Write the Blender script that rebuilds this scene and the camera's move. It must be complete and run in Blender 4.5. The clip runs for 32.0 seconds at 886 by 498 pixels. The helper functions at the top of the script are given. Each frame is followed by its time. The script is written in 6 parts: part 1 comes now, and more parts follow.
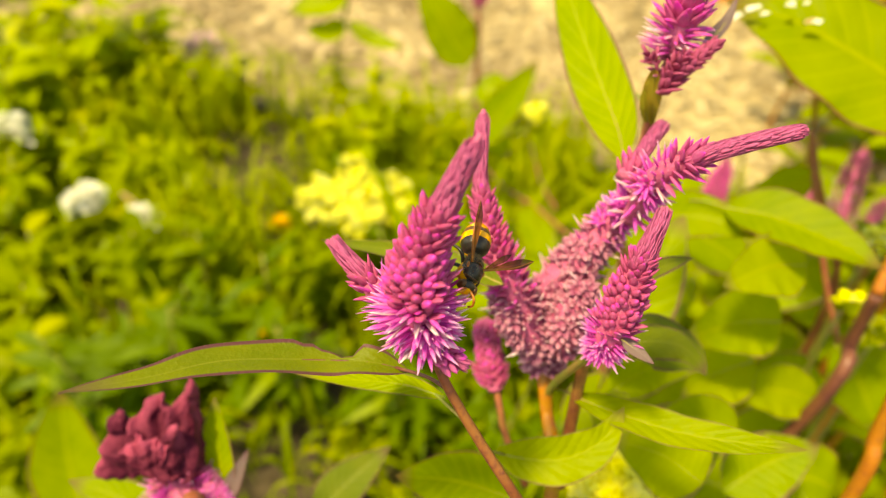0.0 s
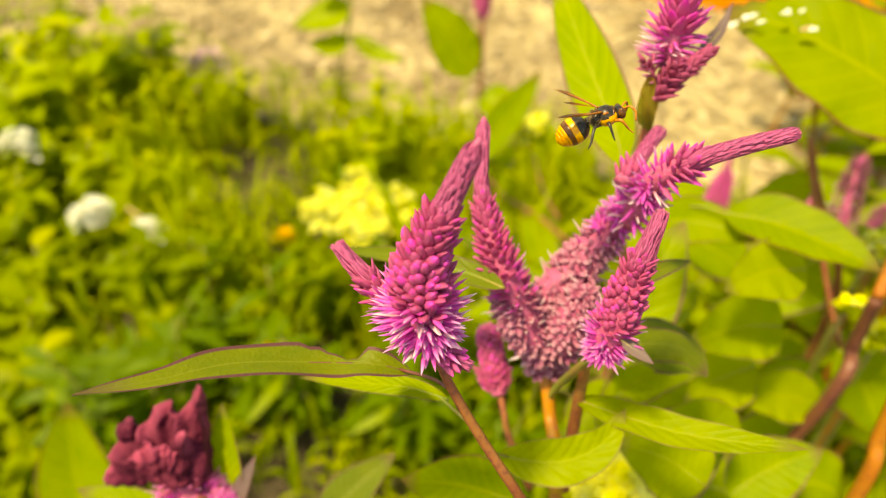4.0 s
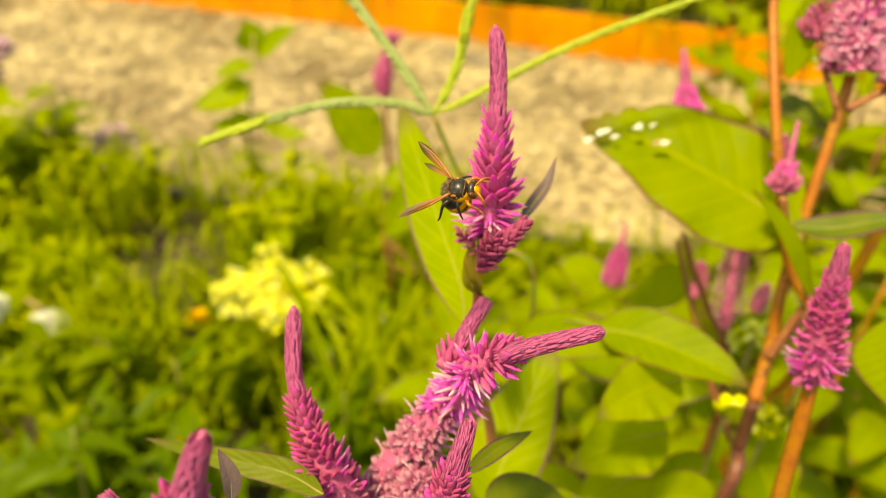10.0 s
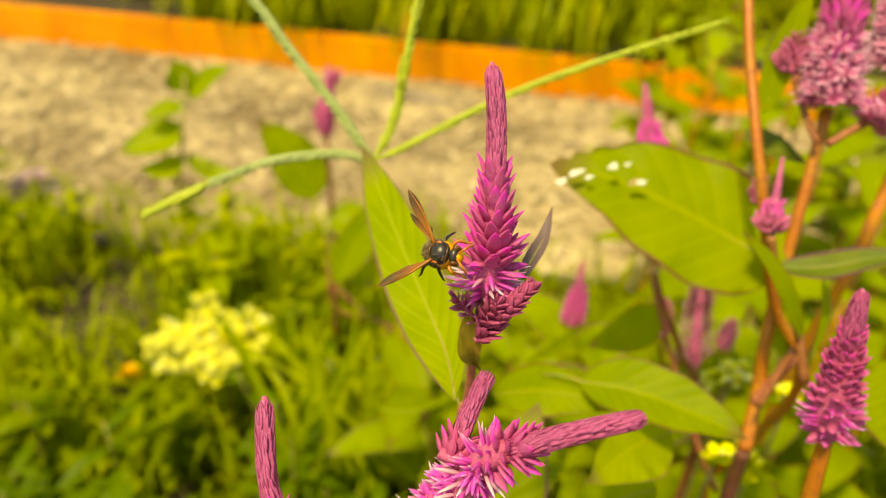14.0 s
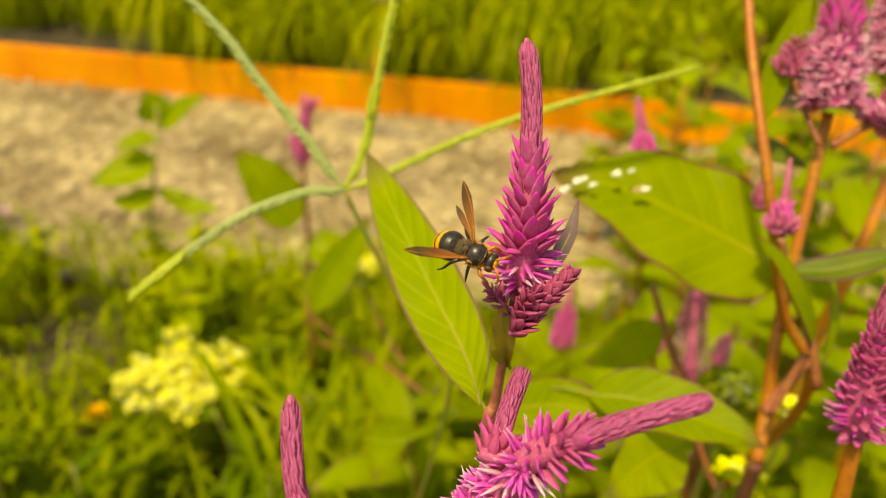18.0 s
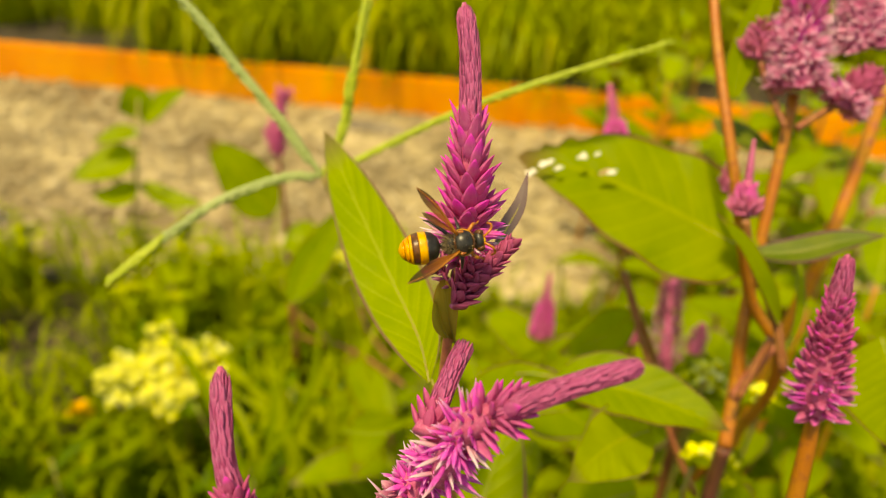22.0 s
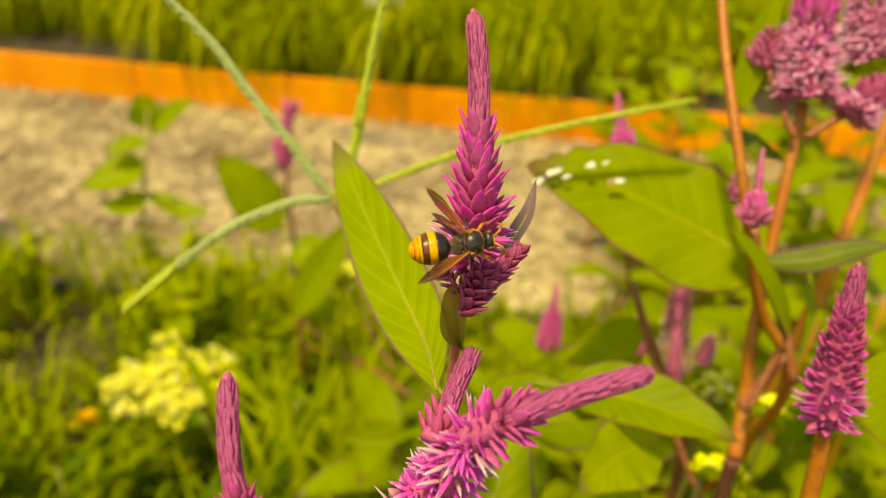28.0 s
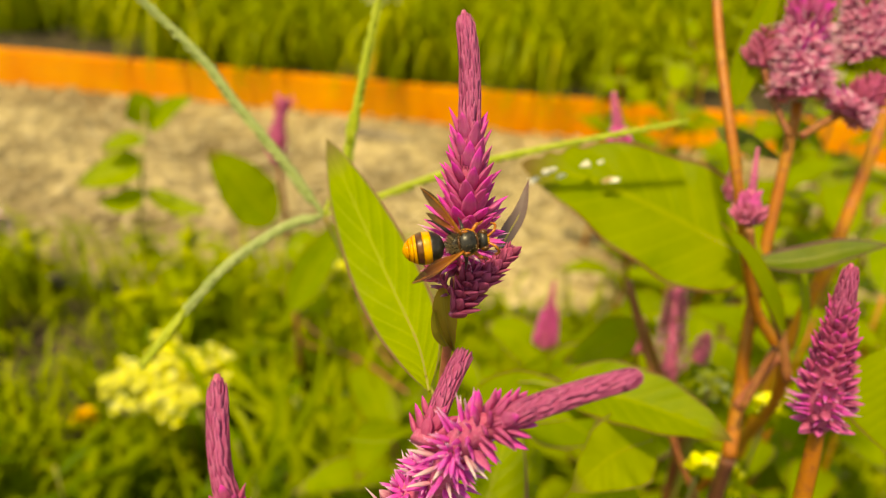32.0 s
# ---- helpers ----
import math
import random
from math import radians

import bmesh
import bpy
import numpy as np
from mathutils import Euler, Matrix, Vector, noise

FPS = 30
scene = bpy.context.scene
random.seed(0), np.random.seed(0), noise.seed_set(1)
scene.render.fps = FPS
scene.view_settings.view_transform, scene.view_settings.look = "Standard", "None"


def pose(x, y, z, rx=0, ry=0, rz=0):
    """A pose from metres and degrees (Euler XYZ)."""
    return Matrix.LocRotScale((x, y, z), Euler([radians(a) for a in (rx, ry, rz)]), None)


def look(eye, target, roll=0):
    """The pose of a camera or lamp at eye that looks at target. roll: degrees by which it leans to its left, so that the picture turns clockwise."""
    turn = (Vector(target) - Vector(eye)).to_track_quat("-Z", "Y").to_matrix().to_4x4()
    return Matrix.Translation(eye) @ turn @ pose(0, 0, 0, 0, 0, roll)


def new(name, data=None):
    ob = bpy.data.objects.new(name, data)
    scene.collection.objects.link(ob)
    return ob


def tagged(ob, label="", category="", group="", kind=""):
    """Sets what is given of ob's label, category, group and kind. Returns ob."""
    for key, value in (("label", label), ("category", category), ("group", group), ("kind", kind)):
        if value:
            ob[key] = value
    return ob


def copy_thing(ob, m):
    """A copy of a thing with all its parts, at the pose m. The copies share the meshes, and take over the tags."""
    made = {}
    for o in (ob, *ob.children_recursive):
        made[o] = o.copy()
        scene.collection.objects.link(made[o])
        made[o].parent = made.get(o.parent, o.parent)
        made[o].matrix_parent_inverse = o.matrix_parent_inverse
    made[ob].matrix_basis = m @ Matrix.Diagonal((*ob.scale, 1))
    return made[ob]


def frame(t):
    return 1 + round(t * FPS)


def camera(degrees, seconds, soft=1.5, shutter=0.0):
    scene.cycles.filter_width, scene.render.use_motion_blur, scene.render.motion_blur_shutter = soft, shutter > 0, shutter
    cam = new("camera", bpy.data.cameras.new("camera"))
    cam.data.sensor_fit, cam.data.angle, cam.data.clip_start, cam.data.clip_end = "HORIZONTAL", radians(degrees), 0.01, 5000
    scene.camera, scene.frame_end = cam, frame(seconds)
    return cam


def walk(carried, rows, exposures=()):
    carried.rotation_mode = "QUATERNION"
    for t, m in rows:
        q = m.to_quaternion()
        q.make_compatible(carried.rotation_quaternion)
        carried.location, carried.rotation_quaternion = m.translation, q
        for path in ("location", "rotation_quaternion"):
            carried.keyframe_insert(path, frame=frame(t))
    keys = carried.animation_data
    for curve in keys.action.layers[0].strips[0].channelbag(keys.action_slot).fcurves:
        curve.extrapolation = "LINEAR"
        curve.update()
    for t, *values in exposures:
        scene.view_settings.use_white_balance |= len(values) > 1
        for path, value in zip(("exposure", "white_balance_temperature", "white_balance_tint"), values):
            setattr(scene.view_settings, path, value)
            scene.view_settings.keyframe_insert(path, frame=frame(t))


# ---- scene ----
cam = camera(63.6, 32.0, 1.1)
METRES, EYE, TILT, LEAN, TURN = 0.18, 0.90, -42.0, 0.0, 0.0
ROWS = [
    (0.0, 0.0, 0.0, 0.0, 0.0, 0.0, -0.0),
    (0.5, 0.0012, 0.0038, 0.0, 0.09, 0.21, 0.2),
    (1.0, -0.0007, 0.0102, -0.0026, 0.18, 0.27, 0.29),
    (1.5, -0.0027, 0.0166, -0.0085, 0.29, 0.27, 0.33),
    (2.0, -0.0067, 0.0163, -0.0099, 0.44, 0.39, 0.35),
    (2.5, -0.0109, 0.0067, -0.0141, 0.54, 0.51, 0.32),
    (3.0, -0.0117, -0.0003, -0.0202, 0.54, 0.51, 0.33),
    (3.5, -0.0056, -0.0134, -0.015, 0.43, 0.78, 0.42),
    (5.5, 0.032, -0.0346, -0.0026, 0.03, 1.5, 1.05),
    (6.0, 0.0475, -0.0476, 0.013, -0.32, 2.15, 1.22),
    (6.5, 0.059, -0.0544, 0.0237, -0.7, 2.56, 1.34),
    (7.0, 0.0737, -0.0589, 0.0494, -1.05, 3.13, 1.68),
    (7.5, 0.1004, -0.0509, 0.0791, -1.49, 3.49, 2.1),
    (8.0, 0.13, -0.0383, 0.1055, -1.92, 3.79, 2.61),
    (8.5, 0.1559, -0.0179, 0.1322, -2.51, 4.04, 3.23),
    (9.0, 0.1754, -0.0004, 0.1599, -3.08, 4.17, 3.73),
    (9.5, 0.1892, 0.0175, 0.1842, -3.71, 4.37, 4.2),
    (10.0, 0.1998, 0.0355, 0.1999, -4.42, 4.44, 4.52),
    (10.5, 0.2062, 0.0466, 0.2172, -5.17, 4.64, 4.95),
    (11.0, 0.2017, 0.0574, 0.232, -5.76, 4.84, 5.39),
    (11.5, 0.1952, 0.071, 0.2427, -6.26, 4.96, 5.74),
    (12.0, 0.1887, 0.0879, 0.2534, -6.88, 5.14, 6.06),
    (12.5, 0.1779, 0.1099, 0.2619, -7.46, 5.25, 6.29),
    (13.0, 0.1706, 0.1356, 0.2675, -8.23, 5.58, 6.63),
    (13.5, 0.1586, 0.1628, 0.265, -8.78, 5.97, 6.95),
    (14.0, 0.1428, 0.1841, 0.2644, -9.29, 6.72, 7.13),
    (14.5, 0.1285, 0.2006, 0.2677, -9.72, 7.64, 7.39),
    (15.0, 0.1188, 0.2194, 0.2573, -10.23, 7.9, 7.59),
    (15.5, 0.1085, 0.2376, 0.2492, -10.95, 8.42, 7.83),
    (17.5, 0.0685, 0.2605, 0.2274, -11.66, 9.2, 8.31),
    (18.0, 0.0682, 0.2585, 0.2218, -11.65, 9.32, 8.4),
    (18.5, 0.0842, 0.2619, 0.2111, -11.92, 9.32, 8.36),
    (19.0, 0.1019, 0.2633, 0.2061, -11.97, 9.28, 8.4),
    (19.5, 0.1128, 0.2591, 0.2058, -11.99, 9.36, 8.54),
    (20.0, 0.1194, 0.2567, 0.1993, -12.03, 9.33, 8.56),
    (20.5, 0.1255, 0.2617, 0.1904, -12.09, 9.11, 8.67),
    (21.0, 0.1317, 0.2645, 0.1866, -12.22, 9.1, 8.68),
    (21.5, 0.132, 0.2633, 0.1815, -12.23, 9.19, 8.67),
    (22.0, 0.1317, 0.2684, 0.1811, -12.22, 9.14, 8.62),
    (22.5, 0.1392, 0.2805, 0.1924, -12.07, 9.23, 8.57),
    (23.0, 0.1418, 0.2836, 0.2065, -12.09, 9.42, 8.7),
    (23.5, 0.1405, 0.2855, 0.211, -12.16, 9.44, 8.73),
    (24.0, 0.1399, 0.2945, 0.2048, -12.11, 9.34, 8.58),
    (24.5, 0.1396, 0.2977, 0.211, -12.04, 9.43, 8.57),
    (25.0, 0.1358, 0.2942, 0.2156, -12.04, 9.44, 8.68),
    (25.5, 0.1311, 0.2867, 0.2063, -12.04, 9.45, 8.6),
    (27.5, 0.1304, 0.2846, 0.1847, -11.78, 9.75, 8.42),
    (28.0, 0.1299, 0.2728, 0.1761, -11.72, 10.1, 8.36),
    (28.5, 0.1359, 0.2766, 0.1813, -11.67, 10.05, 8.51),
    (29.0, 0.1345, 0.2743, 0.1795, -11.66, 9.93, 8.67),
    (29.5, 0.134, 0.2779, 0.1699, -11.76, 10.01, 8.46),
    (30.0, 0.1447, 0.2912, 0.1778, -11.72, 9.97, 8.48),
    (30.5, 0.1465, 0.2933, 0.1779, -11.74, 10.07, 8.41),
    (31.0, 0.1372, 0.2797, 0.1722, -11.81, 9.98, 8.39),
    (31.5, 0.1421, 0.2755, 0.1864, -11.71, 9.87, 8.62),
    (32.0, 0.1404, 0.2707, 0.1808, -11.8, 9.81, 8.36),
]
walk(cam, [(t, pose(0, 0, EYE, TILT, LEAN, TURN) @ pose(METRES * x, METRES * y, METRES * z, 90 + pitch, roll, yaw)) for t, x, y, z, yaw, pitch, roll in ROWS],
     [(0.0, 0.88, 13000, -1), (7.0, 0.80, 13000, -1), (13.0, 0.57, 13000, -1), (20.0, 0.34, 13000, -1), (32.0, 0.34, 13000, -1)])
cam.data.dof.use_dof = True
cam.data.dof.focus_distance = 0.159
cam.data.dof.aperture_fstop = 9.8

# ---- world, sun ----
SUN_EL, SUN_AZ = 67.0, 232.0
world = bpy.data.worlds.new("world")
scene.world = world
world.use_nodes = True
wn = world.node_tree
sky = wn.nodes.new("ShaderNodeTexSky")
sky.sky_type, sky.sun_disc = "NISHITA", False
sky.sun_elevation, sky.sun_rotation = radians(SUN_EL), radians(SUN_AZ)
wn.nodes["Background"].inputs["Strength"].default_value = 0.15
wn.links.new(sky.outputs["Color"], wn.nodes["Background"].inputs["Color"])
sun = new("sun", bpy.data.lights.new("sun", "SUN"))
sun.data.energy, sun.data.angle, sun.data.color = 3.7, radians(7.0), (1.0, 0.93, 0.8)
sun_from = Vector((math.sin(radians(SUN_AZ)) * math.cos(radians(SUN_EL)), math.cos(radians(SUN_AZ)) * math.cos(radians(SUN_EL)), math.sin(radians(SUN_EL))))
sun.matrix_world = look(sun_from * 20, (0, 0, 0))


# ---- materials ----
def shader(name):
    m = bpy.data.materials.new(name)
    m.use_nodes = True
    return m, m.node_tree.nodes, m.node_tree.links, m.node_tree.nodes["Principled BSDF"]


def node(n, kind, **sets):
    x = n.new(kind)
    for k, v in sets.items():
        x.inputs[k.replace("_", " ")].default_value = v
    return x


def maths(n, l, op, a, b=None, c=None):
    x = n.new("ShaderNodeMath")
    x.operation = op
    for i, v in enumerate((a, b, c)):
        if v is None:
            continue
        if isinstance(v, (int, float)):
            x.inputs[i].default_value = v
        else:
            l.new(v, x.inputs[i])
    return x.outputs[0]


def blend(n, l, fac, a, b):
    x = n.new("ShaderNodeMix")
    x.data_type = "RGBA"
    for socket, v in ((x.inputs[0], fac), (x.inputs[6], a), (x.inputs[7], b)):
        if isinstance(v, (int, float)):
            socket.default_value = v
        elif isinstance(v, tuple):
            socket.default_value = (*v, 1)
        else:
            l.new(v, socket)
    return x.outputs[2]


def ramp01(n, l, v, lo, hi):
    x = n.new("ShaderNodeMapRange")
    x.inputs[1].default_value, x.inputs[2].default_value = lo, hi
    l.new(v, x.inputs[0])
    return x.outputs[0]


def noise_at(n, l, scale, detail=4.0, vec=None):
    x = node(n, "ShaderNodeTexNoise", Scale=scale, Detail=detail)
    if vec is None:
        vec = n.new("ShaderNodeTexCoord").outputs["Object"]
    l.new(vec, x.inputs["Vector"])
    return x.outputs["Fac"]


def bump(n, l, bsdf, height, strength, dist=0.001):
    b = n.new("ShaderNodeBump")
    b.inputs["Strength"].default_value, b.inputs["Distance"].default_value = strength, dist
    l.new(height, b.inputs["Height"])
    l.new(b.outputs[0], bsdf.inputs["Normal"])
    return b.outputs[0]


def translucent(n, l, bsdf, colour, share, normal=None):
    t = n.new("ShaderNodeBsdfTranslucent")
    l.new(colour, t.inputs["Color"])
    mix = n.new("ShaderNodeMixShader")
    mix.inputs[0].default_value = share
    l.new(bsdf.outputs[0], mix.inputs[1])
    l.new(t.outputs[0], mix.inputs[2])
    l.new(mix.outputs[0], n["Material Output"].inputs["Surface"])


def leaf_material(name, a, b, vein, margin=None, share=0.45, veins=11.0, rough=0.5, edge=0.475, relief=0.8, faint=0.38):
    """A leaf blade: two greens in patches, paler side veins, and a coloured margin."""
    m, n, l, p = shader(name)
    uv = n.new("ShaderNodeUVMap").outputs[0]
    sep = n.new("ShaderNodeSeparateXYZ")
    l.new(uv, sep.inputs[0])
    u, v = sep.outputs[0], sep.outputs[1]
    side = maths(n, l, "ABSOLUTE", maths(n, l, "SUBTRACT", v, 0.5))
    ph = maths(n, l, "SUBTRACT", maths(n, l, "MULTIPLY", u, veins), maths(n, l, "MULTIPLY", side, 4.0))
    tri = maths(n, l, "PINGPONG", ph, 0.5)
    line = ramp01(n, l, tri, 0.1, 0.0)
    mid = ramp01(n, l, side, 0.035, 0.012)
    veinf = maths(n, l, "MAXIMUM", maths(n, l, "MULTIPLY", line, faint), maths(n, l, "MULTIPLY", mid, 0.6))
    patch = noise_at(n, l, 60.0, 5.0)
    info = n.new("ShaderNodeObjectInfo").outputs["Random"]
    col = blend(n, l, ramp01(n, l, maths(n, l, "ADD", patch, maths(n, l, "MULTIPLY", info, 0.3)), 0.4, 0.85), a, b)
    col = blend(n, l, veinf, col, vein)
    fine = noise_at(n, l, 900.0, 3.0)
    col = blend(n, l, maths(n, l, "MULTIPLY", ramp01(n, l, fine, 0.55, 0.75), 0.25), col, vein)
    if margin:
        rim = ramp01(n, l, maths(n, l, "ADD", side, maths(n, l, "MULTIPLY", patch, 0.04)), edge, edge + 0.04)
        point = maths(n, l, "MULTIPLY", ramp01(n, l, u, 0.84, 0.98), 0.7)
        col = blend(n, l, maths(n, l, "MAXIMUM", rim, point), col, margin)
    l.new(col, p.inputs["Base Color"])
    p.inputs["Roughness"].default_value = rough
    p.inputs["Specular IOR Level"].default_value = 0.22
    hgt = maths(n, l, "ADD", maths(n, l, "MULTIPLY", tri, relief), maths(n, l, "MULTIPLY", fine, 0.5))
    bump(n, l, p, hgt, 0.5, 0.001)
    translucent(n, l, p, col, share)
    return m


def petal_material(name, base, tip, lo, hi, share=0.36, rough=0.45, streak=0.3, pale=(0.85, 0.5, 0.6)):
    """A bract: its foot and its point differ, with fine streaks along it."""
    m, n, l, p = shader(name)
    sep = n.new("ShaderNodeSeparateXYZ")
    l.new(n.new("ShaderNodeUVMap").outputs[0], sep.inputs[0])
    info = n.new("ShaderNodeObjectInfo").outputs["Random"]
    isl = n.new("ShaderNodeNewGeometry").outputs["Random Per Island"]
    rnd = maths(n, l, "FRACT", maths(n, l, "ADD", info, isl))
    g = maths(n, l, "ADD", sep.outputs[0], maths(n, l, "MULTIPLY", maths(n, l, "SUBTRACT", rnd, 0.5), 0.35))
    col = blend(n, l, ramp01(n, l, g, lo, hi), base, tip)
    st = maths(n, l, "PINGPONG", maths(n, l, "MULTIPLY", sep.outputs[1], 9.0), 0.5)
    col = blend(n, l, maths(n, l, "MULTIPLY", st, streak), col, pale)
    spot = noise_at(n, l, 700.0, 4.0)
    col = blend(n, l, maths(n, l, "MULTIPLY", ramp01(n, l, spot, 0.45, 0.75), 0.3), col, pale)
    l.new(col, p.inputs["Base Color"])
    p.inputs["Roughness"].default_value = rough
    p.inputs["Specular IOR Level"].default_value = 0.25
    bump(n, l, p, maths(n, l, "ADD", st, spot), 0.35, 0.0005)
    translucent(n, l, p, col, share)
    return m


def mottled(name, a, b, scale, rough=0.6, strength=0.4, dist=0.002, c=None, fine=None, island=0.0, share=0.0):
    """Two or three colours in patches over a rough surface."""
    m, n, l, p = shader(name)
    big = noise_at(n, l, scale, 6.0)
    small = noise_at(n, l, fine or scale * 9, 5.0)
    f = ramp01(n, l, big, 0.35, 0.65)
    if island:
        isl = n.new("ShaderNodeNewGeometry").outputs["Random Per Island"]
        f = maths(n, l, "ADD", maths(n, l, "MULTIPLY", f, 1 - island), maths(n, l, "MULTIPLY", isl, island))
    col = blend(n, l, f, a, b)
    if c:
        col = blend(n, l, ramp01(n, l, small, 0.5, 0.72), col, c)
    l.new(col, p.inputs["Base Color"])
    p.inputs["Roughness"].default_value = rough
    bump(n, l, p, maths(n, l, "ADD", small, maths(n, l, "MULTIPLY", big, 0.5)), strength, dist)
    if share:
        translucent(n, l, p, col, share)
    return m


def foliage_material(name, a, b, c, share=0.58):
    """Many joined leaves: each its own green."""
    m, n, l, p = shader(name)
    isl = n.new("ShaderNodeNewGeometry").outputs["Random Per Island"]
    sep = n.new("ShaderNodeSeparateXYZ")
    l.new(n.new("ShaderNodeUVMap").outputs[0], sep.inputs[0])
    side = maths(n, l, "ABSOLUTE", maths(n, l, "SUBTRACT", sep.outputs[1], 0.5))
    col = blend(n, l, isl, a, b)
    col = blend(n, l, maths(n, l, "MULTIPLY", ramp01(n, l, isl, 0.75, 0.95), 0.8), col, c)
    col = blend(n, l, maths(n, l, "MULTIPLY", ramp01(n, l, side, 0.06, 0.0), 0.4), col, c)
    spot = noise_at(n, l, 45.0, 5.0)
    col = blend(n, l, maths(n, l, "MULTIPLY", ramp01(n, l, spot, 0.4, 0.7), 0.35), col, a)
    l.new(col, p.inputs["Base Color"])
    p.inputs["Roughness"].default_value = 0.5
    p.inputs["Specular IOR Level"].default_value = 0.2
    bump(n, l, p, spot, 0.3, 0.003)
    translucent(n, l, p, col, share)
    return m


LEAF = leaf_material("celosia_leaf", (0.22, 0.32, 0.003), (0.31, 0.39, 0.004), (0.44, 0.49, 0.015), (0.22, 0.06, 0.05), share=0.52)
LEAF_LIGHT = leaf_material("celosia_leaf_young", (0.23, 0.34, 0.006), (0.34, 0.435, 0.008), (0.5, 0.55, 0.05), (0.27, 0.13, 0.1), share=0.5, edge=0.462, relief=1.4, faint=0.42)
# Brighter copy of the leaf: sunlight is put into its greens.
LEAF_SUNLIT = leaf_material("celosia_leaf_sunlit", (0.29, 0.39, 0.006), (0.4, 0.48, 0.01), (0.52, 0.57, 0.05), (0.3, 0.2, 0.08), share=0.55, edge=0.475, relief=0.8, faint=0.3)
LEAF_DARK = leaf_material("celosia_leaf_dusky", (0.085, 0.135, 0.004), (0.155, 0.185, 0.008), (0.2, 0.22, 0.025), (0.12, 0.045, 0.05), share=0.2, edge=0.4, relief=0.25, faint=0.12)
# Duller copy of the leaf: shade is put into its greens.
LEAF_SHADED = leaf_material("celosia_leaf_shaded", (0.1, 0.15, 0.006), (0.17, 0.2, 0.012), (0.22, 0.25, 0.03), (0.16, 0.07, 0.06), share=0.3, edge=0.465, relief=0.4, faint=0.15)
LEAF_PURPLE = leaf_material("celosia_leaf_purple", (0.12, 0.085, 0.085), (0.16, 0.11, 0.105), (0.16, 0.115, 0.11), (0.14, 0.05, 0.07), share=0.1, veins=1.0, relief=0.0, faint=0.0)
LEAF_FOOT = leaf_material("foot_leaf", (0.32, 0.31, 0.03), (0.46, 0.3, 0.05), (0.42, 0.36, 0.06), (0.52, 0.24, 0.06), share=0.5, veins=2.0, relief=0.2)
BRACT = petal_material("bract_rose", (0.68, 0.115, 0.37), (0.95, 0.05, 0.68), 0.62, 0.92, pale=(0.84, 0.36, 0.5), streak=0.18)
BRACT_BUD = petal_material("bract_bud", (0.57, 0.085, 0.25), (0.94, 0.05, 0.6), 0.78, 1.0, share=0.28, pale=(0.74, 0.25, 0.45), streak=0.14)
BRACT_OPEN = petal_material("bract_open_pink", (0.91, 0.09, 0.72), (0.95, 0.72, 0.94), 0.66, 1.1, share=0.4, pale=(0.93, 0.44, 0.7))
BRACT_OLD = petal_material("bract_faded", (0.36, 0.072, 0.175), (0.62, 0.27, 0.38), 0.55, 1.02, share=0.18, pale=(0.8, 0.52, 0.64), streak=0.16)
BRACT_PALE = petal_material("bract_bleached", (0.85, 0.36, 0.56), (0.95, 0.8, 0.87), 0.35, 0.95, share=0.32, pale=(0.94, 0.76, 0.84))
BRACT_DUSKY = petal_material("bract_dusky", (0.62, 0.13, 0.26), (0.84, 0.18, 0.5), 0.5, 1.0, pale=(0.86, 0.42, 0.54))
BRACT_DEEP = petal_material("bract_deep", (0.62, 0.12, 0.3), (0.92, 0.14, 0.58), 0.6, 0.98, pale=(0.78, 0.32, 0.48), streak=0.2)
BRACT_HEAD = petal_material("bract_head", (0.82, 0.2, 0.47), (0.95, 0.62, 0.8), 0.5, 1.02, share=0.34, pale=(0.86, 0.54, 0.68), streak=0.2)
BRACT_DARK = petal_material("bract_withered", (0.2, 0.05, 0.09), (0.34, 0.09, 0.17), 0.4, 1.0, share=0.15, pale=(0.4, 0.2, 0.26))
BRACT_SOFT = petal_material("bract_soft", (0.44, 0.07, 0.17), (0.66, 0.12, 0.32), 0.4, 1.0, pale=(0.66, 0.22, 0.36), streak=0.16)
SCALE = petal_material("bract_scale", (0.56, 0.08, 0.25), (0.74, 0.16, 0.41), 0.2, 0.95, streak=0.12, pale=(0.76, 0.3, 0.5))
CRIMSON = petal_material("comb_crimson", (0.085, 0.005, 0.026), (0.44, 0.07, 0.15), 0.68, 1.02, share=0.15, rough=0.8, pale=(0.4, 0.06, 0.12), streak=0.1)
CORE = mottled("flower_core", (0.44, 0.065, 0.17), (0.54, 0.1, 0.25), 420, 0.6, 0.3, 0.0006, (0.6, 0.2, 0.32), 1800)
STEM_RED = mottled("stem_red", (0.27, 0.07, 0.035), (0.36, 0.15, 0.045), 90, 0.45, 0.4, 0.0006, (0.18, 0.05, 0.035), 500)
STEM_DARK = mottled("stem_dark", (0.15, 0.045, 0.04), (0.22, 0.08, 0.04), 90, 0.45, 0.4, 0.0006, (0.1, 0.03, 0.03), 500)
STEM_RUST = mottled("stem_rust", (0.44, 0.13, 0.016), (0.47, 0.195, 0.02), 50, 0.45, 0.35, 0.0006, (0.3, 0.085, 0.025), 400)
STEM_ORANGE = mottled("stem_orange", (0.54, 0.17, 0.012), (0.5, 0.27, 0.02), 40, 0.45, 0.3, 0.0006, (0.44, 0.13, 0.06), 300)
STEM_PINK = mottled("stem_pink", (0.46, 0.12, 0.09), (0.5, 0.2, 0.1), 90, 0.45, 0.4, 0.0006, (0.34, 0.1, 0.07), 500)
STEM_GREEN = mottled("stem_green", (0.2, 0.27, 0.04), (0.34, 0.22, 0.06), 90, 0.5, 0.3, 0.0006)
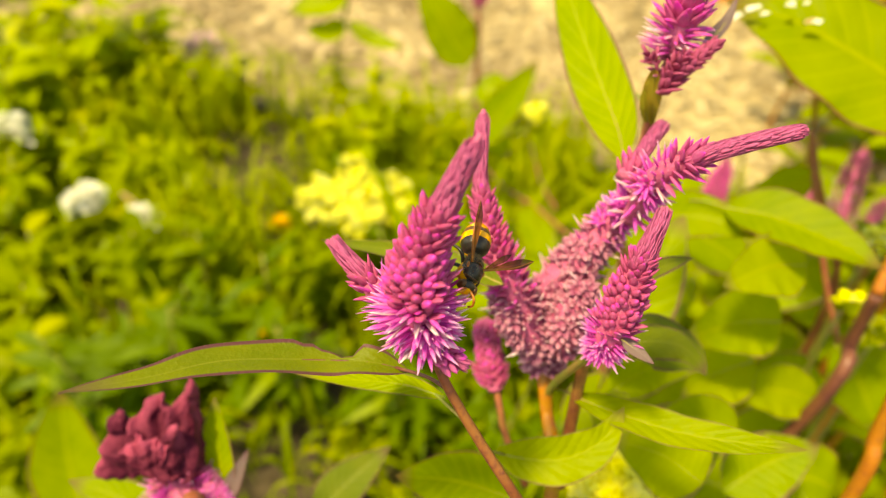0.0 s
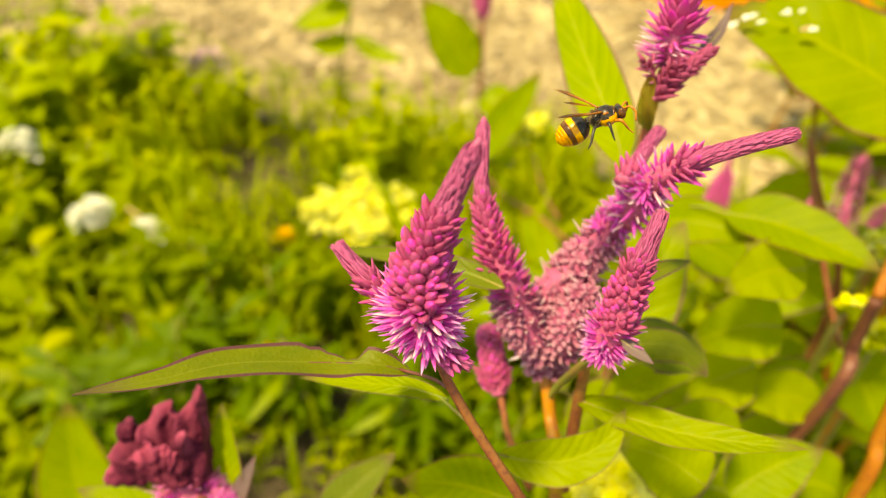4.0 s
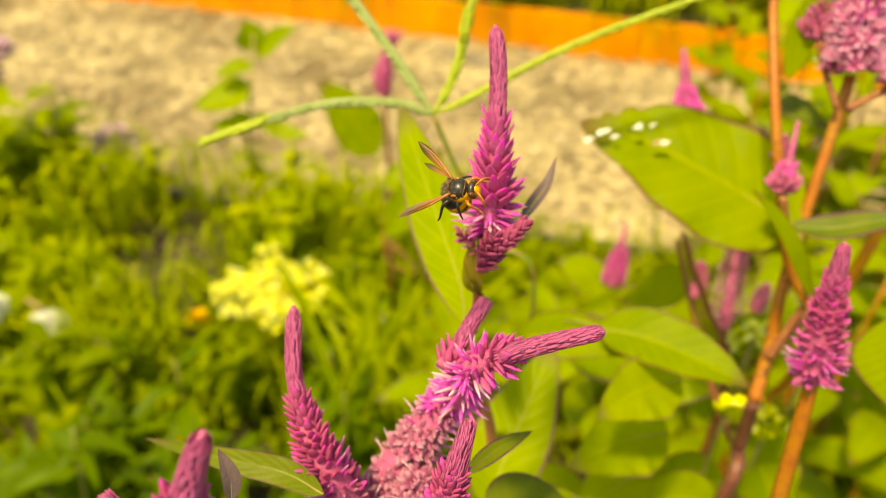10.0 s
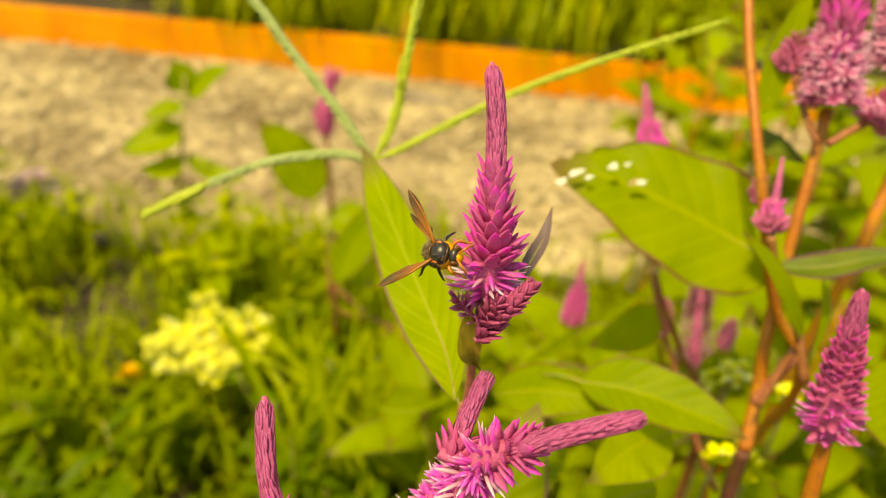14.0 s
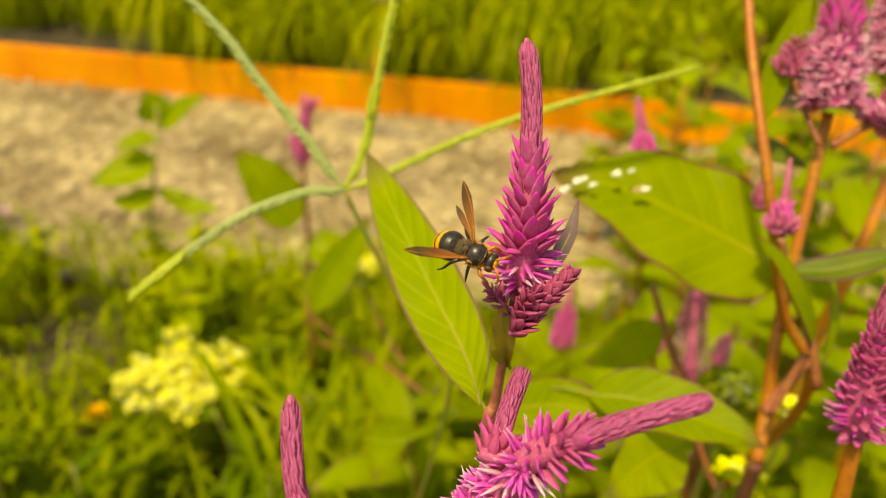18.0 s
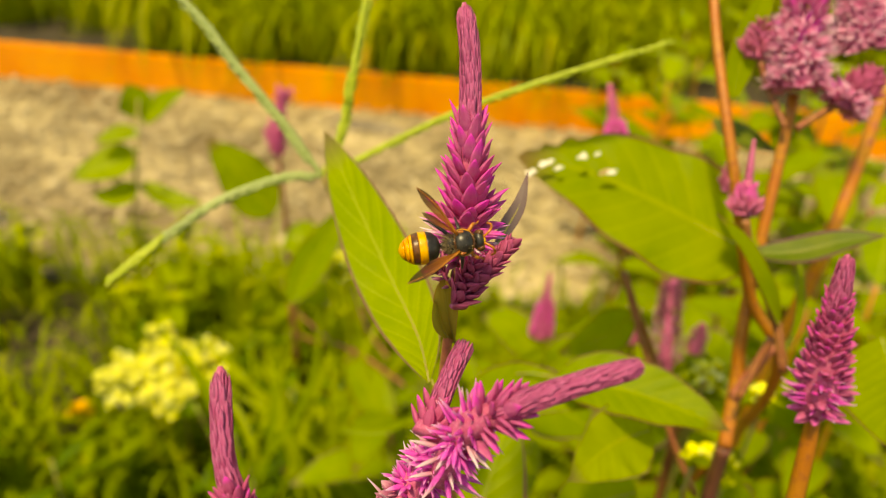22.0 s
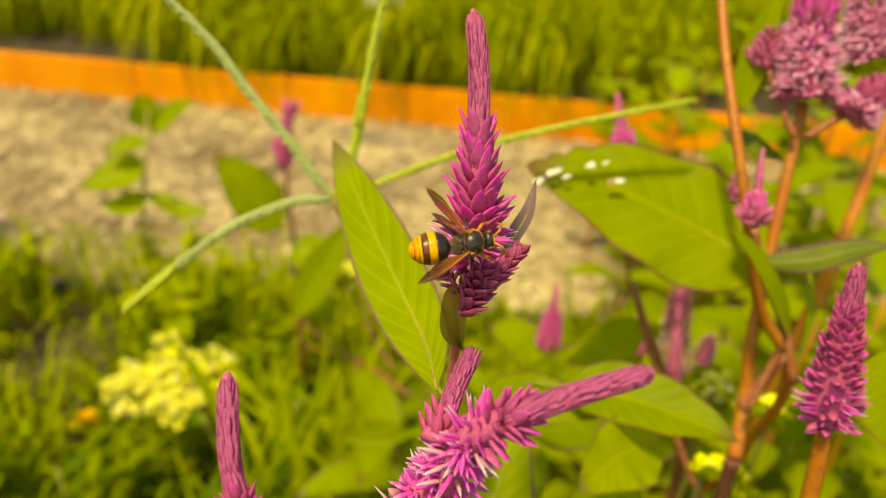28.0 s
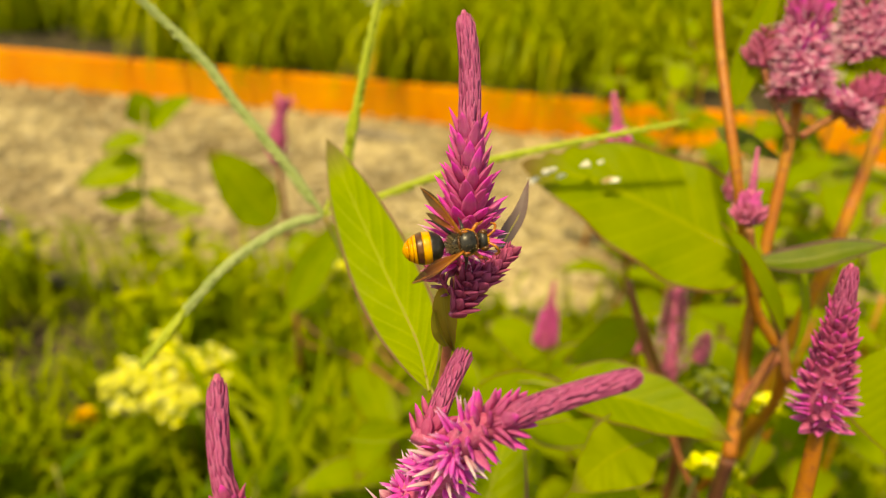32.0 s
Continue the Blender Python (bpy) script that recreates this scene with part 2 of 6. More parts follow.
GRASS_ARM = mottled("seed_arm", (0.22, 0.3, 0.012), (0.36, 0.42, 0.02), 250, 0.5, 0.5, 0.0005, (0.5, 0.52, 0.08), 900, 0.5)
SOIL = mottled("soil", (0.035, 0.025, 0.014), (0.07, 0.05, 0.026), 7, 0.95, 0.8, 0.02, (0.1, 0.075, 0.04), 60)
PATH = mottled("straw_path", (0.16, 0.11, 0.05), (0.56, 0.45, 0.24), 2.6, 0.9, 0.8, 0.012, (0.17, 0.12, 0.065), 40)
CHIP = mottled("wood_chip", (0.16, 0.115, 0.055), (0.72, 0.59, 0.36), 2.6, 0.85, 0.4, 0.002, (0.2, 0.15, 0.08), 200, 0.7)
BOARD = mottled("board_paint", (0.84, 0.26, 0.01), (0.9, 0.35, 0.016), 5, 0.55, 0.3, 0.003, (0.7, 0.2, 0.015), 70)
LINER = mottled("board_liner", (0.02, 0.02, 0.018), (0.05, 0.04, 0.03), 12, 0.8)
EDGING = mottled("edging", (0.07, 0.06, 0.05), (0.15, 0.12, 0.09), 14, 0.85, 0.6, 0.006)
STONE = mottled("flat_stone", (0.17, 0.13, 0.09), (0.3, 0.24, 0.16), 18, 0.85, 0.6, 0.004, (0.12, 0.1, 0.07), 120)
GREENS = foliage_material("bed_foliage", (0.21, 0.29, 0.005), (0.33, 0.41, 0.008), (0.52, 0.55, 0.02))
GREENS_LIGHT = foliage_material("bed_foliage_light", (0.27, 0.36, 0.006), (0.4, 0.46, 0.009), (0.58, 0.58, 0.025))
# Brighter copy of the bed greens, with the sunlight put into its colour.
GREENS_SUNLIT = foliage_material("bed_foliage_sunlit", (0.27, 0.36, 0.006), (0.42, 0.48, 0.011), (0.58, 0.58, 0.03), 0.46)
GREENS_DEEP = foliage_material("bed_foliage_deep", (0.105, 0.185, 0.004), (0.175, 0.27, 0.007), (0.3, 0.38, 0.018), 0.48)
GRASS_GREY = mottled("seed_arm_grey", (0.2, 0.27, 0.07), (0.32, 0.38, 0.13), 250, 0.5, 0.4, 0.0004, (0.4, 0.44, 0.2), 900, 0.4)
BLADES = foliage_material("grass_blades", (0.21, 0.3, 0.005), (0.33, 0.41, 0.008), (0.5, 0.52, 0.02))
BORDER = foliage_material("border_blades", (0.22, 0.3, 0.005), (0.38, 0.42, 0.009), (0.6, 0.58, 0.03), 0.4)
# The near-white spots are painted highlights of sun on yellow petals.
YELLOW = mottled("petal_yellow", (0.84, 0.82, 0.01), (0.92, 0.9, 0.07), 60, 0.5, 0.3, 0.002, (0.94, 0.93, 0.66), 160, 0.4, share=0.12)
# Paler copy of the yellow petals: glaring sunlight put into the colour.
YELLOW_SUNLIT = mottled("petal_yellow_sunlit", (0.95, 0.92, 0.06), (0.95, 0.94, 0.45), 60, 0.5, 0.3, 0.002, share=0.5)
WHITE = mottled("petal_white", (0.8, 0.8, 0.66), (0.88, 0.88, 0.8), 60, 0.5, 0.3, 0.002, share=0.35)
MAUVE = mottled("petal_mauve", (0.72, 0.5, 0.62), (0.84, 0.64, 0.72), 60, 0.6, share=0.35)
ORANGE = mottled("petal_orange", (0.9, 0.5, 0.02), (0.92, 0.62, 0.06), 60, 0.5)
TWIG = mottled("dry_twig", (0.3, 0.2, 0.08), (0.42, 0.3, 0.13), 60, 0.8)
STAKE = mottled("stake_paint", (0.82, 0.4, 0.02), (0.88, 0.5, 0.04), 20, 0.5)
LABEL = mottled("label_white", (0.85, 0.83, 0.72), (0.88, 0.86, 0.78), 30, 0.5)


# ---- building helpers ----
ORIGIN = {}


def thing(name, at, label, category, group="", kind=""):
    ob = new(name)
    ob.location = at
    ob.empty_display_size = 0.02
    ORIGIN[ob] = Vector(at)
    return tagged(ob, label, category, group, kind)


def link(name, mesh, parent, label=""):
    ob = new(name, mesh)
    if parent is not None:
        ob.parent = parent
        ORIGIN[ob] = ORIGIN[parent]
    return tagged(ob, label)


def build(name, geo, mat, parent, label="", smooth=True):
    """Links world-space geometry (vertices, faces, uvs by vertex) as one mesh under a thing or a part."""
    verts, faces, uvs = geo
    off = ORIGIN[parent] if parent is not None else Vector((0, 0, 0))
    me = bpy.data.meshes.new(name)
    arr = np.array([tuple(v) for v in verts], dtype=float) - np.array(off)
    me.from_pydata(arr.tolist(), [], faces)
    if smooth:
        me.polygons.foreach_set("use_smooth", [True] * len(me.polygons))
    if uvs:
        layer = me.uv_layers.new(name="UVMap")
        idx = np.empty(len(me.loops), dtype=np.int32)
        me.loops.foreach_get("vertex_index", idx)
        layer.data.foreach_set("uv", np.array(uvs, dtype=np.float32)[idx].ravel())
    me.materials.append(mat)
    me.update()
    return link(name, me, parent, label)


def join(*geos):
    verts, faces, uvs = [], [], []
    for v, f, u in geos:
        k = len(verts)
        verts += list(v)
        faces += [tuple(i + k for i in face) for face in f]
        uvs += list(u)
    return verts, faces, uvs


def spline(pts, n):
    """n points on a smooth curve through the given ones, evenly by parameter."""
    p = [Vector(q) for q in pts]
    p = [2 * p[0] - p[1]] + p + [2 * p[-1] - p[-2]]
    out = []
    for i in range(n):
        s = i / (n - 1) * (len(p) - 3)
        k = min(int(s), len(p) - 4)
        t = s - k
        a, b, c, d = p[k:k + 4]
        out.append(0.5 * (2 * b + (c - a) * t + (2 * a - 5 * b + 4 * c - d) * t * t + (3 * b - a - 3 * c + d) * t ** 3))
    return out


def side_of(tan):
    ref = Vector((0, 0, 1)) if abs(tan.z) < 0.9 else Vector((0, 1, 0))
    x = tan.cross(ref).normalized()
    return x, x.cross(tan).normalized()


def tangents(c):
    return [(c[min(i + 1, len(c) - 1)] - c[max(i - 1, 0)]).normalized() for i in range(len(c))]


def tube(pts, radii, n=24, sides=10, ribs=0.0):
    """A tapered tube on a smooth curve; ribs raise grooves along it."""
    c = spline(pts, n)
    tan = tangents(c)
    x, _ = side_of(tan[0])
    verts, faces, uvs = [], [], []
    for i, (q, t) in enumerate(zip(c, tan)):
        x = (x - t * x.dot(t)).normalized()
        y = t.cross(x)
        s = i / (n - 1)
        k = s * (len(radii) - 1)
        j = min(int(k), len(radii) - 2)
        r = radii[j] + (radii[j + 1] - radii[j]) * (k - j)
        for a in range(sides):
            w = 2 * math.pi * a / sides
            rr = r * (1 + ribs * (1 if a % 2 else -1))
            verts.append(q + (x * math.cos(w) + y * math.sin(w)) * rr)
            uvs.append((s, a / sides))
    for i in range(n - 1):
        for a in range(sides):
            b = (a + 1) % sides
            faces.append((i * sides + a, i * sides + b, (i + 1) * sides + b, (i + 1) * sides + a))
    faces.append(tuple(range(sides))[::-1])
    faces.append(tuple((n - 1) * sides + a for a in range(sides)))
    return verts, faces, uvs


def blade(pts, width, up, fold=0.25, wave=0.0, waves=4, n=22, m=8, peak=0.4, seed=0, notch=(), curl=0.0, foot=0.04, full=0.85):
    """A leaf blade on its midrib: lanceolate outline, folded along the rib, rippled edge; notch: bites (place, depth, side)."""
    rnd = random.Random(seed)
    c = spline(pts, n)
    tan = tangents(c)
    up = Vector(up)
    verts, faces, uvs = [], [], []
    ph = rnd.random() * 6
    for i, (q, t) in enumerate(zip(c, tan)):
        s = i / (n - 1)
        nrm = (up - t * up.dot(t)).normalized()
        sd = t.cross(nrm).normalized()
        e = math.log(0.5) / math.log(peak)
        w = width * 0.5 * max(foot, math.sin(math.pi * s ** e) ** full) * (1 if s < 0.985 else 0.15)
        for j in range(m + 1):
            v = j / m * 2 - 1
            ww = w
            for at, deep, which in notch:
                if which * v > 0:
                    ww *= 1 - deep * math.exp(-((s - at) / 0.02) ** 2)
            off = v * ww
            lift = fold * abs(off) + wave * width * v * v * math.sin(ph + s * waves * 2 * math.pi + (v > 0) * 1.7) * math.sin(math.pi * s) - curl * off * off / width
            verts.append(q + sd * off + nrm * lift)
            uvs.append((s, (v + 1) / 2))
    for i in range(n - 1):
        for j in range(m):
            a = i * (m + 1) + j
            faces.append((a, a + 1, a + m + 2, a + m + 1))
    return verts, faces, uvs


def leaf(parent, pts, width, up, mat=None, rib=STEM_GREEN, petiole=None, label="", name="leaf", **shape):
    """A leaf with its midrib; petiole: where its stalk starts."""
    ob = build(name, blade(pts, width, up, **shape), mat or LEAF, parent, label)
    c = spline(pts, 14)
    u = Vector(up).normalized()
    r = max(0.0004, width * 0.016)
    build("midrib", tube([q - u * r * 0.7 for q in c], [r, r * 0.25], 14, 6), rib, ob)
    if petiole is not None:
        a, b = Vector(petiole), Vector(pts[0])
        build("petiole", tube([a, (a + b) / 2 + Vector((0, 0, (a - b).length * 0.08)), c[1]], [r * 1.3, r], 10, 8), rib, ob)
    return ob


def bract_mesh(name, length, width, thick, mat, bend=0.0, peak=0.35, rings=6, sides=6):
    """A pointed bract along +z, hollow side inward (-x)."""
    verts, faces, uvs = [], [], []
    for i in range(rings + 1):
        s = i / rings
        r = max(0.04, math.sin(math.pi * min(1, s ** (math.log(0.5) / math.log(peak)))) ** 0.8) if i < rings else 0.02
        if i == 0:
            r = 0.35
        for a in range(sides):
            w = 2 * math.pi * a / sides
            verts.append((math.cos(w) * r * thick / 2 + bend * s * s * length, math.sin(w) * r * width / 2, s * length))
            uvs.append((s, a / sides))
    for i in range(rings):
        for a in range(sides):
            b = (a + 1) % sides
            faces.append((i * sides + a, i * sides + b, (i + 1) * sides + b, (i + 1) * sides + a))
    faces.append(tuple(rings * sides + a for a in range(sides)))
    me = bpy.data.meshes.new(name)
    me.from_pydata(verts, [], faces)
    me.polygons.foreach_set("use_smooth", [True] * len(me.polygons))
    layer = me.uv_layers.new(name="UVMap")
    idx = np.empty(len(me.loops), dtype=np.int32)
    me.loops.foreach_get("vertex_index", idx)
    layer.data.foreach_set("uv", np.array(uvs, dtype=np.float32)[idx].ravel())
    me.materials.append(mat)
    me.update()
    return me


def mesh_geo(me):
    """The vertices, faces and uvs of a small mesh, for joining."""
    uv = [(0, 0)] * len(me.vertices)
    for loop, d in zip(me.loops, me.uv_layers[0].data):
        uv[loop.vertex_index] = tuple(d.uv)
    return [v.co.copy() for v in me.vertices], [tuple(f.vertices) for f in me.polygons], uv


PLUMP = bract_mesh("bract_plump", 0.0052, 0.0028, 0.0025, BRACT, 0.02, 0.45)
POINTED = bract_mesh("bract_pointed", 0.0068, 0.003, 0.0021, BRACT, 0.1, 0.38)
DUSKY = bract_mesh("bract_dusky", 0.0058, 0.0027, 0.002, BRACT_DUSKY, 0.1, 0.4)
SPIKY = bract_mesh("bract_spiky", 0.0082, 0.0015, 0.0007, BRACT_OPEN, 0.06, 0.3)
FADED = bract_mesh("bract_faded", 0.0052, 0.0017, 0.0013, BRACT_OLD, 0.1, 0.4)
FADED_OPEN = bract_mesh("bract_faded_open", 0.0064, 0.0014, 0.001, BRACT_OLD, 0.08, 0.32)
FEATHER = bract_mesh("bract_feather", 0.0070, 0.0042, 0.0014, BRACT_SOFT, 0.1, 0.42)
PALE = bract_mesh("bract_pale", 0.0080, 0.0014, 0.0008, BRACT_PALE, 0.04, 0.32)
BUD = bract_mesh("bract_bud", 0.0052, 0.0030, 0.0026, BRACT_BUD, -0.02, 0.5, 7, 7)
TAPER = bract_mesh("bract_taper", 0.0062, 0.0031, 0.0015, BRACT_BUD, 0.06, 0.4, 7, 7)
BROAD = bract_mesh("bract_broad", 0.0084, 0.0037, 0.0015, BRACT, 0.12, 0.36, 7, 8)
DEEP = bract_mesh("bract_deep", 0.0064, 0.0037, 0.0012, BRACT_DEEP, 0.1, 0.4)
DARK = bract_mesh("bract_dark", 0.0058, 0.0027, 0.002, BRACT_DARK, 0.1, 0.4)
SEED = bract_mesh("seed", 0.0044, 0.0019, 0.0015, GRASS_ARM, 0.05, 0.4, 4, 5)
SCALE_MESH = bract_mesh("scale", 0.0054, 0.0011, 0.00018, SCALE, -0.02, 0.5, 4, 5)


def floret_mesh(name, mat, petals, opening, length, width, seed):
    """An open floret: a ring of pointed tepals round a paler heart."""
    rnd = random.Random(seed)
    src = bract_mesh(name + "_tepal", length, width, width * 0.5, mat, 0.05, 0.42, 5, 5)
    v, f, u = mesh_geo(src)
    geos = []
    for k in range(petals):
        m = pose(0, 0, 0, 0, 0, k * 360 / petals + rnd.uniform(-8, 8)) @ pose(width * 0.25, 0, 0, 0, opening + rnd.uniform(-9, 9), 0) @ Matrix.Scale(rnd.uniform(0.85, 1.1), 4)
        geos.append(([m @ q for q in v], f, u))
    for k in range(2):
        m = pose(0, 0, 0, rnd.uniform(-12, 12), rnd.uniform(-12, 12), 0) @ Matrix.Diagonal((0.5, 0.35, 0.85, 1))
        geos.append(([m @ q for q in v], f, u))
    v, f, u = join(*geos)
    me = bpy.data.meshes.new(name)
    me.from_pydata([tuple(q) for q in v], [], f)
    me.polygons.foreach_set("use_smooth", [True] * len(me.polygons))
    layer = me.uv_layers.new(name="UVMap")
    idx = np.empty(len(me.loops), dtype=np.int32)
    me.loops.foreach_get("vertex_index", idx)
    layer.data.foreach_set("uv", np.array(u, dtype=np.float32)[idx].ravel())
    me.materials.append(mat)
    me.update()
    return me


FLORET = [floret_mesh("floret_faded", BRACT_OLD, 6, 40, 0.0044, 0.0030, k) for k in range(3)]
COMB = FLORET + FLORET + [FADED_OPEN, PALE, PALE]
FLORET_SOFT = [floret_mesh("floret_soft", BRACT_HEAD, 7, 44, 0.0056, 0.0019, 30 + k) for k in range(3)]
FLORET_PINK = [floret_mesh("floret_pink", BRACT_OPEN, 7, 42, 0.0056, 0.0017, 10 + k) for k in range(3)]


def curve_at(c, s):
    k = s * (len(c) - 1)
    j = min(int(k), len(c) - 2)
    q = c[j].lerp(c[j + 1], k - j)
    return q, (c[j + 1] - c[j]).normalized()


def along(prof, s):
    """The value at s of a list of (place, value) rows."""
    for (a, x), (b, y) in zip(prof, prof[1:]):
        if s <= b:
            return x + (y - x) * max(0.0, (s - a) / (b - a))
    return prof[-1][1]


def spike(parent, pts, radius, count, tip_from=0.55, kinds=None, tip_r=0.0022, base_r=0.0026, scales=170, seed=0, size=1.0, label="", name="flower_spike", prof=None):
    """A flower spike: a core, single bracts round its lower part in a spiral, and tight scales on its long tip.
    prof: the core's radius along it, (place, metres)."""
    rnd = random.Random(seed)
    c = spline(pts, 40)
    tan = tangents(c)
    if prof is None:
        radii = [base_r * size, base_r * size * 0.95, base_r * size * (0.8 if scales else 0.7), tip_r * size * (0.95 if scales else 0.6), tip_r * size * (0.7 if scales else 0.3), tip_r * size * (0.4 if scales else 0.1)]
    else:
        radii = [along(prof, i / 24) for i in range(24)] + [prof[-1][1] * 0.75, prof[-1][1] * 0.3]
    core = build(name, tube(pts, radii, 44, 12), CORE, parent, label)
    kinds = kinds or [(0.0, SPIKY, 62), (0.2, POINTED, 40), (0.4, PLUMP, 26)]
    x0, _ = side_of(tan[0])
    places = [tip_from * ((i + 0.5) / count) ** 0.92 for i in range(count)]
    if prof is not None:
        fine = [tip_from * (k + 0.5) / 200 for k in range(200)]
        run = np.cumsum([along(prof, q) for q in fine])
        places = [float(np.interp((i + 0.5) / count * run[-1], run, fine)) for i in range(count)]
    for i, s in enumerate(places):
        q, t = curve_at(c, s)
        x = (x0 - t * x0.dot(t)).normalized()
        y = t.cross(x)
        w = i * 2.39996 + rnd.uniform(-0.2, 0.2)
        rad = x * math.cos(w) + y * math.sin(w)
        f = s / tip_from
        me, ang = kinds[0][1:]
        for a, k, o in kinds:
            if f + rnd.uniform(-0.06, 0.06) >= a:
                me, ang = k, o
        ang = radians(ang + rnd.uniform(-7, 7))
        d = t * math.cos(ang) + rad * math.sin(ang)
        out = (rad * math.cos(ang) - t * math.sin(ang)).normalized()
        lat = d.cross(out)
        grow = size * rnd.uniform(0.86, 1.1) * (1.0 - (0.38 if prof is None else 0.22) * f ** 2)
        r = radius * size * (1 - f) ** 0.6 * 0.35 + base_r * size * 0.5 if prof is None else along(prof, s) * 0.72
        rot = Matrix((out, lat, d)).transposed().to_4x4()
        if isinstance(me, list):
            me = rnd.choice(me)
        ob = link("floret" if me.name.startswith("floret") else "bract", me, core)
        ob.matrix_basis = Matrix.Translation(q + rad * r - ORIGIN[parent]) @ rot @ Matrix.Diagonal((grow * rnd.uniform(0.9, 1.1), grow, grow * rnd.uniform(0.9, 1.12), 1))
    sv, sf, su = mesh_geo(SCALE_MESH)
    geos = []
    scales = int(scales * 1.5)
    run_length = sum((b - a).length for a, b in zip(c, c[1:]))
    last = max(tip_from, 1 - 0.0031 * size / run_length)
    for i in range(scales):
        g = (i + 0.5) / scales
        s = tip_from * 0.86 + (last - tip_from * 0.86) * min(1.0, max(0.0, g + rnd.uniform(-0.025, 0.025)))
        q, t = curve_at(c, s)
        x = (x0 - t * x0.dot(t)).normalized()
        y = t.cross(x)
        w = i * 2.39996 + rnd.uniform(-0.5, 0.5)
        rad = x * math.cos(w) + y * math.sin(w)
        ang = radians(4 - 2 * g + rnd.uniform(-2, 3))
        k = size * (1.15 - 0.5 * g)
        r = (tip_r * 0.82 - tip_r * 0.37 * g) * size * (1.0 - 0.6 * g ** 5)
        if prof is not None:
            end = max(0.0, (s - last + 0.08) / 0.08)
            ang = radians(1.4 + rnd.uniform(-1.2, 1.4) - 9 * end ** 2)
            r = along(prof, s) * (0.98 - 0.38 * end ** 3)
            k = size * rnd.uniform(0.85, 1.05) * (1.0 - 0.35 * end) * min(1.0, 0.55 + r / 0.004)
        d = t * math.cos(ang) + rad * math.sin(ang)
        out = (rad * math.cos(ang) - t * math.sin(ang)).normalized()
        m = Matrix.Translation(q + rad * r) @ Matrix((out, d.cross(out), d)).transposed().to_4x4() @ Matrix.Scale(k, 4)
        geos.append(([m @ v for v in sv], sf, su))
    if geos:
        tagged(build("spike_tip", join(*geos), SCALE, core), kind="stuff")
    return core


# ---- ground, path, board ----
def sheet(name, x0, x1, y0, y1, step, z, amp, mat, keep=None):
    nx, ny = int((x1 - x0) / step) + 1, int((y1 - y0) / step) + 1
    verts = [(x0 + i * step, y0 + j * step, z + amp * noise.noise((i * step * 6, j * step * 6, 3)) + amp * 0.5 * noise.noise((i * step * 19, j * step * 19, 8))) for j in range(ny) for i in range(nx)]
    faces = []
    for j in range(ny - 1):
        for i in range(nx - 1):
            a = j * nx + i
            faces.append((a, a + 1, a + nx + 1, a + nx))
    return verts, faces, []


ground = build("ground", ([(-3000, -3000, -0.03), (3000, -3000, -0.03), (3000, 3000, -0.03), (-3000, 3000, -0.03)], [(0, 1, 2, 3)], []), SOIL, None)
tagged(ground, "dark open ground round the flower bed", "ground", kind="structure")
bed_soil = build("soil_bed", sheet("soil", -4.5, 3.5, -0.7, 2.4, 0.05, -0.012, 0.012, SOIL), SOIL, None)
tagged(bed_soil, "dark crumbly soil of the flower bed", "soil", kind="structure")

BOARD_A, BOARD_B = Vector((-2.6, 3.755, 0)), Vector((1.95, 1.625, 0))
RUN = BOARD_B - BOARD_A
ALONG = RUN.normalized()
INTO = Vector((-ALONG.y, ALONG.x, 0))


def box_geo(o, ax, ay, az):
    o, ax, ay, az = Vector(o), Vector(ax), Vector(ay), Vector(az)
    v = [o, o + ax, o + ax + ay, o + ay]
    v += [q + az for q in v]
    return v, [(0, 3, 2, 1), (4, 5, 6, 7), (0, 1, 5, 4), (1, 2, 6, 5), (2, 3, 7, 6), (3, 0, 4, 7)], []


PATH_N0, PATH_N1 = Vector((-2.6, 2.23, 0)), Vector((1.95, 0.69, 0))
path_verts, path_faces = [], []
NX, NY = 230, 26
RUN_N = PATH_N1 - PATH_N0
for j in range(NY + 1):
    for i in range(NX + 1):
        s = -0.75 + 2.5 * i / NX
        a = PATH_N0 + RUN_N * s
        b = BOARD_A + RUN * s + INTO * 0.02
        q = a.lerp(b, j / NY)
        path_verts.append((q.x, q.y, 0.004 + 0.012 * noise.noise((q.x * 5, q.y * 5, 1)) + 0.006 * noise.noise((q.x * 21, q.y * 21, 4))))
for j in range(NY):
    for i in range(NX):
        k = j * (NX + 1) + i
        path_faces.append((k, k + 1, k + NX + 2, k + NX + 1))
path = build("path", (path_verts, path_faces, []), PATH, None)
tagged(path, "pale straw and wood-chip garden path in full sun", "path", kind="structure")

rnd = random.Random(5)
chips = []
for _ in range(5200):
    a, b = rnd.random(), rnd.random()
    q = PATH_N0.lerp(PATH_N1, a).lerp(BOARD_A.lerp(BOARD_B, a), b)
    L, w, h = rnd.uniform(0.012, 0.045), rnd.uniform(0.006, 0.016), rnd.uniform(0.002, 0.006)
    m = pose(q.x, q.y, 0.008 + 0.012 * noise.noise((q.x * 5, q.y * 5, 1)) + rnd.uniform(0, 0.006), rnd.uniform(-22, 22), rnd.uniform(-22, 22), rnd.uniform(0, 360))
    v, f, _ = box_geo((-L / 2, -w / 2, 0), (L, 0, 0), (0, w, 0), (0, 0, h))
    v[4] *= 0.8
    v[6] *= 0.7
    chips.append(([m @ p for p in v], f, []))
tagged(build("wood_chips", join(*chips), CHIP, None, smooth=False), "loose pale wood chips strewn over the path", "wood chips", kind="stuff")

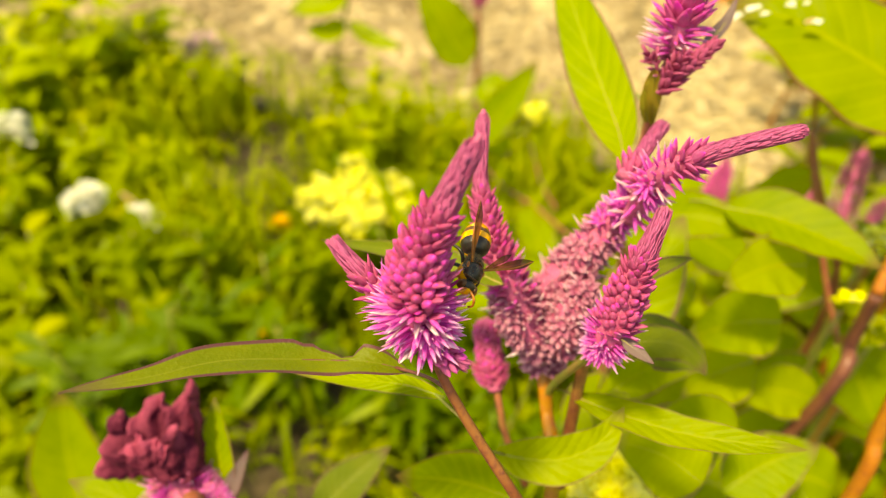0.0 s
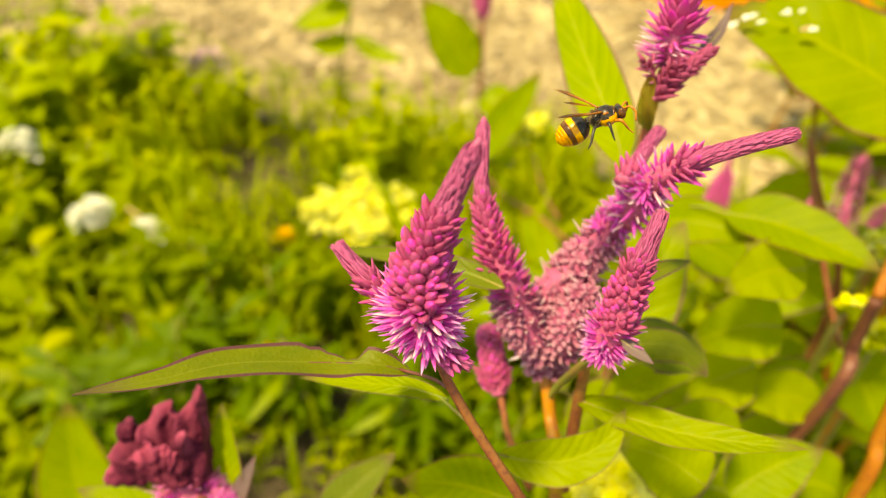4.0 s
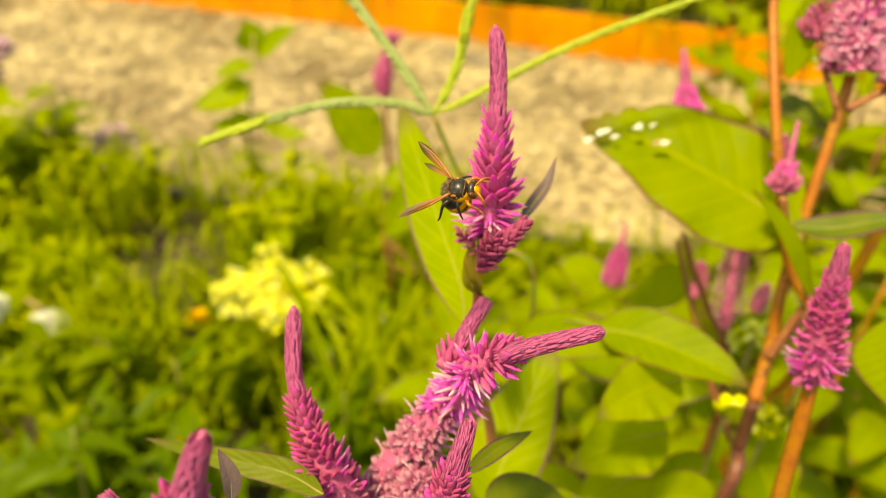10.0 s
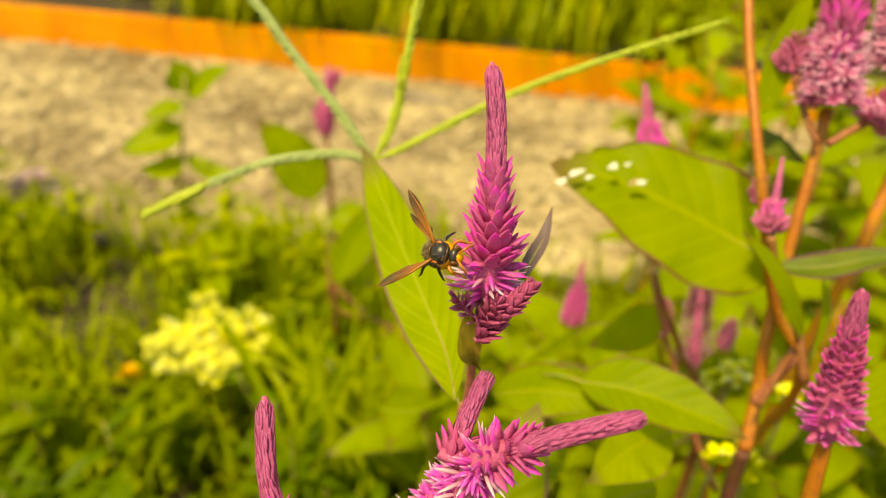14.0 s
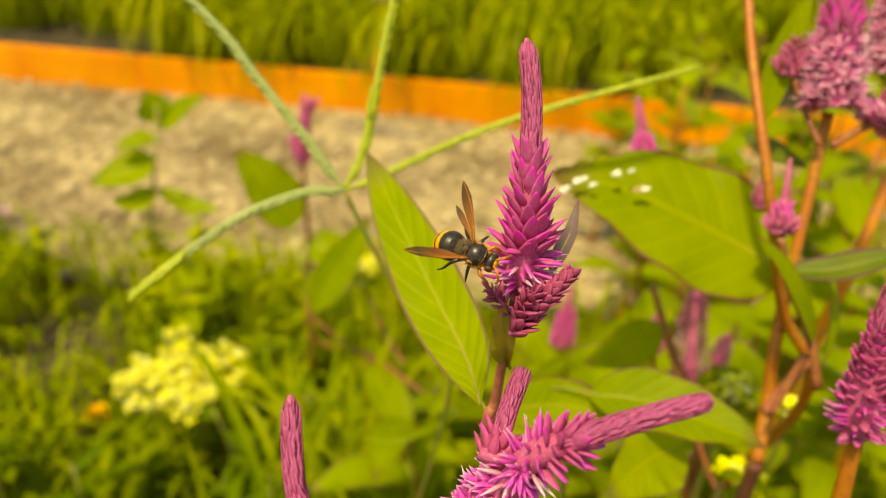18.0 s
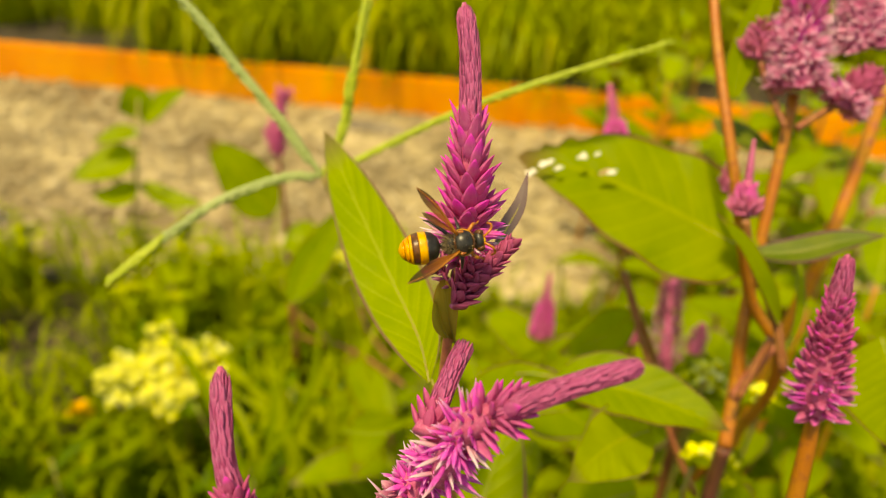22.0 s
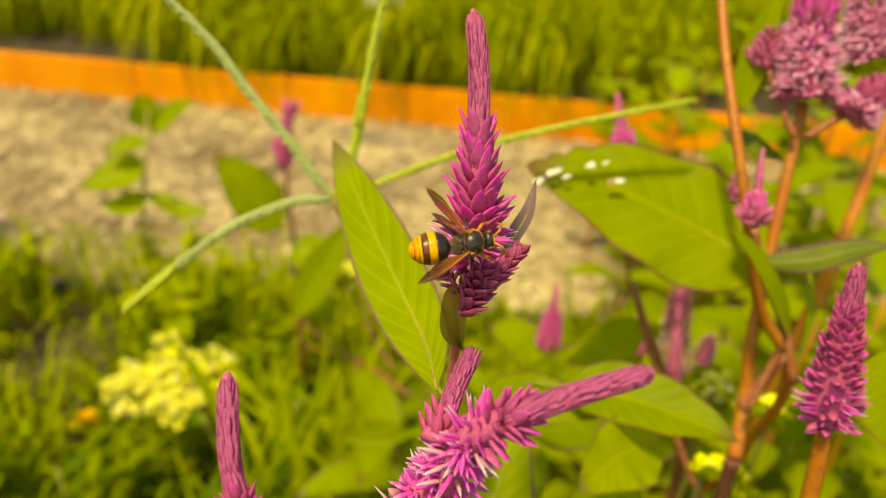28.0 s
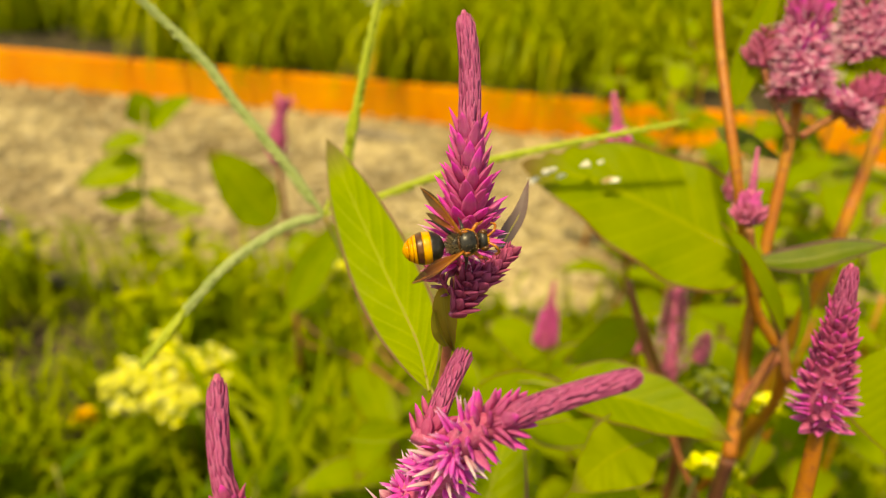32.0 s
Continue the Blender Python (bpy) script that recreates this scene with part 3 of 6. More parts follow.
board = thing("raised_bed_board", BOARD_A.lerp(BOARD_B, 0.5), "long orange painted timber board edging a raised bed", "board")
HB = 0.132
v, f, _ = box_geo(BOARD_A - RUN * 0.75, RUN * 2.5, INTO * 0.035, (0, 0, HB))
bm = bmesh.new()
for q in v:
    bm.verts.new(q)
bm.verts.ensure_lookup_table()
for face in f:
    bm.faces.new([bm.verts[i] for i in face])
bmesh.ops.bevel(bm, geom=list(bm.edges), offset=0.004, segments=2, affect="EDGES")
bm.verts.index_update()
build("plank", ([q.co.copy() for q in bm.verts], [tuple(q.index for q in face.verts) for face in bm.faces], []), BOARD, board, smooth=False)
bm.free()
build("liner", box_geo(BOARD_A - RUN * 0.75 + INTO * 0.037, RUN * 2.5, INTO * 0.03, (0, 0, HB - 0.006)), LINER, board, "black liner behind the board", False)
raised = build("raised_soil", box_geo(BOARD_A - RUN * 0.75 + INTO * 0.07 + Vector((0, 0, -0.02)), RUN * 2.5, INTO * 6, (0, 0, HB)), SOIL, None, smooth=False)
tagged(raised, "dark soil of the raised bed behind the board", "soil", kind="structure")

slab = thing("flat_stone", (0.38, 2.21, 0), "flat grey-brown stone lying on the path below the board", "stone")
stone_geo = [(0.26, 2.29, 0), (0.33, 2.225, 0), (0.42, 2.17, 0), (0.5, 2.13, 0)]
build("stone", tube(stone_geo, [0.012, 0.03, 0.034, 0.03, 0.01], 18, 9, 0.12), STONE, slab, smooth=False)

edging = thing("bed_edging", PATH_N0.lerp(PATH_N1, 0.5), "low dark weathered edging between bed and path", "edging")
for k in range(7):
    a, b = PATH_N0.lerp(PATH_N1, k / 7 + 0.004), PATH_N0.lerp(PATH_N1, (k + 1) / 7 - 0.004)
    build("edging_board", box_geo(a - INTO * 0.02, b - a, INTO * 0.022, (0, 0, 0.022 + 0.006 * (k % 3))), EDGING, edging, smooth=False)

# ---- bed foliage ----
def small_leaf(at, d, up, L, w):
    d, up = Vector(d).normalized(), Vector(up)
    at = Vector(at)
    return blade([at, at + d * L * 0.5 + up * L * 0.06, at + d * L - up * L * 0.08], w, up, 0.25, 0, n=6, m=2, peak=0.42)


def leafy_weed(height, spread, leaves, size, seed, slim=0.42):
    """A bushy weed: several stalks, each with ovate leaves up it."""
    rnd = random.Random(seed)
    out = []
    for k in range(max(3, leaves // 14)):
        w = rnd.uniform(0, 6.28)
        r = spread * rnd.uniform(0.1, 1)
        h = height * rnd.uniform(0.6, 1.05)
        p = [Vector((0.2 * r * math.cos(w), 0.2 * r * math.sin(w), 0)), Vector((0.7 * r * math.cos(w), 0.7 * r * math.sin(w), h * 0.5)), Vector((r * math.cos(w), r * math.sin(w), h))]
        c = spline(p, 12)
        blades = []
        for i in range(16):
            s = rnd.uniform(0.25, 1)
            q, t = curve_at(c, s)
            a = rnd.uniform(0, 6.28)
            d = Vector((math.cos(a), math.sin(a), rnd.uniform(-0.15, 0.4)))
            L = size * rnd.uniform(0.5, 1.3) * (1.15 - 0.45 * s)
            blades.append(small_leaf(q, d, (rnd.uniform(-0.35, 0.35), rnd.uniform(-0.5, 0.1), 1), L, L * slim * rnd.uniform(0.8, 1.2)))
        out.append((tube(p, [0.003, 0.0015], 8, 5), join(*blades)))
    return out


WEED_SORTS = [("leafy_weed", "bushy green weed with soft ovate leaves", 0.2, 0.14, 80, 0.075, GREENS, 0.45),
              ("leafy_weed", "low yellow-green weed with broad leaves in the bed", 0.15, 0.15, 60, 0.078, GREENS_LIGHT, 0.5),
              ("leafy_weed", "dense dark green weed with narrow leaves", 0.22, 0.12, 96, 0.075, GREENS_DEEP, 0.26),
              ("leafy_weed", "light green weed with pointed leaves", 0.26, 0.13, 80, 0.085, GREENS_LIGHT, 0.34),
              ("leafy_weed", "sunlit lime green weed with paired pointed leaves", 0.24, 0.13, 90, 0.08, GREENS_SUNLIT, 0.4)]
WEEDS = []


def weed_at(x, y, sort, k, z=0.0):
    """The first of a sort is built, the others are its copies."""
    name, label, h, sp, n, size, mat, slim = WEED_SORTS[sort]
    made = [w for w in WEEDS if w[0] == sort]
    if not made:
        ob = thing(name, (0, 0, 0), label, "weed", "weeds of the bed")
        for st, bl in leafy_weed(h, sp, n, size, 20 + sort, slim):
            stalk = build("stalk", st, STEM_GREEN, ob)
            tagged(build("foliage", bl, mat, stalk), kind="stuff")
        WEEDS.append((sort, ob))
        ob.matrix_basis = pose(x, y, z, 0, 0, k * 47) @ Matrix.Scale(0.85 + 0.3 * ((k * 37) % 10) / 10, 4)
        return ob
    src = made[0][1]
    ob = copy_thing(src, Matrix.Identity(4))
    ob.matrix_basis = pose(x, y, z, 0, 0, k * 47) @ Matrix.Scale(0.8 + 0.4 * ((k * 37) % 10) / 10, 4)
    return ob


def blade_grass(at, count, height, spread, seed, droop=0.5, width=0.006):
    rnd = random.Random(seed)
    out = []
    for _ in range(count):
        w = rnd.uniform(0, 6.28)
        b = Vector(at) + Vector((rnd.gauss(0, spread * 0.4), rnd.gauss(0, spread * 0.4), 0))
        h = height * rnd.uniform(0.5, 1.1)
        d = Vector((math.cos(w), math.sin(w), 0))
        k = droop * rnd.uniform(0.3, 1.2)
        pts = [b, b + d * h * 0.15 * k + Vector((0, 0, h * 0.55)), b + d * h * 0.5 * k + Vector((0, 0, h * (1 - 0.25 * k))), b + d * h * (0.3 + 0.6 * k) + Vector((0, 0, h * (1.0 - 0.75 * k)))]
        out.append(blade(pts, width * rnd.uniform(0.6, 1.3), (d.x * -0.5, d.y * -0.5, 1), 0.3, n=8, m=2, peak=0.35, foot=0.4))
    return join(*out)


def bare_patch(x, y):
    """A bare patch of dark soil in the bed."""
    return math.hypot(x + 0.4, y - 1.26) < 0.13 or math.hypot(x + 0.38, y - 1.1) < 0.1


rnd = random.Random(11)
k = 0
for row in range(11):
    for col in range(17):
        x = -1.5 + col * 0.165 + rnd.uniform(-0.07, 0.07)
        y = 0.42 + row * 0.125 + rnd.uniform(-0.05, 0.05)
        edge = PATH_N0.y + (x - PATH_N0.x) * (PATH_N1.y - PATH_N0.y) / (PATH_N1.x - PATH_N0.x)
        if y > edge - 0.06 or (0.35 < x < 0.95 and y > edge - 0.3) or (abs(x) < 0.3 and y < 0.5) or bare_patch(x, y) or rnd.random() < 0.05:
            continue
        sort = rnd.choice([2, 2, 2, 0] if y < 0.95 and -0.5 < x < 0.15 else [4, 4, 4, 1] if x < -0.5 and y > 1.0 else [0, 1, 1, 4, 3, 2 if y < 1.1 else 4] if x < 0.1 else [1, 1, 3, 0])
        # Weeds nearest the path take the foliage that has sunlight in its colour.
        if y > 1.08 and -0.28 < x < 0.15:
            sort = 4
        ob = weed_at(x, y, sort, k)
        if y > edge - 0.42 and x > -0.75:
            ob.scale = ob.scale * 0.7
        if -0.46 < x < -0.2 and 0.82 < y < 1.08:
            ob.scale = ob.scale * 0.5
        k += 1
for k, (x, y, s) in enumerate([(-0.98, 1.42, 4), (-1.1, 1.55, 4), (-0.86, 1.3, 4), (-1.22, 1.35, 4), (-0.78, 1.48, 4), (-1.0, 1.62, 4), (-1.28, 1.62, 4), (-1.12, 1.24, 4)]):
    weed_at(x, y, s, k + 60, 0.0).scale = (1.2, 1.2, 1.25)
tufts = []
for k in range(120):
    x = rnd.uniform(-1.1, 1.2)
    edge = PATH_N0.y + (x - PATH_N0.x) * (PATH_N1.y - PATH_N0.y) / (PATH_N1.x - PATH_N0.x)
    y = edge - abs(rnd.gauss(0, 0.3)) - 0.02
    if bare_patch(x, y):
        continue
    tufts.append(blade_grass((x, y, 0), 26, 0.07 if 0.35 < x < 0.95 and y > edge - 0.3 else 0.2, 0.08, 300 + k, 0.5, 0.006))
tagged(build("bed_grass", join(*tufts), GREENS_SUNLIT, None), "sunlit green grass blades along the bed's edge", "grass", kind="stuff")

carpet = []
for k in range(420):
    x, y = rnd.uniform(-1.5, 1.3), rnd.uniform(0.3, 1.7)
    edge = PATH_N0.y + (x - PATH_N0.x) * (PATH_N1.y - PATH_N0.y) / (PATH_N1.x - PATH_N0.x)
    if y < edge - 0.03 and not bare_patch(x, y):
        carpet.append(blade_grass((x, y, -0.01), 22, rnd.uniform(0.07, 0.17), 0.12, 900 + k, 0.7, rnd.choice([0.006, 0.009, 0.014])))
for k in range(760):
    x, y = rnd.uniform(-4.2, 3.2), rnd.uniform(-0.6, 2.6)
    edge = PATH_N0.y + (x - PATH_N0.x) * (PATH_N1.y - PATH_N0.y) / (PATH_N1.x - PATH_N0.x)
    if y < edge - 0.05 and (x < -1.45 or x > 1.25 or (y < 0.25 and abs(x) > 0.5)):
        carpet.append(blade_grass((x, y, -0.01), 22, rnd.uniform(0.1, 0.22), 0.16, 2900 + k, 0.7, rnd.choice([0.009, 0.014, 0.02])))
tagged(build("low_grass", join(*carpet), BLADES, None), "short fresh grass and seedlings covering the soil", "grass", kind="stuff")

back = []
for k in range(230):
    a = rnd.uniform(0.08, 1.0) if k < 150 else rnd.choice([rnd.uniform(-0.7, 0.08), rnd.uniform(1.0, 1.7)])
    q = BOARD_A + RUN * a + INTO * rnd.choice([0.3, 0.36, 0.45, 0.65, 0.95, 1.4]) * rnd.uniform(0.92, 1.2)
    back.append(blade_grass((q.x, q.y, HB - 0.02), 34, 0.42, 0.12, 500 + k, 1.0, 0.013))
for k in range(70):
    a = rnd.choice([rnd.uniform(0.49, 0.62), rnd.uniform(0.66, 0.86)])
    q = BOARD_A + RUN * a + INTO * rnd.uniform(0.1, 0.26)
    back.append(blade_grass((q.x, q.y, HB - 0.02), 20, rnd.uniform(0.26, 0.4), 0.09, 1500 + k, 1.25, 0.011))
tagged(build("border_grass", join(*back), BORDER, None), "tall drooping green grass in the raised bed", "grass", kind="stuff")


# ---- celosia in front: a clustered head with several spikes ----
plant_a = thing("celosia_plant", (0.05, 0.16, 0), "pink celosia with a clustered flower head on reddish stems", "flower", "celosia plants")
build("stem", tube([(-0.0026, 0.1012, 0.7785), (0.0016, 0.0985, 0.7680), (0.0088, 0.0950, 0.7530), (0.0184, 0.0907, 0.7348), (0.0302, 0.0921, 0.7034), (0.0467, 0.0972, 0.6493), (0.05, 0.16, 0.4), (0.05, 0.16, 0)], [0.0009, 0.0011, 0.0012, 0.0013, 0.0016, 0.002, 0.004, 0.006], 56, 12, 0.05), STEM_RED, plant_a, "ribbed reddish side stem")
build("stem", tube([(0.0332, 0.1505, 0.7145), (0.0343, 0.1417, 0.7017), (0.0378, 0.1274, 0.6679), (0.05, 0.16, 0.45), (0.052, 0.16, 0)], [0.0026, 0.0022, 0.0024, 0.004, 0.0065], 40, 12, 0.05), STEM_ORANGE, plant_a)
build("stem", tube([(0.0405, 0.1292, 0.7445), (0.0418, 0.1349, 0.7285), (0.0415, 0.1345, 0.7057), (0.0399, 0.1277, 0.6757)], [0.0013, 0.0017, 0.002, 0.002], 24, 10, 0.05), STEM_RED, plant_a)
build("stem", tube([(0.0415, 0.1242, 0.7540), (0.0389, 0.1276, 0.7428), (0.0358, 0.1393, 0.7185), (0.0341, 0.1442, 0.7045)], [0.0011, 0.0011, 0.0012, 0.0012], 16, 8, 0.05), STEM_GREEN, plant_a)

spike(plant_a, [(-0.0036, 0.1015, 0.7830), (-0.0050, 0.1018, 0.7935), (-0.0044, 0.1022, 0.8062), (0.0006, 0.1035, 0.8190), (0.0064, 0.1030, 0.8335)], 0.007, 360, 0.68,
      [(0.0, [SPIKY, SPIKY, FADED_OPEN, SPIKY], 80), (0.05, FLORET_PINK + [SPIKY, SPIKY, PALE], 74), (0.18, [SPIKY, SPIKY, SPIKY, SPIKY, PALE], 69), (0.34, [TAPER, SPIKY], 54), (0.42, [TAPER, BUD], 46), (0.55, BUD, 38), (0.75, TAPER, 28)], 0.0023, 0.004, 520, 1, 1.0, "tapering rose spike with magenta bracts",
      prof=[(0.0, 0.0030), (0.12, 0.0048), (0.3, 0.0050), (0.5, 0.0038), (0.68, 0.0026), (0.9, 0.0019), (1.0, 0.0013)])
spike(plant_a, [(-0.0105, 0.1130, 0.7790), (-0.0165, 0.1170, 0.7840), (-0.0215, 0.1200, 0.7885), (-0.0255, 0.1228, 0.7928)], 0.004, 40, 0.42,
      [(0.0, SPIKY, 55), (0.35, [SPIKY, TAPER], 42), (0.7, TAPER, 26)], 0.0019, 0.0022, 150, 2, 0.8, prof=[(0.0, 0.003), (0.3, 0.0028), (0.5, 0.0022), (0.9, 0.0015), (1.0, 0.001)])
spike(plant_a, [(-0.0011, 0.0990, 0.7813), (0.0013, 0.0970, 0.7816), (0.0044, 0.0962, 0.7807)], 0.003, 16, 0.6, [(0.0, PLUMP, 25)], 0.0016, 0.002, 50, 3, 0.8)
spike(plant_a, [(0.0257, 0.1462, 0.7411), (0.0172, 0.1481, 0.7581), (0.0128, 0.1530, 0.7705), (0.0104, 0.1619, 0.7829), (0.0113, 0.1734, 0.7961)], 0.006, 170, 0.64,
      [(0.0, FADED, 55), (0.2, [SPIKY, TAPER], 50), (0.4, TAPER, 40), (0.75, TAPER, 28)], 0.0019, 0.0032, 260, 4, 0.92, "slim rose spike with a long pointed tip",
      prof=[(0.0, 0.0040), (0.3, 0.0042), (0.5, 0.0030), (0.66, 0.0021), (0.92, 0.0021), (1.0, 0.0018)])
spike(plant_a, [(0.0500, 0.1580, 0.7832), (0.0535, 0.1630, 0.7856), (0.0590, 0.1710, 0.7876), (0.0638, 0.1778, 0.7883)], 0.003, 22, 0.3,
      [(0.0, TAPER, 40)], 0.0024, 0.0026, 260, 5, 0.85, "short smooth rose side spike", prof=[(0.0, 0.0032), (0.3, 0.0022), (0.6, 0.0022), (0.92, 0.0022), (1.0, 0.0018)])
spike(plant_a, [(0.0537, 0.1584, 0.7696), (0.0565, 0.1539, 0.7869), (0.0642, 0.1476, 0.7979), (0.0734, 0.1433, 0.8051), (0.0835, 0.1393, 0.8112)], 0.0042, 100, 0.48,
      [(0.0, [SPIKY, SPIKY, PALE], 74), (0.3, FLORET_PINK + [SPIKY, SPIKY, PALE], 66), (0.55, [SPIKY, SPIKY, BROAD], 56), (0.72, BROAD, 40), (0.88, BROAD, 22)], 0.00165, 0.0024, 620, 6, 0.88, "rose side spike stretched out sideways",
      prof=[(0.0, 0.0032), (0.3, 0.0030), (0.48, 0.0024), (0.7, 0.0021), (0.94, 0.0018), (1.0, 0.0015)])
spike(plant_a, [(0.0420, 0.1225, 0.7535), (0.0440, 0.1230, 0.7645), (0.0463, 0.1245, 0.7765), (0.0495, 0.1275, 0.7870), (0.0525, 0.1310, 0.7955)], 0.0058, 190, 0.66,
      [(0.0, FLORET_PINK + [SPIKY], 84), (0.12, SPIKY, 66), (0.26, [TAPER, SPIKY], 52), (0.36, BUD, 40), (0.75, TAPER, 30)], 0.0018, 0.0031, 260, 7, 0.84, "leaning rose spike with purple-pink foot",
      prof=[(0.0, 0.0030), (0.15, 0.0042), (0.35, 0.0042), (0.55, 0.0032), (0.7, 0.0024), (0.92, 0.0016), (1.0, 0.001)])
# the broad faded head
spike(plant_a, [(0.0332, 0.1499, 0.7138), (0.0324, 0.1528, 0.7260), (0.0344, 0.1565, 0.7391), (0.0424, 0.1604, 0.7523), (0.0511, 0.1631, 0.7658), (0.0565, 0.1600, 0.7790)], 0.0185, 240, 0.97,
      [(0.0, FLORET, 55), (0.15, COMB, 58), (0.6, FLORET + [SPIKY, PALE], 60), (0.78, FLORET_PINK + [PALE, SPIKY], 60)], 0.0037, 0.0078, 0, 8, 1.0, "broad faded pink-brown comb of old florets", "flower_comb",
      prof=[(0.0, 0.0045), (0.2, 0.0082), (0.5, 0.0070), (0.75, 0.0045), (1.0, 0.003)])
spike(plant_a, [(0.0306, 0.1471, 0.7257), (0.0253, 0.1472, 0.7362), (0.0195, 0.1483, 0.7463), (0.0168, 0.1517, 0.7547)], 0.0142, 120, 0.97, [(0.0, COMB, 58), (0.8, FADED, 50)], 0.0037, 0.0062, 0, 9, 0.92, "faded side lobe of the comb", "flower_comb",
      prof=[(0.0, 0.005), (0.3, 0.0066), (0.7, 0.005), (1.0, 0.003)])
spike(plant_a, [(0.0353, 0.1451, 0.7294), (0.0382, 0.1456, 0.7418), (0.0425, 0.1495, 0.7522)], 0.0118, 90, 0.97, [(0.0, COMB, 58), (0.6, FLORET + [PALE], 58)], 0.0037, 0.0062, 0, 19, 0.92, "faded inner lobe of the comb", "flower_comb",
      prof=[(0.0, 0.005), (0.3, 0.0064), (0.7, 0.005), (1.0, 0.003)])
# small bud
spike(plant_a, [(0.0186, 0.1528, 0.6961), (0.0166, 0.1581, 0.7020), (0.0153, 0.1634, 0.7109), (0.0139, 0.1674, 0.7153)], 0.0055, 110, 0.85, [(0.0, TAPER, 45), (0.4, BUD, 28)], 0.0014, 0.0034, 60, 10, 0.85, "small pale pink bud",
      prof=[(0.0, 0.0028), (0.3, 0.0045), (0.6, 0.0038), (1.0, 0.0014)])
build("stem", tube([(0.0186, 0.1535, 0.6969), (0.0202, 0.1476, 0.6903), (0.0217, 0.1441, 0.6834), (0.0296, 0.1335, 0.6657)], [0.0013, 0.0013, 0.0014], 16, 8), STEM_RED, plant_a)

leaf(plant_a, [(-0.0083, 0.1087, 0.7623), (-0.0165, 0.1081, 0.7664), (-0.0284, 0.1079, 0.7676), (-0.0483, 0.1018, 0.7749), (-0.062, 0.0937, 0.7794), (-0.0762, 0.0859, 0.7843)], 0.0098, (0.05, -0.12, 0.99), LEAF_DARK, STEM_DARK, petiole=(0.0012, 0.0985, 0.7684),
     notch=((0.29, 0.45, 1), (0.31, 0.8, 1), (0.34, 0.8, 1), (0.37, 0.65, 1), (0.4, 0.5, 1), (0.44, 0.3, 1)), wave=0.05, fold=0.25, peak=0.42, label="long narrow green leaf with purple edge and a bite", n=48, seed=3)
leaf(plant_a, [(0.0005, 0.1128, 0.7463), (-0.0107, 0.1177, 0.7453), (-0.0249, 0.1217, 0.7423), (-0.0423, 0.1264, 0.7391)], 0.0058, (0.05, -0.45, 0.9), LEAF_LIGHT, petiole=(0.0184, 0.0925, 0.7348), wave=0.03, fold=0.2, peak=0.4, n=26, seed=13, label="lime green leaf beneath the long one")
leaf(plant_a, [(0.0157, 0.1206, 0.7081), (0.0247, 0.1170, 0.7101), (0.0362, 0.1159, 0.7119), (0.0471, 0.1195, 0.7159), (0.0538, 0.1262, 0.7234)], 0.0145, (-0.1, -0.6, 0.75), LEAF_SUNLIT, petiole=(0.0140, 0.1156, 0.7146), wave=0.07, fold=0.3, peak=0.45, n=30, seed=4, label="bright green wavy leaf")
leaf(plant_a, [(0.0402, 0.1364, 0.7152), (0.0520, 0.1269, 0.7196), (0.0674, 0.1172, 0.7238), (0.0839, 0.1111, 0.7275), (0.0989, 0.1070, 0.7304)], 0.0105, (0.1, -0.35, 0.93), LEAF_SUNLIT, petiole=(0.0374, 0.1437, 0.7084), wave=0.05, fold=0.3, peak=0.4, n=30, seed=5, label="narrow green leaf with purple margin")
leaf(plant_a, [(0.0495, 0.1388, 0.7329), (0.0619, 0.1444, 0.7316), (0.0758, 0.1465, 0.7264), (0.0840, 0.1424, 0.7174)], 0.011, (0.3, -0.5, 0.7), LEAF_SHADED, petiole=(0.0411, 0.1392, 0.7258), curl=1.2, wave=0.05, peak=0.45, seed=6)
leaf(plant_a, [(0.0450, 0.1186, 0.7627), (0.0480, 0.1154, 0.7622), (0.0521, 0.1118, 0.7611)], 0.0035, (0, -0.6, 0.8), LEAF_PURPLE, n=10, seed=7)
leaf(plant_a, [(0.0163, 0.1381, 0.7627), (0.0050, 0.1480, 0.7600), (-0.0142, 0.1560, 0.7590), (-0.0400, 0.1750, 0.7465)], 0.0075, (0.1, -0.6, 0.8), LEAF_SHADED, wave=0.04, peak=0.35, seed=8)
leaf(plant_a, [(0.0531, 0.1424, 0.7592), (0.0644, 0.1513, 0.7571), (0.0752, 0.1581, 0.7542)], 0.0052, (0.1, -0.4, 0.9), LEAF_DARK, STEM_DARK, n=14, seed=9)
leaf(plant_a, [(-0.0022, 0.1272, 0.7797), (-0.0021, 0.1305, 0.7840), (-0.0044, 0.1347, 0.7891)], 0.0045, (0.5, -0.7, 0.3), LEAF_PURPLE, n=12, seed=12)

# ---- celosia behind it: the tall single spike ----
plant_b = thing("celosia_plant", (0.09, 0.24, 0), "single tall pink celosia spike above a green leaf", "flower", "celosia plants")
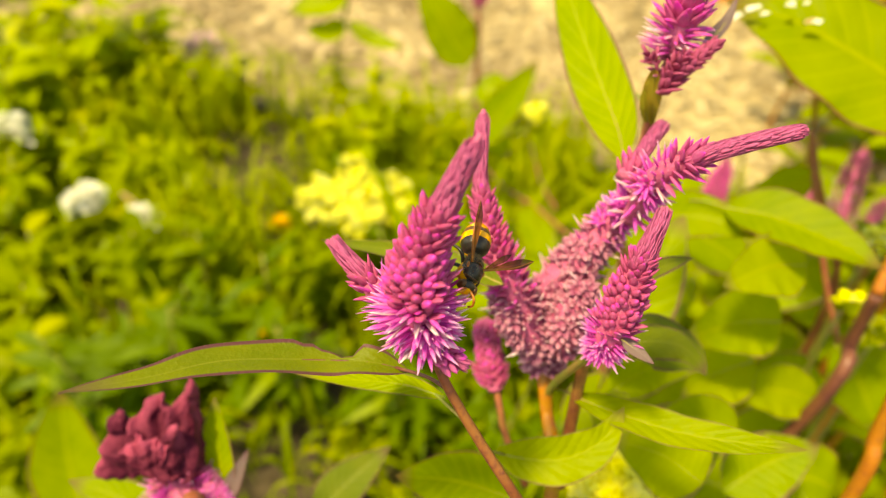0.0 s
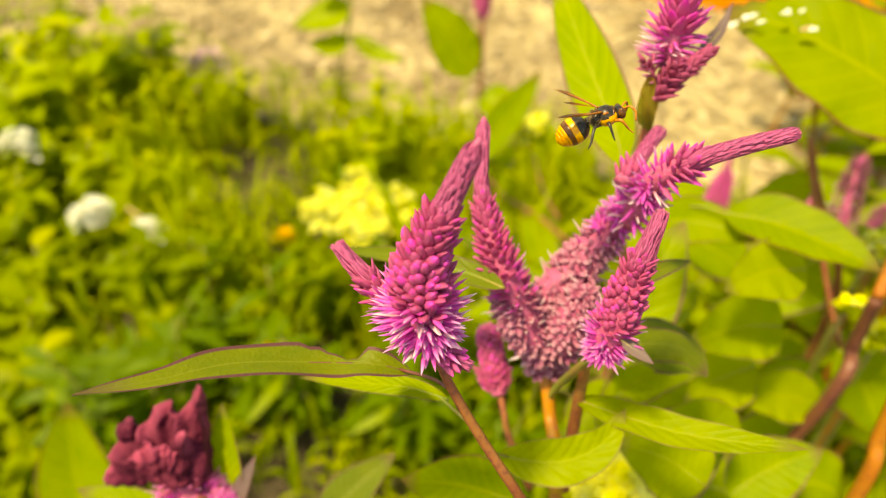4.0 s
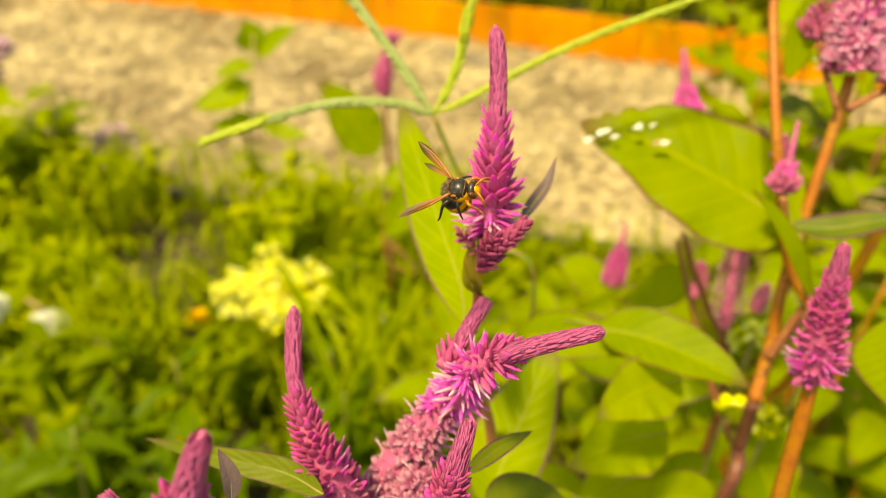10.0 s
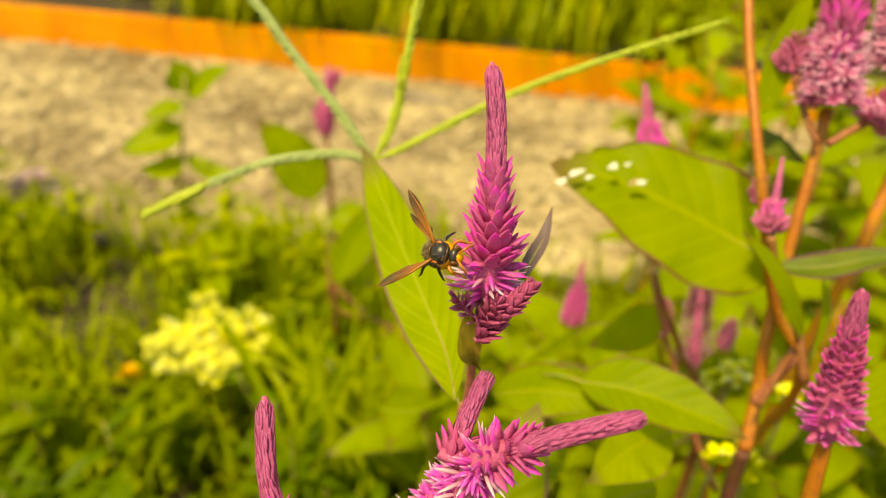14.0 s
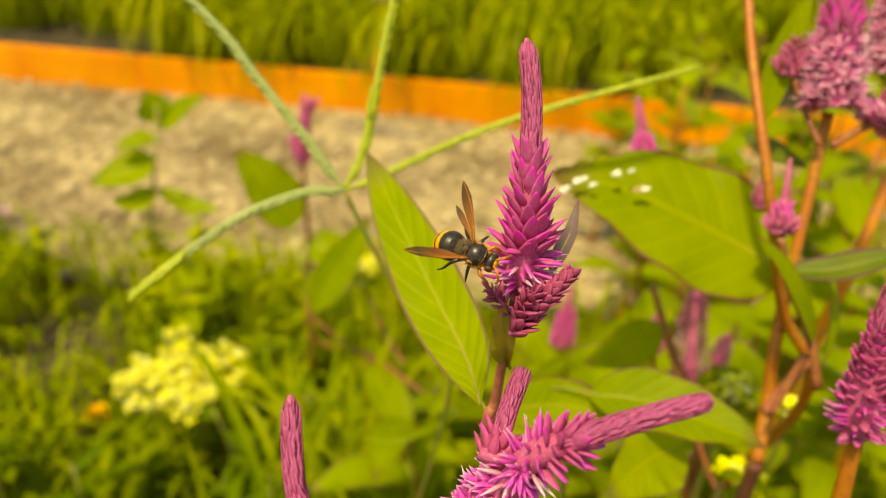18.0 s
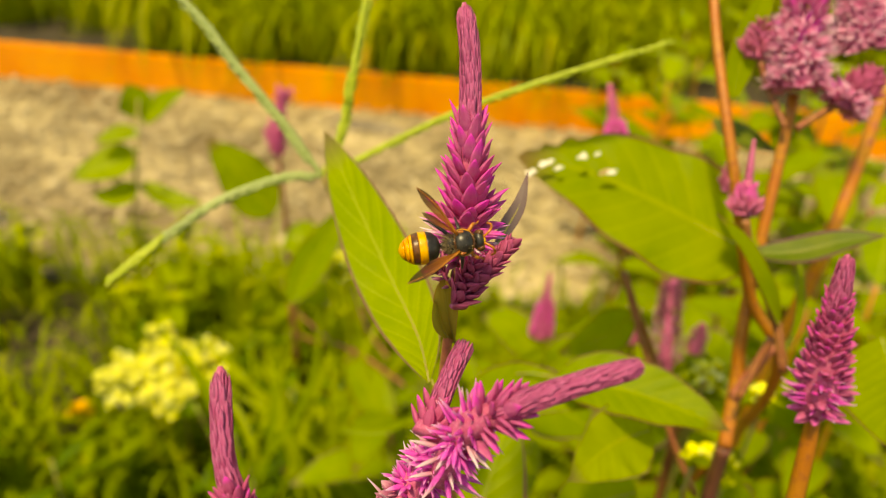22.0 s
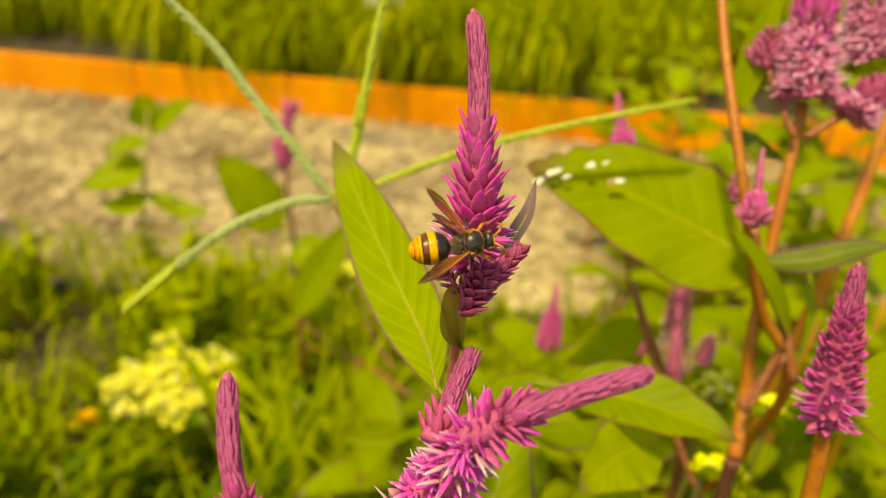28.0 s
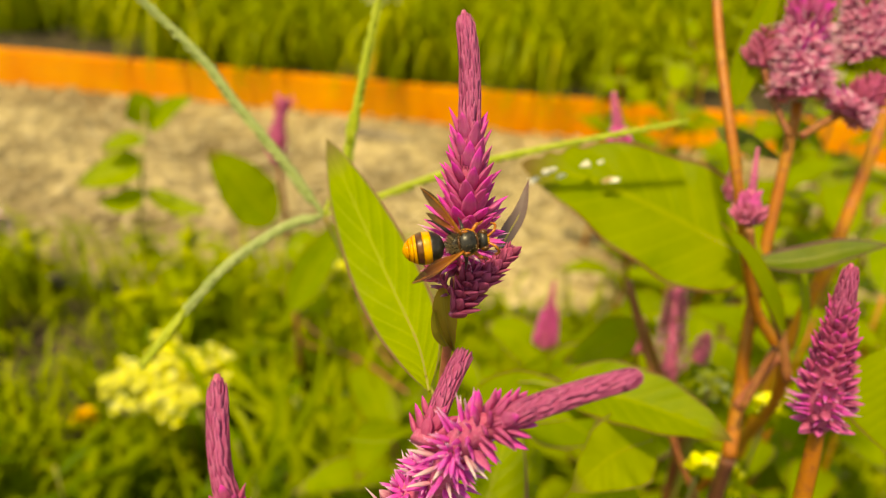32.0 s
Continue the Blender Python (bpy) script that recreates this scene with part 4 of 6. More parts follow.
spike(plant_b, [(0.0650, 0.1892, 0.8035), (0.0659, 0.1901, 0.8092), (0.0670, 0.1910, 0.8167), (0.0679, 0.1952, 0.8313), (0.0688, 0.2006, 0.8460), (0.0684, 0.2055, 0.8573)], 0.0056, 150, 0.62,
      [(0.0, [FADED, SPIKY], 84), (0.06, [SPIKY, SPIKY, PALE, SPIKY], 80), (0.4, [SPIKY, SPIKY, BROAD], 62), (0.52, BROAD, 36), (0.62, BROAD, 28), (0.85, BROAD, 18)], 0.0023, 0.0026, 560, 21, 1.0, "tall rose spike with magenta-tipped bracts",
      prof=[(0.0, 0.0026), (0.15, 0.0036), (0.4, 0.0034), (0.6, 0.0024), (0.8, 0.0021), (0.95, 0.0018), (1.0, 0.0014)])
spike(plant_b, [(0.0618, 0.1827, 0.7958), (0.0657, 0.1820, 0.8021), (0.0702, 0.1816, 0.8073), (0.0749, 0.1819, 0.8118)], 0.0018, 56, 0.92, [(0.0, FEATHER, 26), (0.6, FEATHER, 16)], 0.0008, 0.001, 8, 22, 0.82, "drooping dark rose side tuft")
spike(plant_b, [(0.0626, 0.1850, 0.7998), (0.0596, 0.1850, 0.8042), (0.0570, 0.1864, 0.8071)], 0.0016, 20, 0.92, [(0.0, [FEATHER, FADED], 40)], 0.0006, 0.0009, 6, 23, 0.66)
spike(plant_b, [(0.0629, 0.1833, 0.7991), (0.0646, 0.1816, 0.8048), (0.0662, 0.1809, 0.8083)], 0.0016, 24, 0.92, [(0.0, FEATHER, 28)], 0.0006, 0.0009, 6, 24, 0.7)
build("stem", tube([(0.0650, 0.1892, 0.8035), (0.0634, 0.1868, 0.7952), (0.0628, 0.1882, 0.7839), (0.0629, 0.1915, 0.7661), (0.0627, 0.1946, 0.7442), (0.08, 0.22, 0.6), (0.09, 0.24, 0)], [0.001, 0.0011, 0.0013, 0.0018, 0.006], 36, 12, 0.05), STEM_PINK, plant_b)
leaf(plant_b, [(0.0601, 0.1949, 0.7626), (0.0613, 0.2135, 0.7637), (0.0577, 0.2368, 0.7700), (0.0520, 0.2697, 0.7809), (0.0470, 0.3020, 0.7911)], 0.0215, (-0.35, -0.8, 0.5), LEAF_LIGHT, petiole=(0.0624, 0.1907, 0.7609), wave=0.02, fold=0.18, peak=0.5, n=36, label="large upright light green leaf with purple edge", seed=31)
leaf(plant_b, [(0.0766, 0.1967, 0.8013), (0.0817, 0.2028, 0.8035), (0.0869, 0.2091, 0.8060), (0.0908, 0.2152, 0.8116)], 0.0044, (-0.6, -0.7, 0.3), LEAF_PURPLE, petiole=(0.0656, 0.1885, 0.7969), n=20, seed=32, label="narrow grey-purple leaf")
leaf(plant_b, [(0.0647, 0.1881, 0.7802), (0.0619, 0.1848, 0.7899), (0.0607, 0.1846, 0.7967), (0.0603, 0.1851, 0.8030)], 0.0056, (-0.5, -0.8, 0.2), LEAF_FOOT, n=16, fold=0.55, curl=0.8, wave=0.08, peak=0.6, seed=33)
leaf(plant_b, [(0.0640, 0.1886, 0.7807), (0.0603, 0.1852, 0.7879), (0.0590, 0.1850, 0.7928), (0.0585, 0.1856, 0.7973)], 0.003, (-0.6, -0.7, 0.2), LEAF_FOOT, n=12, fold=0.5, seed=34)

# ---- taller celosia to the side ----
plant_r = thing("celosia_plant", (0.24, 0.32, 0), "branching celosia with orange-red stems, large leaves and pink spikes", "flower", "celosia plants")
build("stem", tube([(0.2058, 0.3234, 0.8458), (0.2015, 0.3009, 0.8164), (0.2004, 0.2707, 0.7744), (0.2152, 0.2603, 0.7225), (0.2405, 0.2562, 0.6699), (0.27, 0.32, 0.5), (0.285, 0.34, 0.25), (0.285, 0.35, 0)], [0.0018, 0.002, 0.0024, 0.003, 0.007], 44, 12, 0.05), STEM_RUST, plant_r)
build("stem", tube([(0.2381, 0.2934, 0.7958), (0.2181, 0.2622, 0.7101), (0.2156, 0.2525, 0.6797), (0.2072, 0.239, 0.6556)], [0.0022, 0.0026, 0.003, 0.0032], 30, 12, 0.05), STEM_RUST, plant_r)
build("stem", tube([(0.2072, 0.239, 0.6556), (0.2112, 0.2425, 0.6163), (0.201, 0.2273, 0.595), (0.191, 0.2473, 0.4), (0.201, 0.2573, 0.0)], [0.0032, 0.0034, 0.0036, 0.004, 0.005], 40, 12, 0.05), STEM_DARK, plant_r, "purple-brown lower stem")
build("stem", tube([(0.3162, 0.3230, 0.7882), (0.3042, 0.3117, 0.7501), (0.2912, 0.3016, 0.7058), (0.298, 0.318, 0.61), (0.306, 0.332, 0.486), (0.31, 0.34, 0.25), (0.31, 0.345, 0)], [0.003, 0.0032, 0.0034, 0.004], 36, 12, 0.05), STEM_ORANGE, plant_r)
build("stem", tube([(0.1988, 0.2562, 0.7624), (0.2046, 0.2535, 0.7454), (0.2142, 0.2431, 0.7238), (0.2185, 0.2336, 0.7013)], [0.0016, 0.0018, 0.002], 20, 10, 0.05), STEM_RED, plant_r)
build("stem", tube([(0.1795, 0.1820, 0.7365), (0.1794, 0.1788, 0.7165), (0.1792, 0.1740, 0.6865), (0.1790, 0.1676, 0.6465), (0.1788, 0.1596, 0.5965), (0.1783, 0.1536, 0.3000), (0.1783, 0.1636, 0.0000)], [0.0022, 0.0027, 0.0029, 0.0031, 0.0033, 0.004, 0.005], 40, 12, 0.05), STEM_RUST, plant_r, "ribbed orange-brown stem")
build("stem", tube([(0.2317, 0.2798, 0.7870), (0.2419, 0.2812, 0.7917), (0.2534, 0.2813, 0.7968)], [0.0016, 0.0016], 14, 8), STEM_RED, plant_r)
build("stem", tube([(0.2246, 0.3024, 0.8078), (0.2268, 0.2956, 0.7981), (0.2303, 0.2840, 0.7853)], [0.0012, 0.0014], 14, 8), STEM_RED, plant_r)
build("stem", tube([(0.2059, 0.2389, 0.6850), (0.2130, 0.2423, 0.7010), (0.2169, 0.2431, 0.7117)], [0.0017, 0.0018], 14, 8), STEM_RED, plant_r)
build("stem", tube([(0.2281, 0.2511, 0.7013), (0.2200, 0.2495, 0.6895), (0.2129, 0.2483, 0.6749)], [0.0022, 0.0024, 0.0026], 12, 10, 0.05), STEM_PINK, plant_r)
build("stem", tube([(0.1876, 0.3110, 0.7008), (0.1929, 0.3020, 0.6796), (0.2003, 0.2892, 0.6531), (0.2089, 0.2741, 0.6237), (0.2194, 0.2596, 0.5960)], [0.0012, 0.0015, 0.0017], 22, 10, 0.05), STEM_RED, plant_r)
# pink heads
spike(plant_r, [(0.2349, 0.2895, 0.7998), (0.2362, 0.2958, 0.8140), (0.2386, 0.3017, 0.8280), (0.2422, 0.3083, 0.8437)], 0.011, 200, 0.9,
      [(0.0, FLORET_SOFT + [PALE, FADED], 70), (0.35, FLORET_SOFT + [SPIKY, PALE], 58), (0.65, BROAD, 24)], 0.002, 0.0065, 0, 41, 1.15, "broad pink flower head on the tall stem", "flower_head")
spike(plant_r, [(0.2733, 0.3005, 0.8107), (0.2720, 0.3065, 0.8233), (0.2709, 0.3135, 0.8377)], 0.011, 150, 0.95, [(0.0, FLORET_SOFT + [PALE], 60), (0.3, FLORET_SOFT + [PALE, FADED], 55)], 0.002, 0.0065, 0, 42, 1.15, "faded pale pink flower head", "flower_head")
spike(plant_r, [(0.2493, 0.2786, 0.7946), (0.2546, 0.2799, 0.8008), (0.2635, 0.2798, 0.8084)], 0.008, 90, 0.85, [(0.0, FLORET_SOFT + [SPIKY], 55), (0.4, FEATHER, 32)], 0.002, 0.004, 40, 43, 1.1)
spike(plant_r, [(0.2219, 0.3038, 0.8087), (0.2248, 0.3067, 0.8147), (0.2287, 0.3097, 0.8229)], 0.006, 60, 0.9, [(0.0, DUSKY, 50)], 0.0018, 0.0034, 20, 44, 1.0)
spike(plant_r, [(0.1986, 0.2578, 0.7628), (0.2003, 0.2608, 0.7684), (0.2023, 0.2646, 0.7771), (0.2047, 0.2700, 0.7886)], 0.006, 70, 0.5, [(0.0, DUSKY, 40), (0.5, PLUMP, 22)], 0.0018, 0.0038, 90, 45, 0.9, "small closed rose bud")
spike(plant_r, [(0.1795, 0.1820, 0.7365), (0.1785, 0.1838, 0.7500), (0.1775, 0.1850, 0.7640), (0.1760, 0.1862, 0.7780), (0.1755, 0.1880, 0.7915)], 0.0098, 190, 0.74,
      [(0.0, DEEP, 80), (0.08, [SPIKY, DEEP, SPIKY], 64), (0.3, [SPIKY, TAPER, DEEP], 46), (0.45, [TAPER, DEEP], 32), (0.75, TAPER, 20)], 0.0022, 0.0042, 200, 46, 0.95, "conical dusky pink spike",
      prof=[(0.0, 0.0034), (0.15, 0.0055), (0.4, 0.005), (0.7, 0.0032), (0.92, 0.0019), (1.0, 0.0012)])
spike(plant_r, [(0.2159, 0.2924, 0.7540), (0.2184, 0.2950, 0.7592), (0.2210, 0.2990, 0.7666)], 0.003, 24, 0.8, [(0.0, DUSKY, 35)], 0.0014, 0.002, 20, 47, 0.8)
spike(plant_r, [(0.2225, 0.3060, 0.8080), (0.2240, 0.3085, 0.8125), (0.2262, 0.3110, 0.8180)], 0.005, 44, 0.92, [(0.0, DARK, 44), (0.5, DARK, 26)], 0.0018, 0.003, 0, 48, 1.0, "dull purple withered bud", prof=[(0.0, 0.002), (0.4, 0.0036), (1.0, 0.0024)])
# leaves
eaten = leaf(plant_r, [(0.2209, 0.2675, 0.7363), (0.2082, 0.2787, 0.7407), (0.1877, 0.2959, 0.7493), (0.1617, 0.3149, 0.7580), (0.1339, 0.3296, 0.7614)], 0.06, (-0.25, -0.45, 0.85), LEAF, petiole=(0.2192, 0.2618, 0.7266), wave=0.025, fold=0.06, peak=0.43, full=0.74, n=48, m=14,
     notch=((0.88, 0.35, 1), (0.94, 0.4, 1), (0.8, 0.16, 1)), label="large broad green leaf eaten along its edge", seed=51)
leaf(plant_r, [(0.1322, 0.2624, 0.6899), (0.1490, 0.2507, 0.6940), (0.1695, 0.2329, 0.6941), (0.1843, 0.2163, 0.6936)], 0.027, (0.1, -0.55, 0.8), LEAF, petiole=(0.1196, 0.2747, 0.6846), wave=0.03, fold=0.3, peak=0.42, n=30, label="green leaf with a fold along its rib", seed=52)
leaf(plant_r, [(0.0998, 0.2822, 0.6685), (0.1165, 0.2716, 0.6783), (0.1311, 0.2633, 0.6812), (0.1470, 0.2522, 0.6802)], 0.024, (-0.1, -0.6, 0.75), LEAF, wave=0.03, fold=0.25, seed=53)
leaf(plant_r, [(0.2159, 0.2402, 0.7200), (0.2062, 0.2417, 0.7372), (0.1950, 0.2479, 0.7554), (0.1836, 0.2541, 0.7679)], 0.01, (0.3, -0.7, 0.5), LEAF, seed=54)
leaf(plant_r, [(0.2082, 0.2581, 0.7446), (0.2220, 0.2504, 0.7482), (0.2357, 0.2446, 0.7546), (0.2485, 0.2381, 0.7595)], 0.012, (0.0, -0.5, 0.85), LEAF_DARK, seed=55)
leaf(plant_r, [(0.2170, 0.3035, 0.7910), (0.2202, 0.3078, 0.8087), (0.2255, 0.3114, 0.8260), (0.2315, 0.3143, 0.8428)], 0.012, (-0.5, -0.8, 0.2), LEAF_SUNLIT, seed=56)
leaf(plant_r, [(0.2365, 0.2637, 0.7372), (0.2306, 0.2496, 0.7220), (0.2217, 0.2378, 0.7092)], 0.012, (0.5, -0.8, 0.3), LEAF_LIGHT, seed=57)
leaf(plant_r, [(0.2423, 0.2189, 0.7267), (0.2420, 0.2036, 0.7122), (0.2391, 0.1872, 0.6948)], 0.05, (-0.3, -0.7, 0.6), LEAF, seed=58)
leaf(plant_r, [(0.2297, 0.3254, 0.7736), (0.2299, 0.3116, 0.7711), (0.2391, 0.2957, 0.7692)], 0.016, (0, -0.5, 0.8), LEAF_SHADED, seed=59)
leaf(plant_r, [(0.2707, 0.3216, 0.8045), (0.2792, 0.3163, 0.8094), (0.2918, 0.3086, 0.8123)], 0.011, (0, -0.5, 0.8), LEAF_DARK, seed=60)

leaf(plant_r, [(0.0706, 0.1943, 0.6607), (0.0788, 0.2053, 0.6756), (0.0929, 0.2255, 0.6867), (0.1077, 0.2463, 0.6985)], 0.033, (-0.5, -0.8, 0.35), LEAF_LIGHT, petiole=(0.0687, 0.1929, 0.6423), n=26, seed=61, label="upright pale green leaf with a grey-purple edge")
leaf(plant_r, [(0.1284, 0.3059, 0.6420), (0.1461, 0.3055, 0.6340), (0.1641, 0.3027, 0.6235), (0.1808, 0.2976, 0.6104)], 0.036, (0.1, -0.6, 0.75), LEAF_LIGHT, seed=62)
leaf(plant_r, [(0.0627, 0.1581, 0.7113), (0.0733, 0.1632, 0.7107), (0.0858, 0.1633, 0.7039), (0.0932, 0.1584, 0.6983)], 0.02, (0.2, -0.5, 0.8), LEAF_SHADED, curl=1.0, seed=63)
leaf(plant_r, [(0.2171, 0.3383, 0.6548), (0.2063, 0.3504, 0.6308), (0.1872, 0.3658, 0.6085)], 0.026, (0, -0.5, 0.85), LEAF, seed=64)
build("stem", tube([(0.2060, 0.3404, 0.6818), (0.2171, 0.3383, 0.6548), (0.2326, 0.3382, 0.6232), (0.2538, 0.3257, 0.5556), (0.25, 0.33, 0.3)], [0.0018, 0.002, 0.0024, 0.003], 24, 8), STEM_RED, plant_r)

for k, (lp, w, mat) in enumerate([([(0.2262, 0.2605, 0.5537), (0.1949, 0.2564, 0.5646), (0.1616, 0.2449, 0.5670)], 0.036, LEAF), ([(0.2498, 0.2979, 0.5505), (0.2656, 0.2814, 0.5317), (0.2779, 0.2601, 0.5076)], 0.055, LEAF), ([(0.2094, 0.2362, 0.5266), (0.1862, 0.2405, 0.5318), (0.1558, 0.2305, 0.5359)], 0.042, LEAF_LIGHT),
                                   ([(0.1405, 0.2100, 0.5733), (0.1110, 0.2043, 0.5823), (0.0802, 0.1913, 0.5830)], 0.04, LEAF_LIGHT), ([(0.1645, 0.2102, 0.5280), (0.1329, 0.2144, 0.5330), (0.1012, 0.2080, 0.5262)], 0.045, LEAF_LIGHT), ([(0.1449, 0.2581, 0.5520), (0.1106, 0.2595, 0.5690), (0.0826, 0.2573, 0.5820)], 0.036, LEAF_LIGHT),
                                   ([(0.2214, 0.2103, 0.5274), (0.2056, 0.2145, 0.5323), (0.1834, 0.2102, 0.5278)], 0.04, LEAF), ([(0.2422, 0.3403, 0.5925), (0.2185, 0.3277, 0.5815), (0.1981, 0.3112, 0.5658)], 0.05, LEAF_LIGHT), ([(0.2991, 0.3888, 0.5787), (0.3169, 0.3778, 0.5692), (0.3395, 0.3698, 0.5665)], 0.04, LEAF_LIGHT)]):
    leaf(plant_r, lp, w, (0.05, -0.55, 0.8), mat, seed=140 + k, wave=0.03)

for k, (lp, w) in enumerate([([(0.0877, 0.1685, 0.5942), (0.1058, 0.1789, 0.6060), (0.1303, 0.1879, 0.6220)], 0.032), ([(0.0736, 0.1971, 0.6329), (0.0933, 0.2031, 0.6438), (0.1140, 0.1999, 0.6497)], 0.021),
                             ([(0.1393, 0.1833, 0.5729), (0.1600, 0.1906, 0.5868), (0.1811, 0.1920, 0.5994)], 0.034), ([(0.0588, 0.1978, 0.6050), (0.0753, 0.2090, 0.6167), (0.0933, 0.2086, 0.6218)], 0.024)]):
    leaf(plant_r, lp, w, (-0.15, -0.6, 0.78), LEAF_LIGHT, seed=170 + k, wave=0.04, n=26)
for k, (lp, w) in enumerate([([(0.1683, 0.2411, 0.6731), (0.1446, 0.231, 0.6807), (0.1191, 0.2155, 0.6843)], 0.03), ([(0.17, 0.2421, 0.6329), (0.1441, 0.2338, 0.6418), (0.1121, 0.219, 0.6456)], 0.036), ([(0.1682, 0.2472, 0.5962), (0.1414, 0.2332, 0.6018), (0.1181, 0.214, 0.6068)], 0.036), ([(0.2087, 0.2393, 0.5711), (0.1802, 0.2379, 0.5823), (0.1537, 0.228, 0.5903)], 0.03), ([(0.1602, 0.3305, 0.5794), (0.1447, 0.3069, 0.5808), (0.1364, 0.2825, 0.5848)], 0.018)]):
    leaf(plant_r, lp, w, (-0.1, -0.65, 0.75), LEAF_SUNLIT, seed=190 + k, wave=0.04, n=26)
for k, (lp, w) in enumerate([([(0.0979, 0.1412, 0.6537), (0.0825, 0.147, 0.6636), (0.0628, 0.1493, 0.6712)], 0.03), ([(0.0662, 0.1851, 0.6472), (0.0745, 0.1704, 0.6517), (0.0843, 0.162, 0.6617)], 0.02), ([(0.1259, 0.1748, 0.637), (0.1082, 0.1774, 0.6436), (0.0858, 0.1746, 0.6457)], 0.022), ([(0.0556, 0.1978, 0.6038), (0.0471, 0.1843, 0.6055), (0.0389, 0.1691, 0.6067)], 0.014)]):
    leaf(plant_r, lp, w, (-0.1, -0.65, 0.75), LEAF_SUNLIT, seed=210 + k, wave=0.04, n=26)
leaf(plant_r, [(0.0263, 0.1289, 0.6642), (0.0052, 0.1325, 0.6705), (-0.0164, 0.1313, 0.6762)], 0.024, (-0.1, -0.65, 0.75), LEAF, seed=220, wave=0.03, n=26)


def ragged(at, r, seed):
    """A thin ragged flake lying on a leaf."""
    rnd = random.Random(seed)
    at, up = Vector(at), Vector((-0.25, -0.45, 0.85)).normalized()
    x = Vector((1, 0, 0.3)).cross(up).normalized()
    y = up.cross(x)
    n = 11
    ring = [x * (math.cos(6.283 * i / n) * r * 0.6 * rnd.uniform(0.5, 1.3)) + y * (math.sin(6.283 * i / n) * r * rnd.uniform(0.5, 1.3)) for i in range(n)]
    verts = [at + q for q in ring] + [at + q * 0.8 + up * 0.0004 for q in ring] + [at + up * 0.0008]
    faces = [(i, (i + 1) % n, n + (i + 1) % n, n + i) for i in range(n)] + [(n + i, n + (i + 1) % n, 2 * n) for i in range(n)]
    return verts, faces, [(0.5, 0.5)] * len(verts)


FLECK = mottled("pale_fleck", (0.8, 0.74, 0.6), (0.88, 0.84, 0.74), 300, 0.7)
for k, (q, r) in enumerate([((0.1341, 0.3144, 0.7606), 0.0024), ((0.1396, 0.3147, 0.7635), 0.002), ((0.1428, 0.3147, 0.7648), 0.0018), ((0.1460, 0.3123, 0.7624), 0.0017), ((0.1564, 0.3113, 0.7673), 0.0021), ((0.1626, 0.3103, 0.7685), 0.0014), ((0.1669, 0.3041, 0.7625), 0.0016)]):
    build("fleck", ragged(q, r * 1.35, 40 + k), FLECK, eaten, "pale ragged fleck on the eaten edge", False)
build("fleck", ragged((0.1637, 0.3051, 0.7623), 0.0028, 60), TWIG, eaten, "brown spot beside a hole")

# ---- finger grass with four seed arms ----
HUB = Vector((0.0481, 0.3289, 0.7574))
finger_grass = thing("finger_grass", HUB, "finger grass with four slender green seed arms", "grass stalk")
build("stem", tube([HUB, (0.0566, 0.3267, 0.7347), (0.0737, 0.3240, 0.6940), (0.0961, 0.3243, 0.6375), (0.06, 0.42, 0.25), (0.04, 0.45, 0.0)], [0.0011, 0.001, 0.0014], 30, 8), STEM_GREEN, finger_grass)


def seed_arm(pts, r, seed, mat=GRASS_ARM, on=None):
    rnd = random.Random(seed)
    c = spline(pts, 60)
    tan = tangents(c)
    geos = [tube(pts, [r * 0.5, r * 0.75, r * 0.7, r * 0.3], 40, 8)]
    sv, sf, su = mesh_geo(SEED)
    for i in range(190):
        s = 0.06 + 0.93 * i / 190
        q, t = curve_at(c, s)
        x, y = side_of(t)
        w = (0.6 if i % 2 else 2.5) + rnd.uniform(-0.5, 0.5)
        rad = -(x * math.cos(w) + y * math.sin(w))
        d = (t * 0.92 + rad * 0.33).normalized()
        out = (rad - d * rad.dot(d)).normalized()
        m = Matrix.Translation(q + rad * r * 0.55) @ Matrix((out, d.cross(out), d)).transposed().to_4x4() @ Matrix.Scale(rnd.uniform(0.75, 1.05) * (1.1 - 0.3 * s), 4)
        geos.append(([m @ p for p in sv], sf, su))
    return build("arm_tip" if on else "seed_arm", join(*geos), mat, on or finger_grass, "yellow tip" if on else "")


arm_left = seed_arm([HUB, (0.0329, 0.3293, 0.7571), (0.0068, 0.3241, 0.7490), (-0.0154, 0.3143, 0.7374)], 0.0022, 1, GRASS_GREY)
seed_arm([(-0.0145, 0.3147, 0.7379), (-0.0250, 0.3103, 0.7305), (-0.0351, 0.3061, 0.7236)], 0.0017, 5, GRASS_ARM, arm_left)
arm_right = seed_arm([HUB, (0.0709, 0.3279, 0.7657), (0.1082, 0.3231, 0.7801), (0.1495, 0.3117, 0.7936), (0.1925, 0.3019, 0.8046)], 0.0015, 2)
seed_arm([HUB, (0.0353, 0.3412, 0.7767), (0.0177, 0.3557, 0.7994), (0.0063, 0.3655, 0.8156), (-0.0167, 0.3809, 0.8392)], 0.0022, 3, GRASS_GREY)
seed_arm([HUB, (0.0582, 0.3368, 0.7742), (0.0649, 0.3450, 0.7955), (0.0747, 0.3572, 0.8266), (0.0840, 0.3678, 0.8529)], 0.0019, 4)

# ---- further celosias ----
def far_celosia(at, pts, r, seed, label, kinds, leaves=(), count=60, tip_from=0.6, size=1.2, stem=STEM_RED, scales=60, prof=None):
    ob = thing("celosia_plant", at, label, "flower", "celosia plants")
    spike(ob, pts, r, count, tip_from, kinds, 0.0022, 0.004, scales, seed, size, prof=prof)
    a, g = Vector(pts[0]), Vector(at)
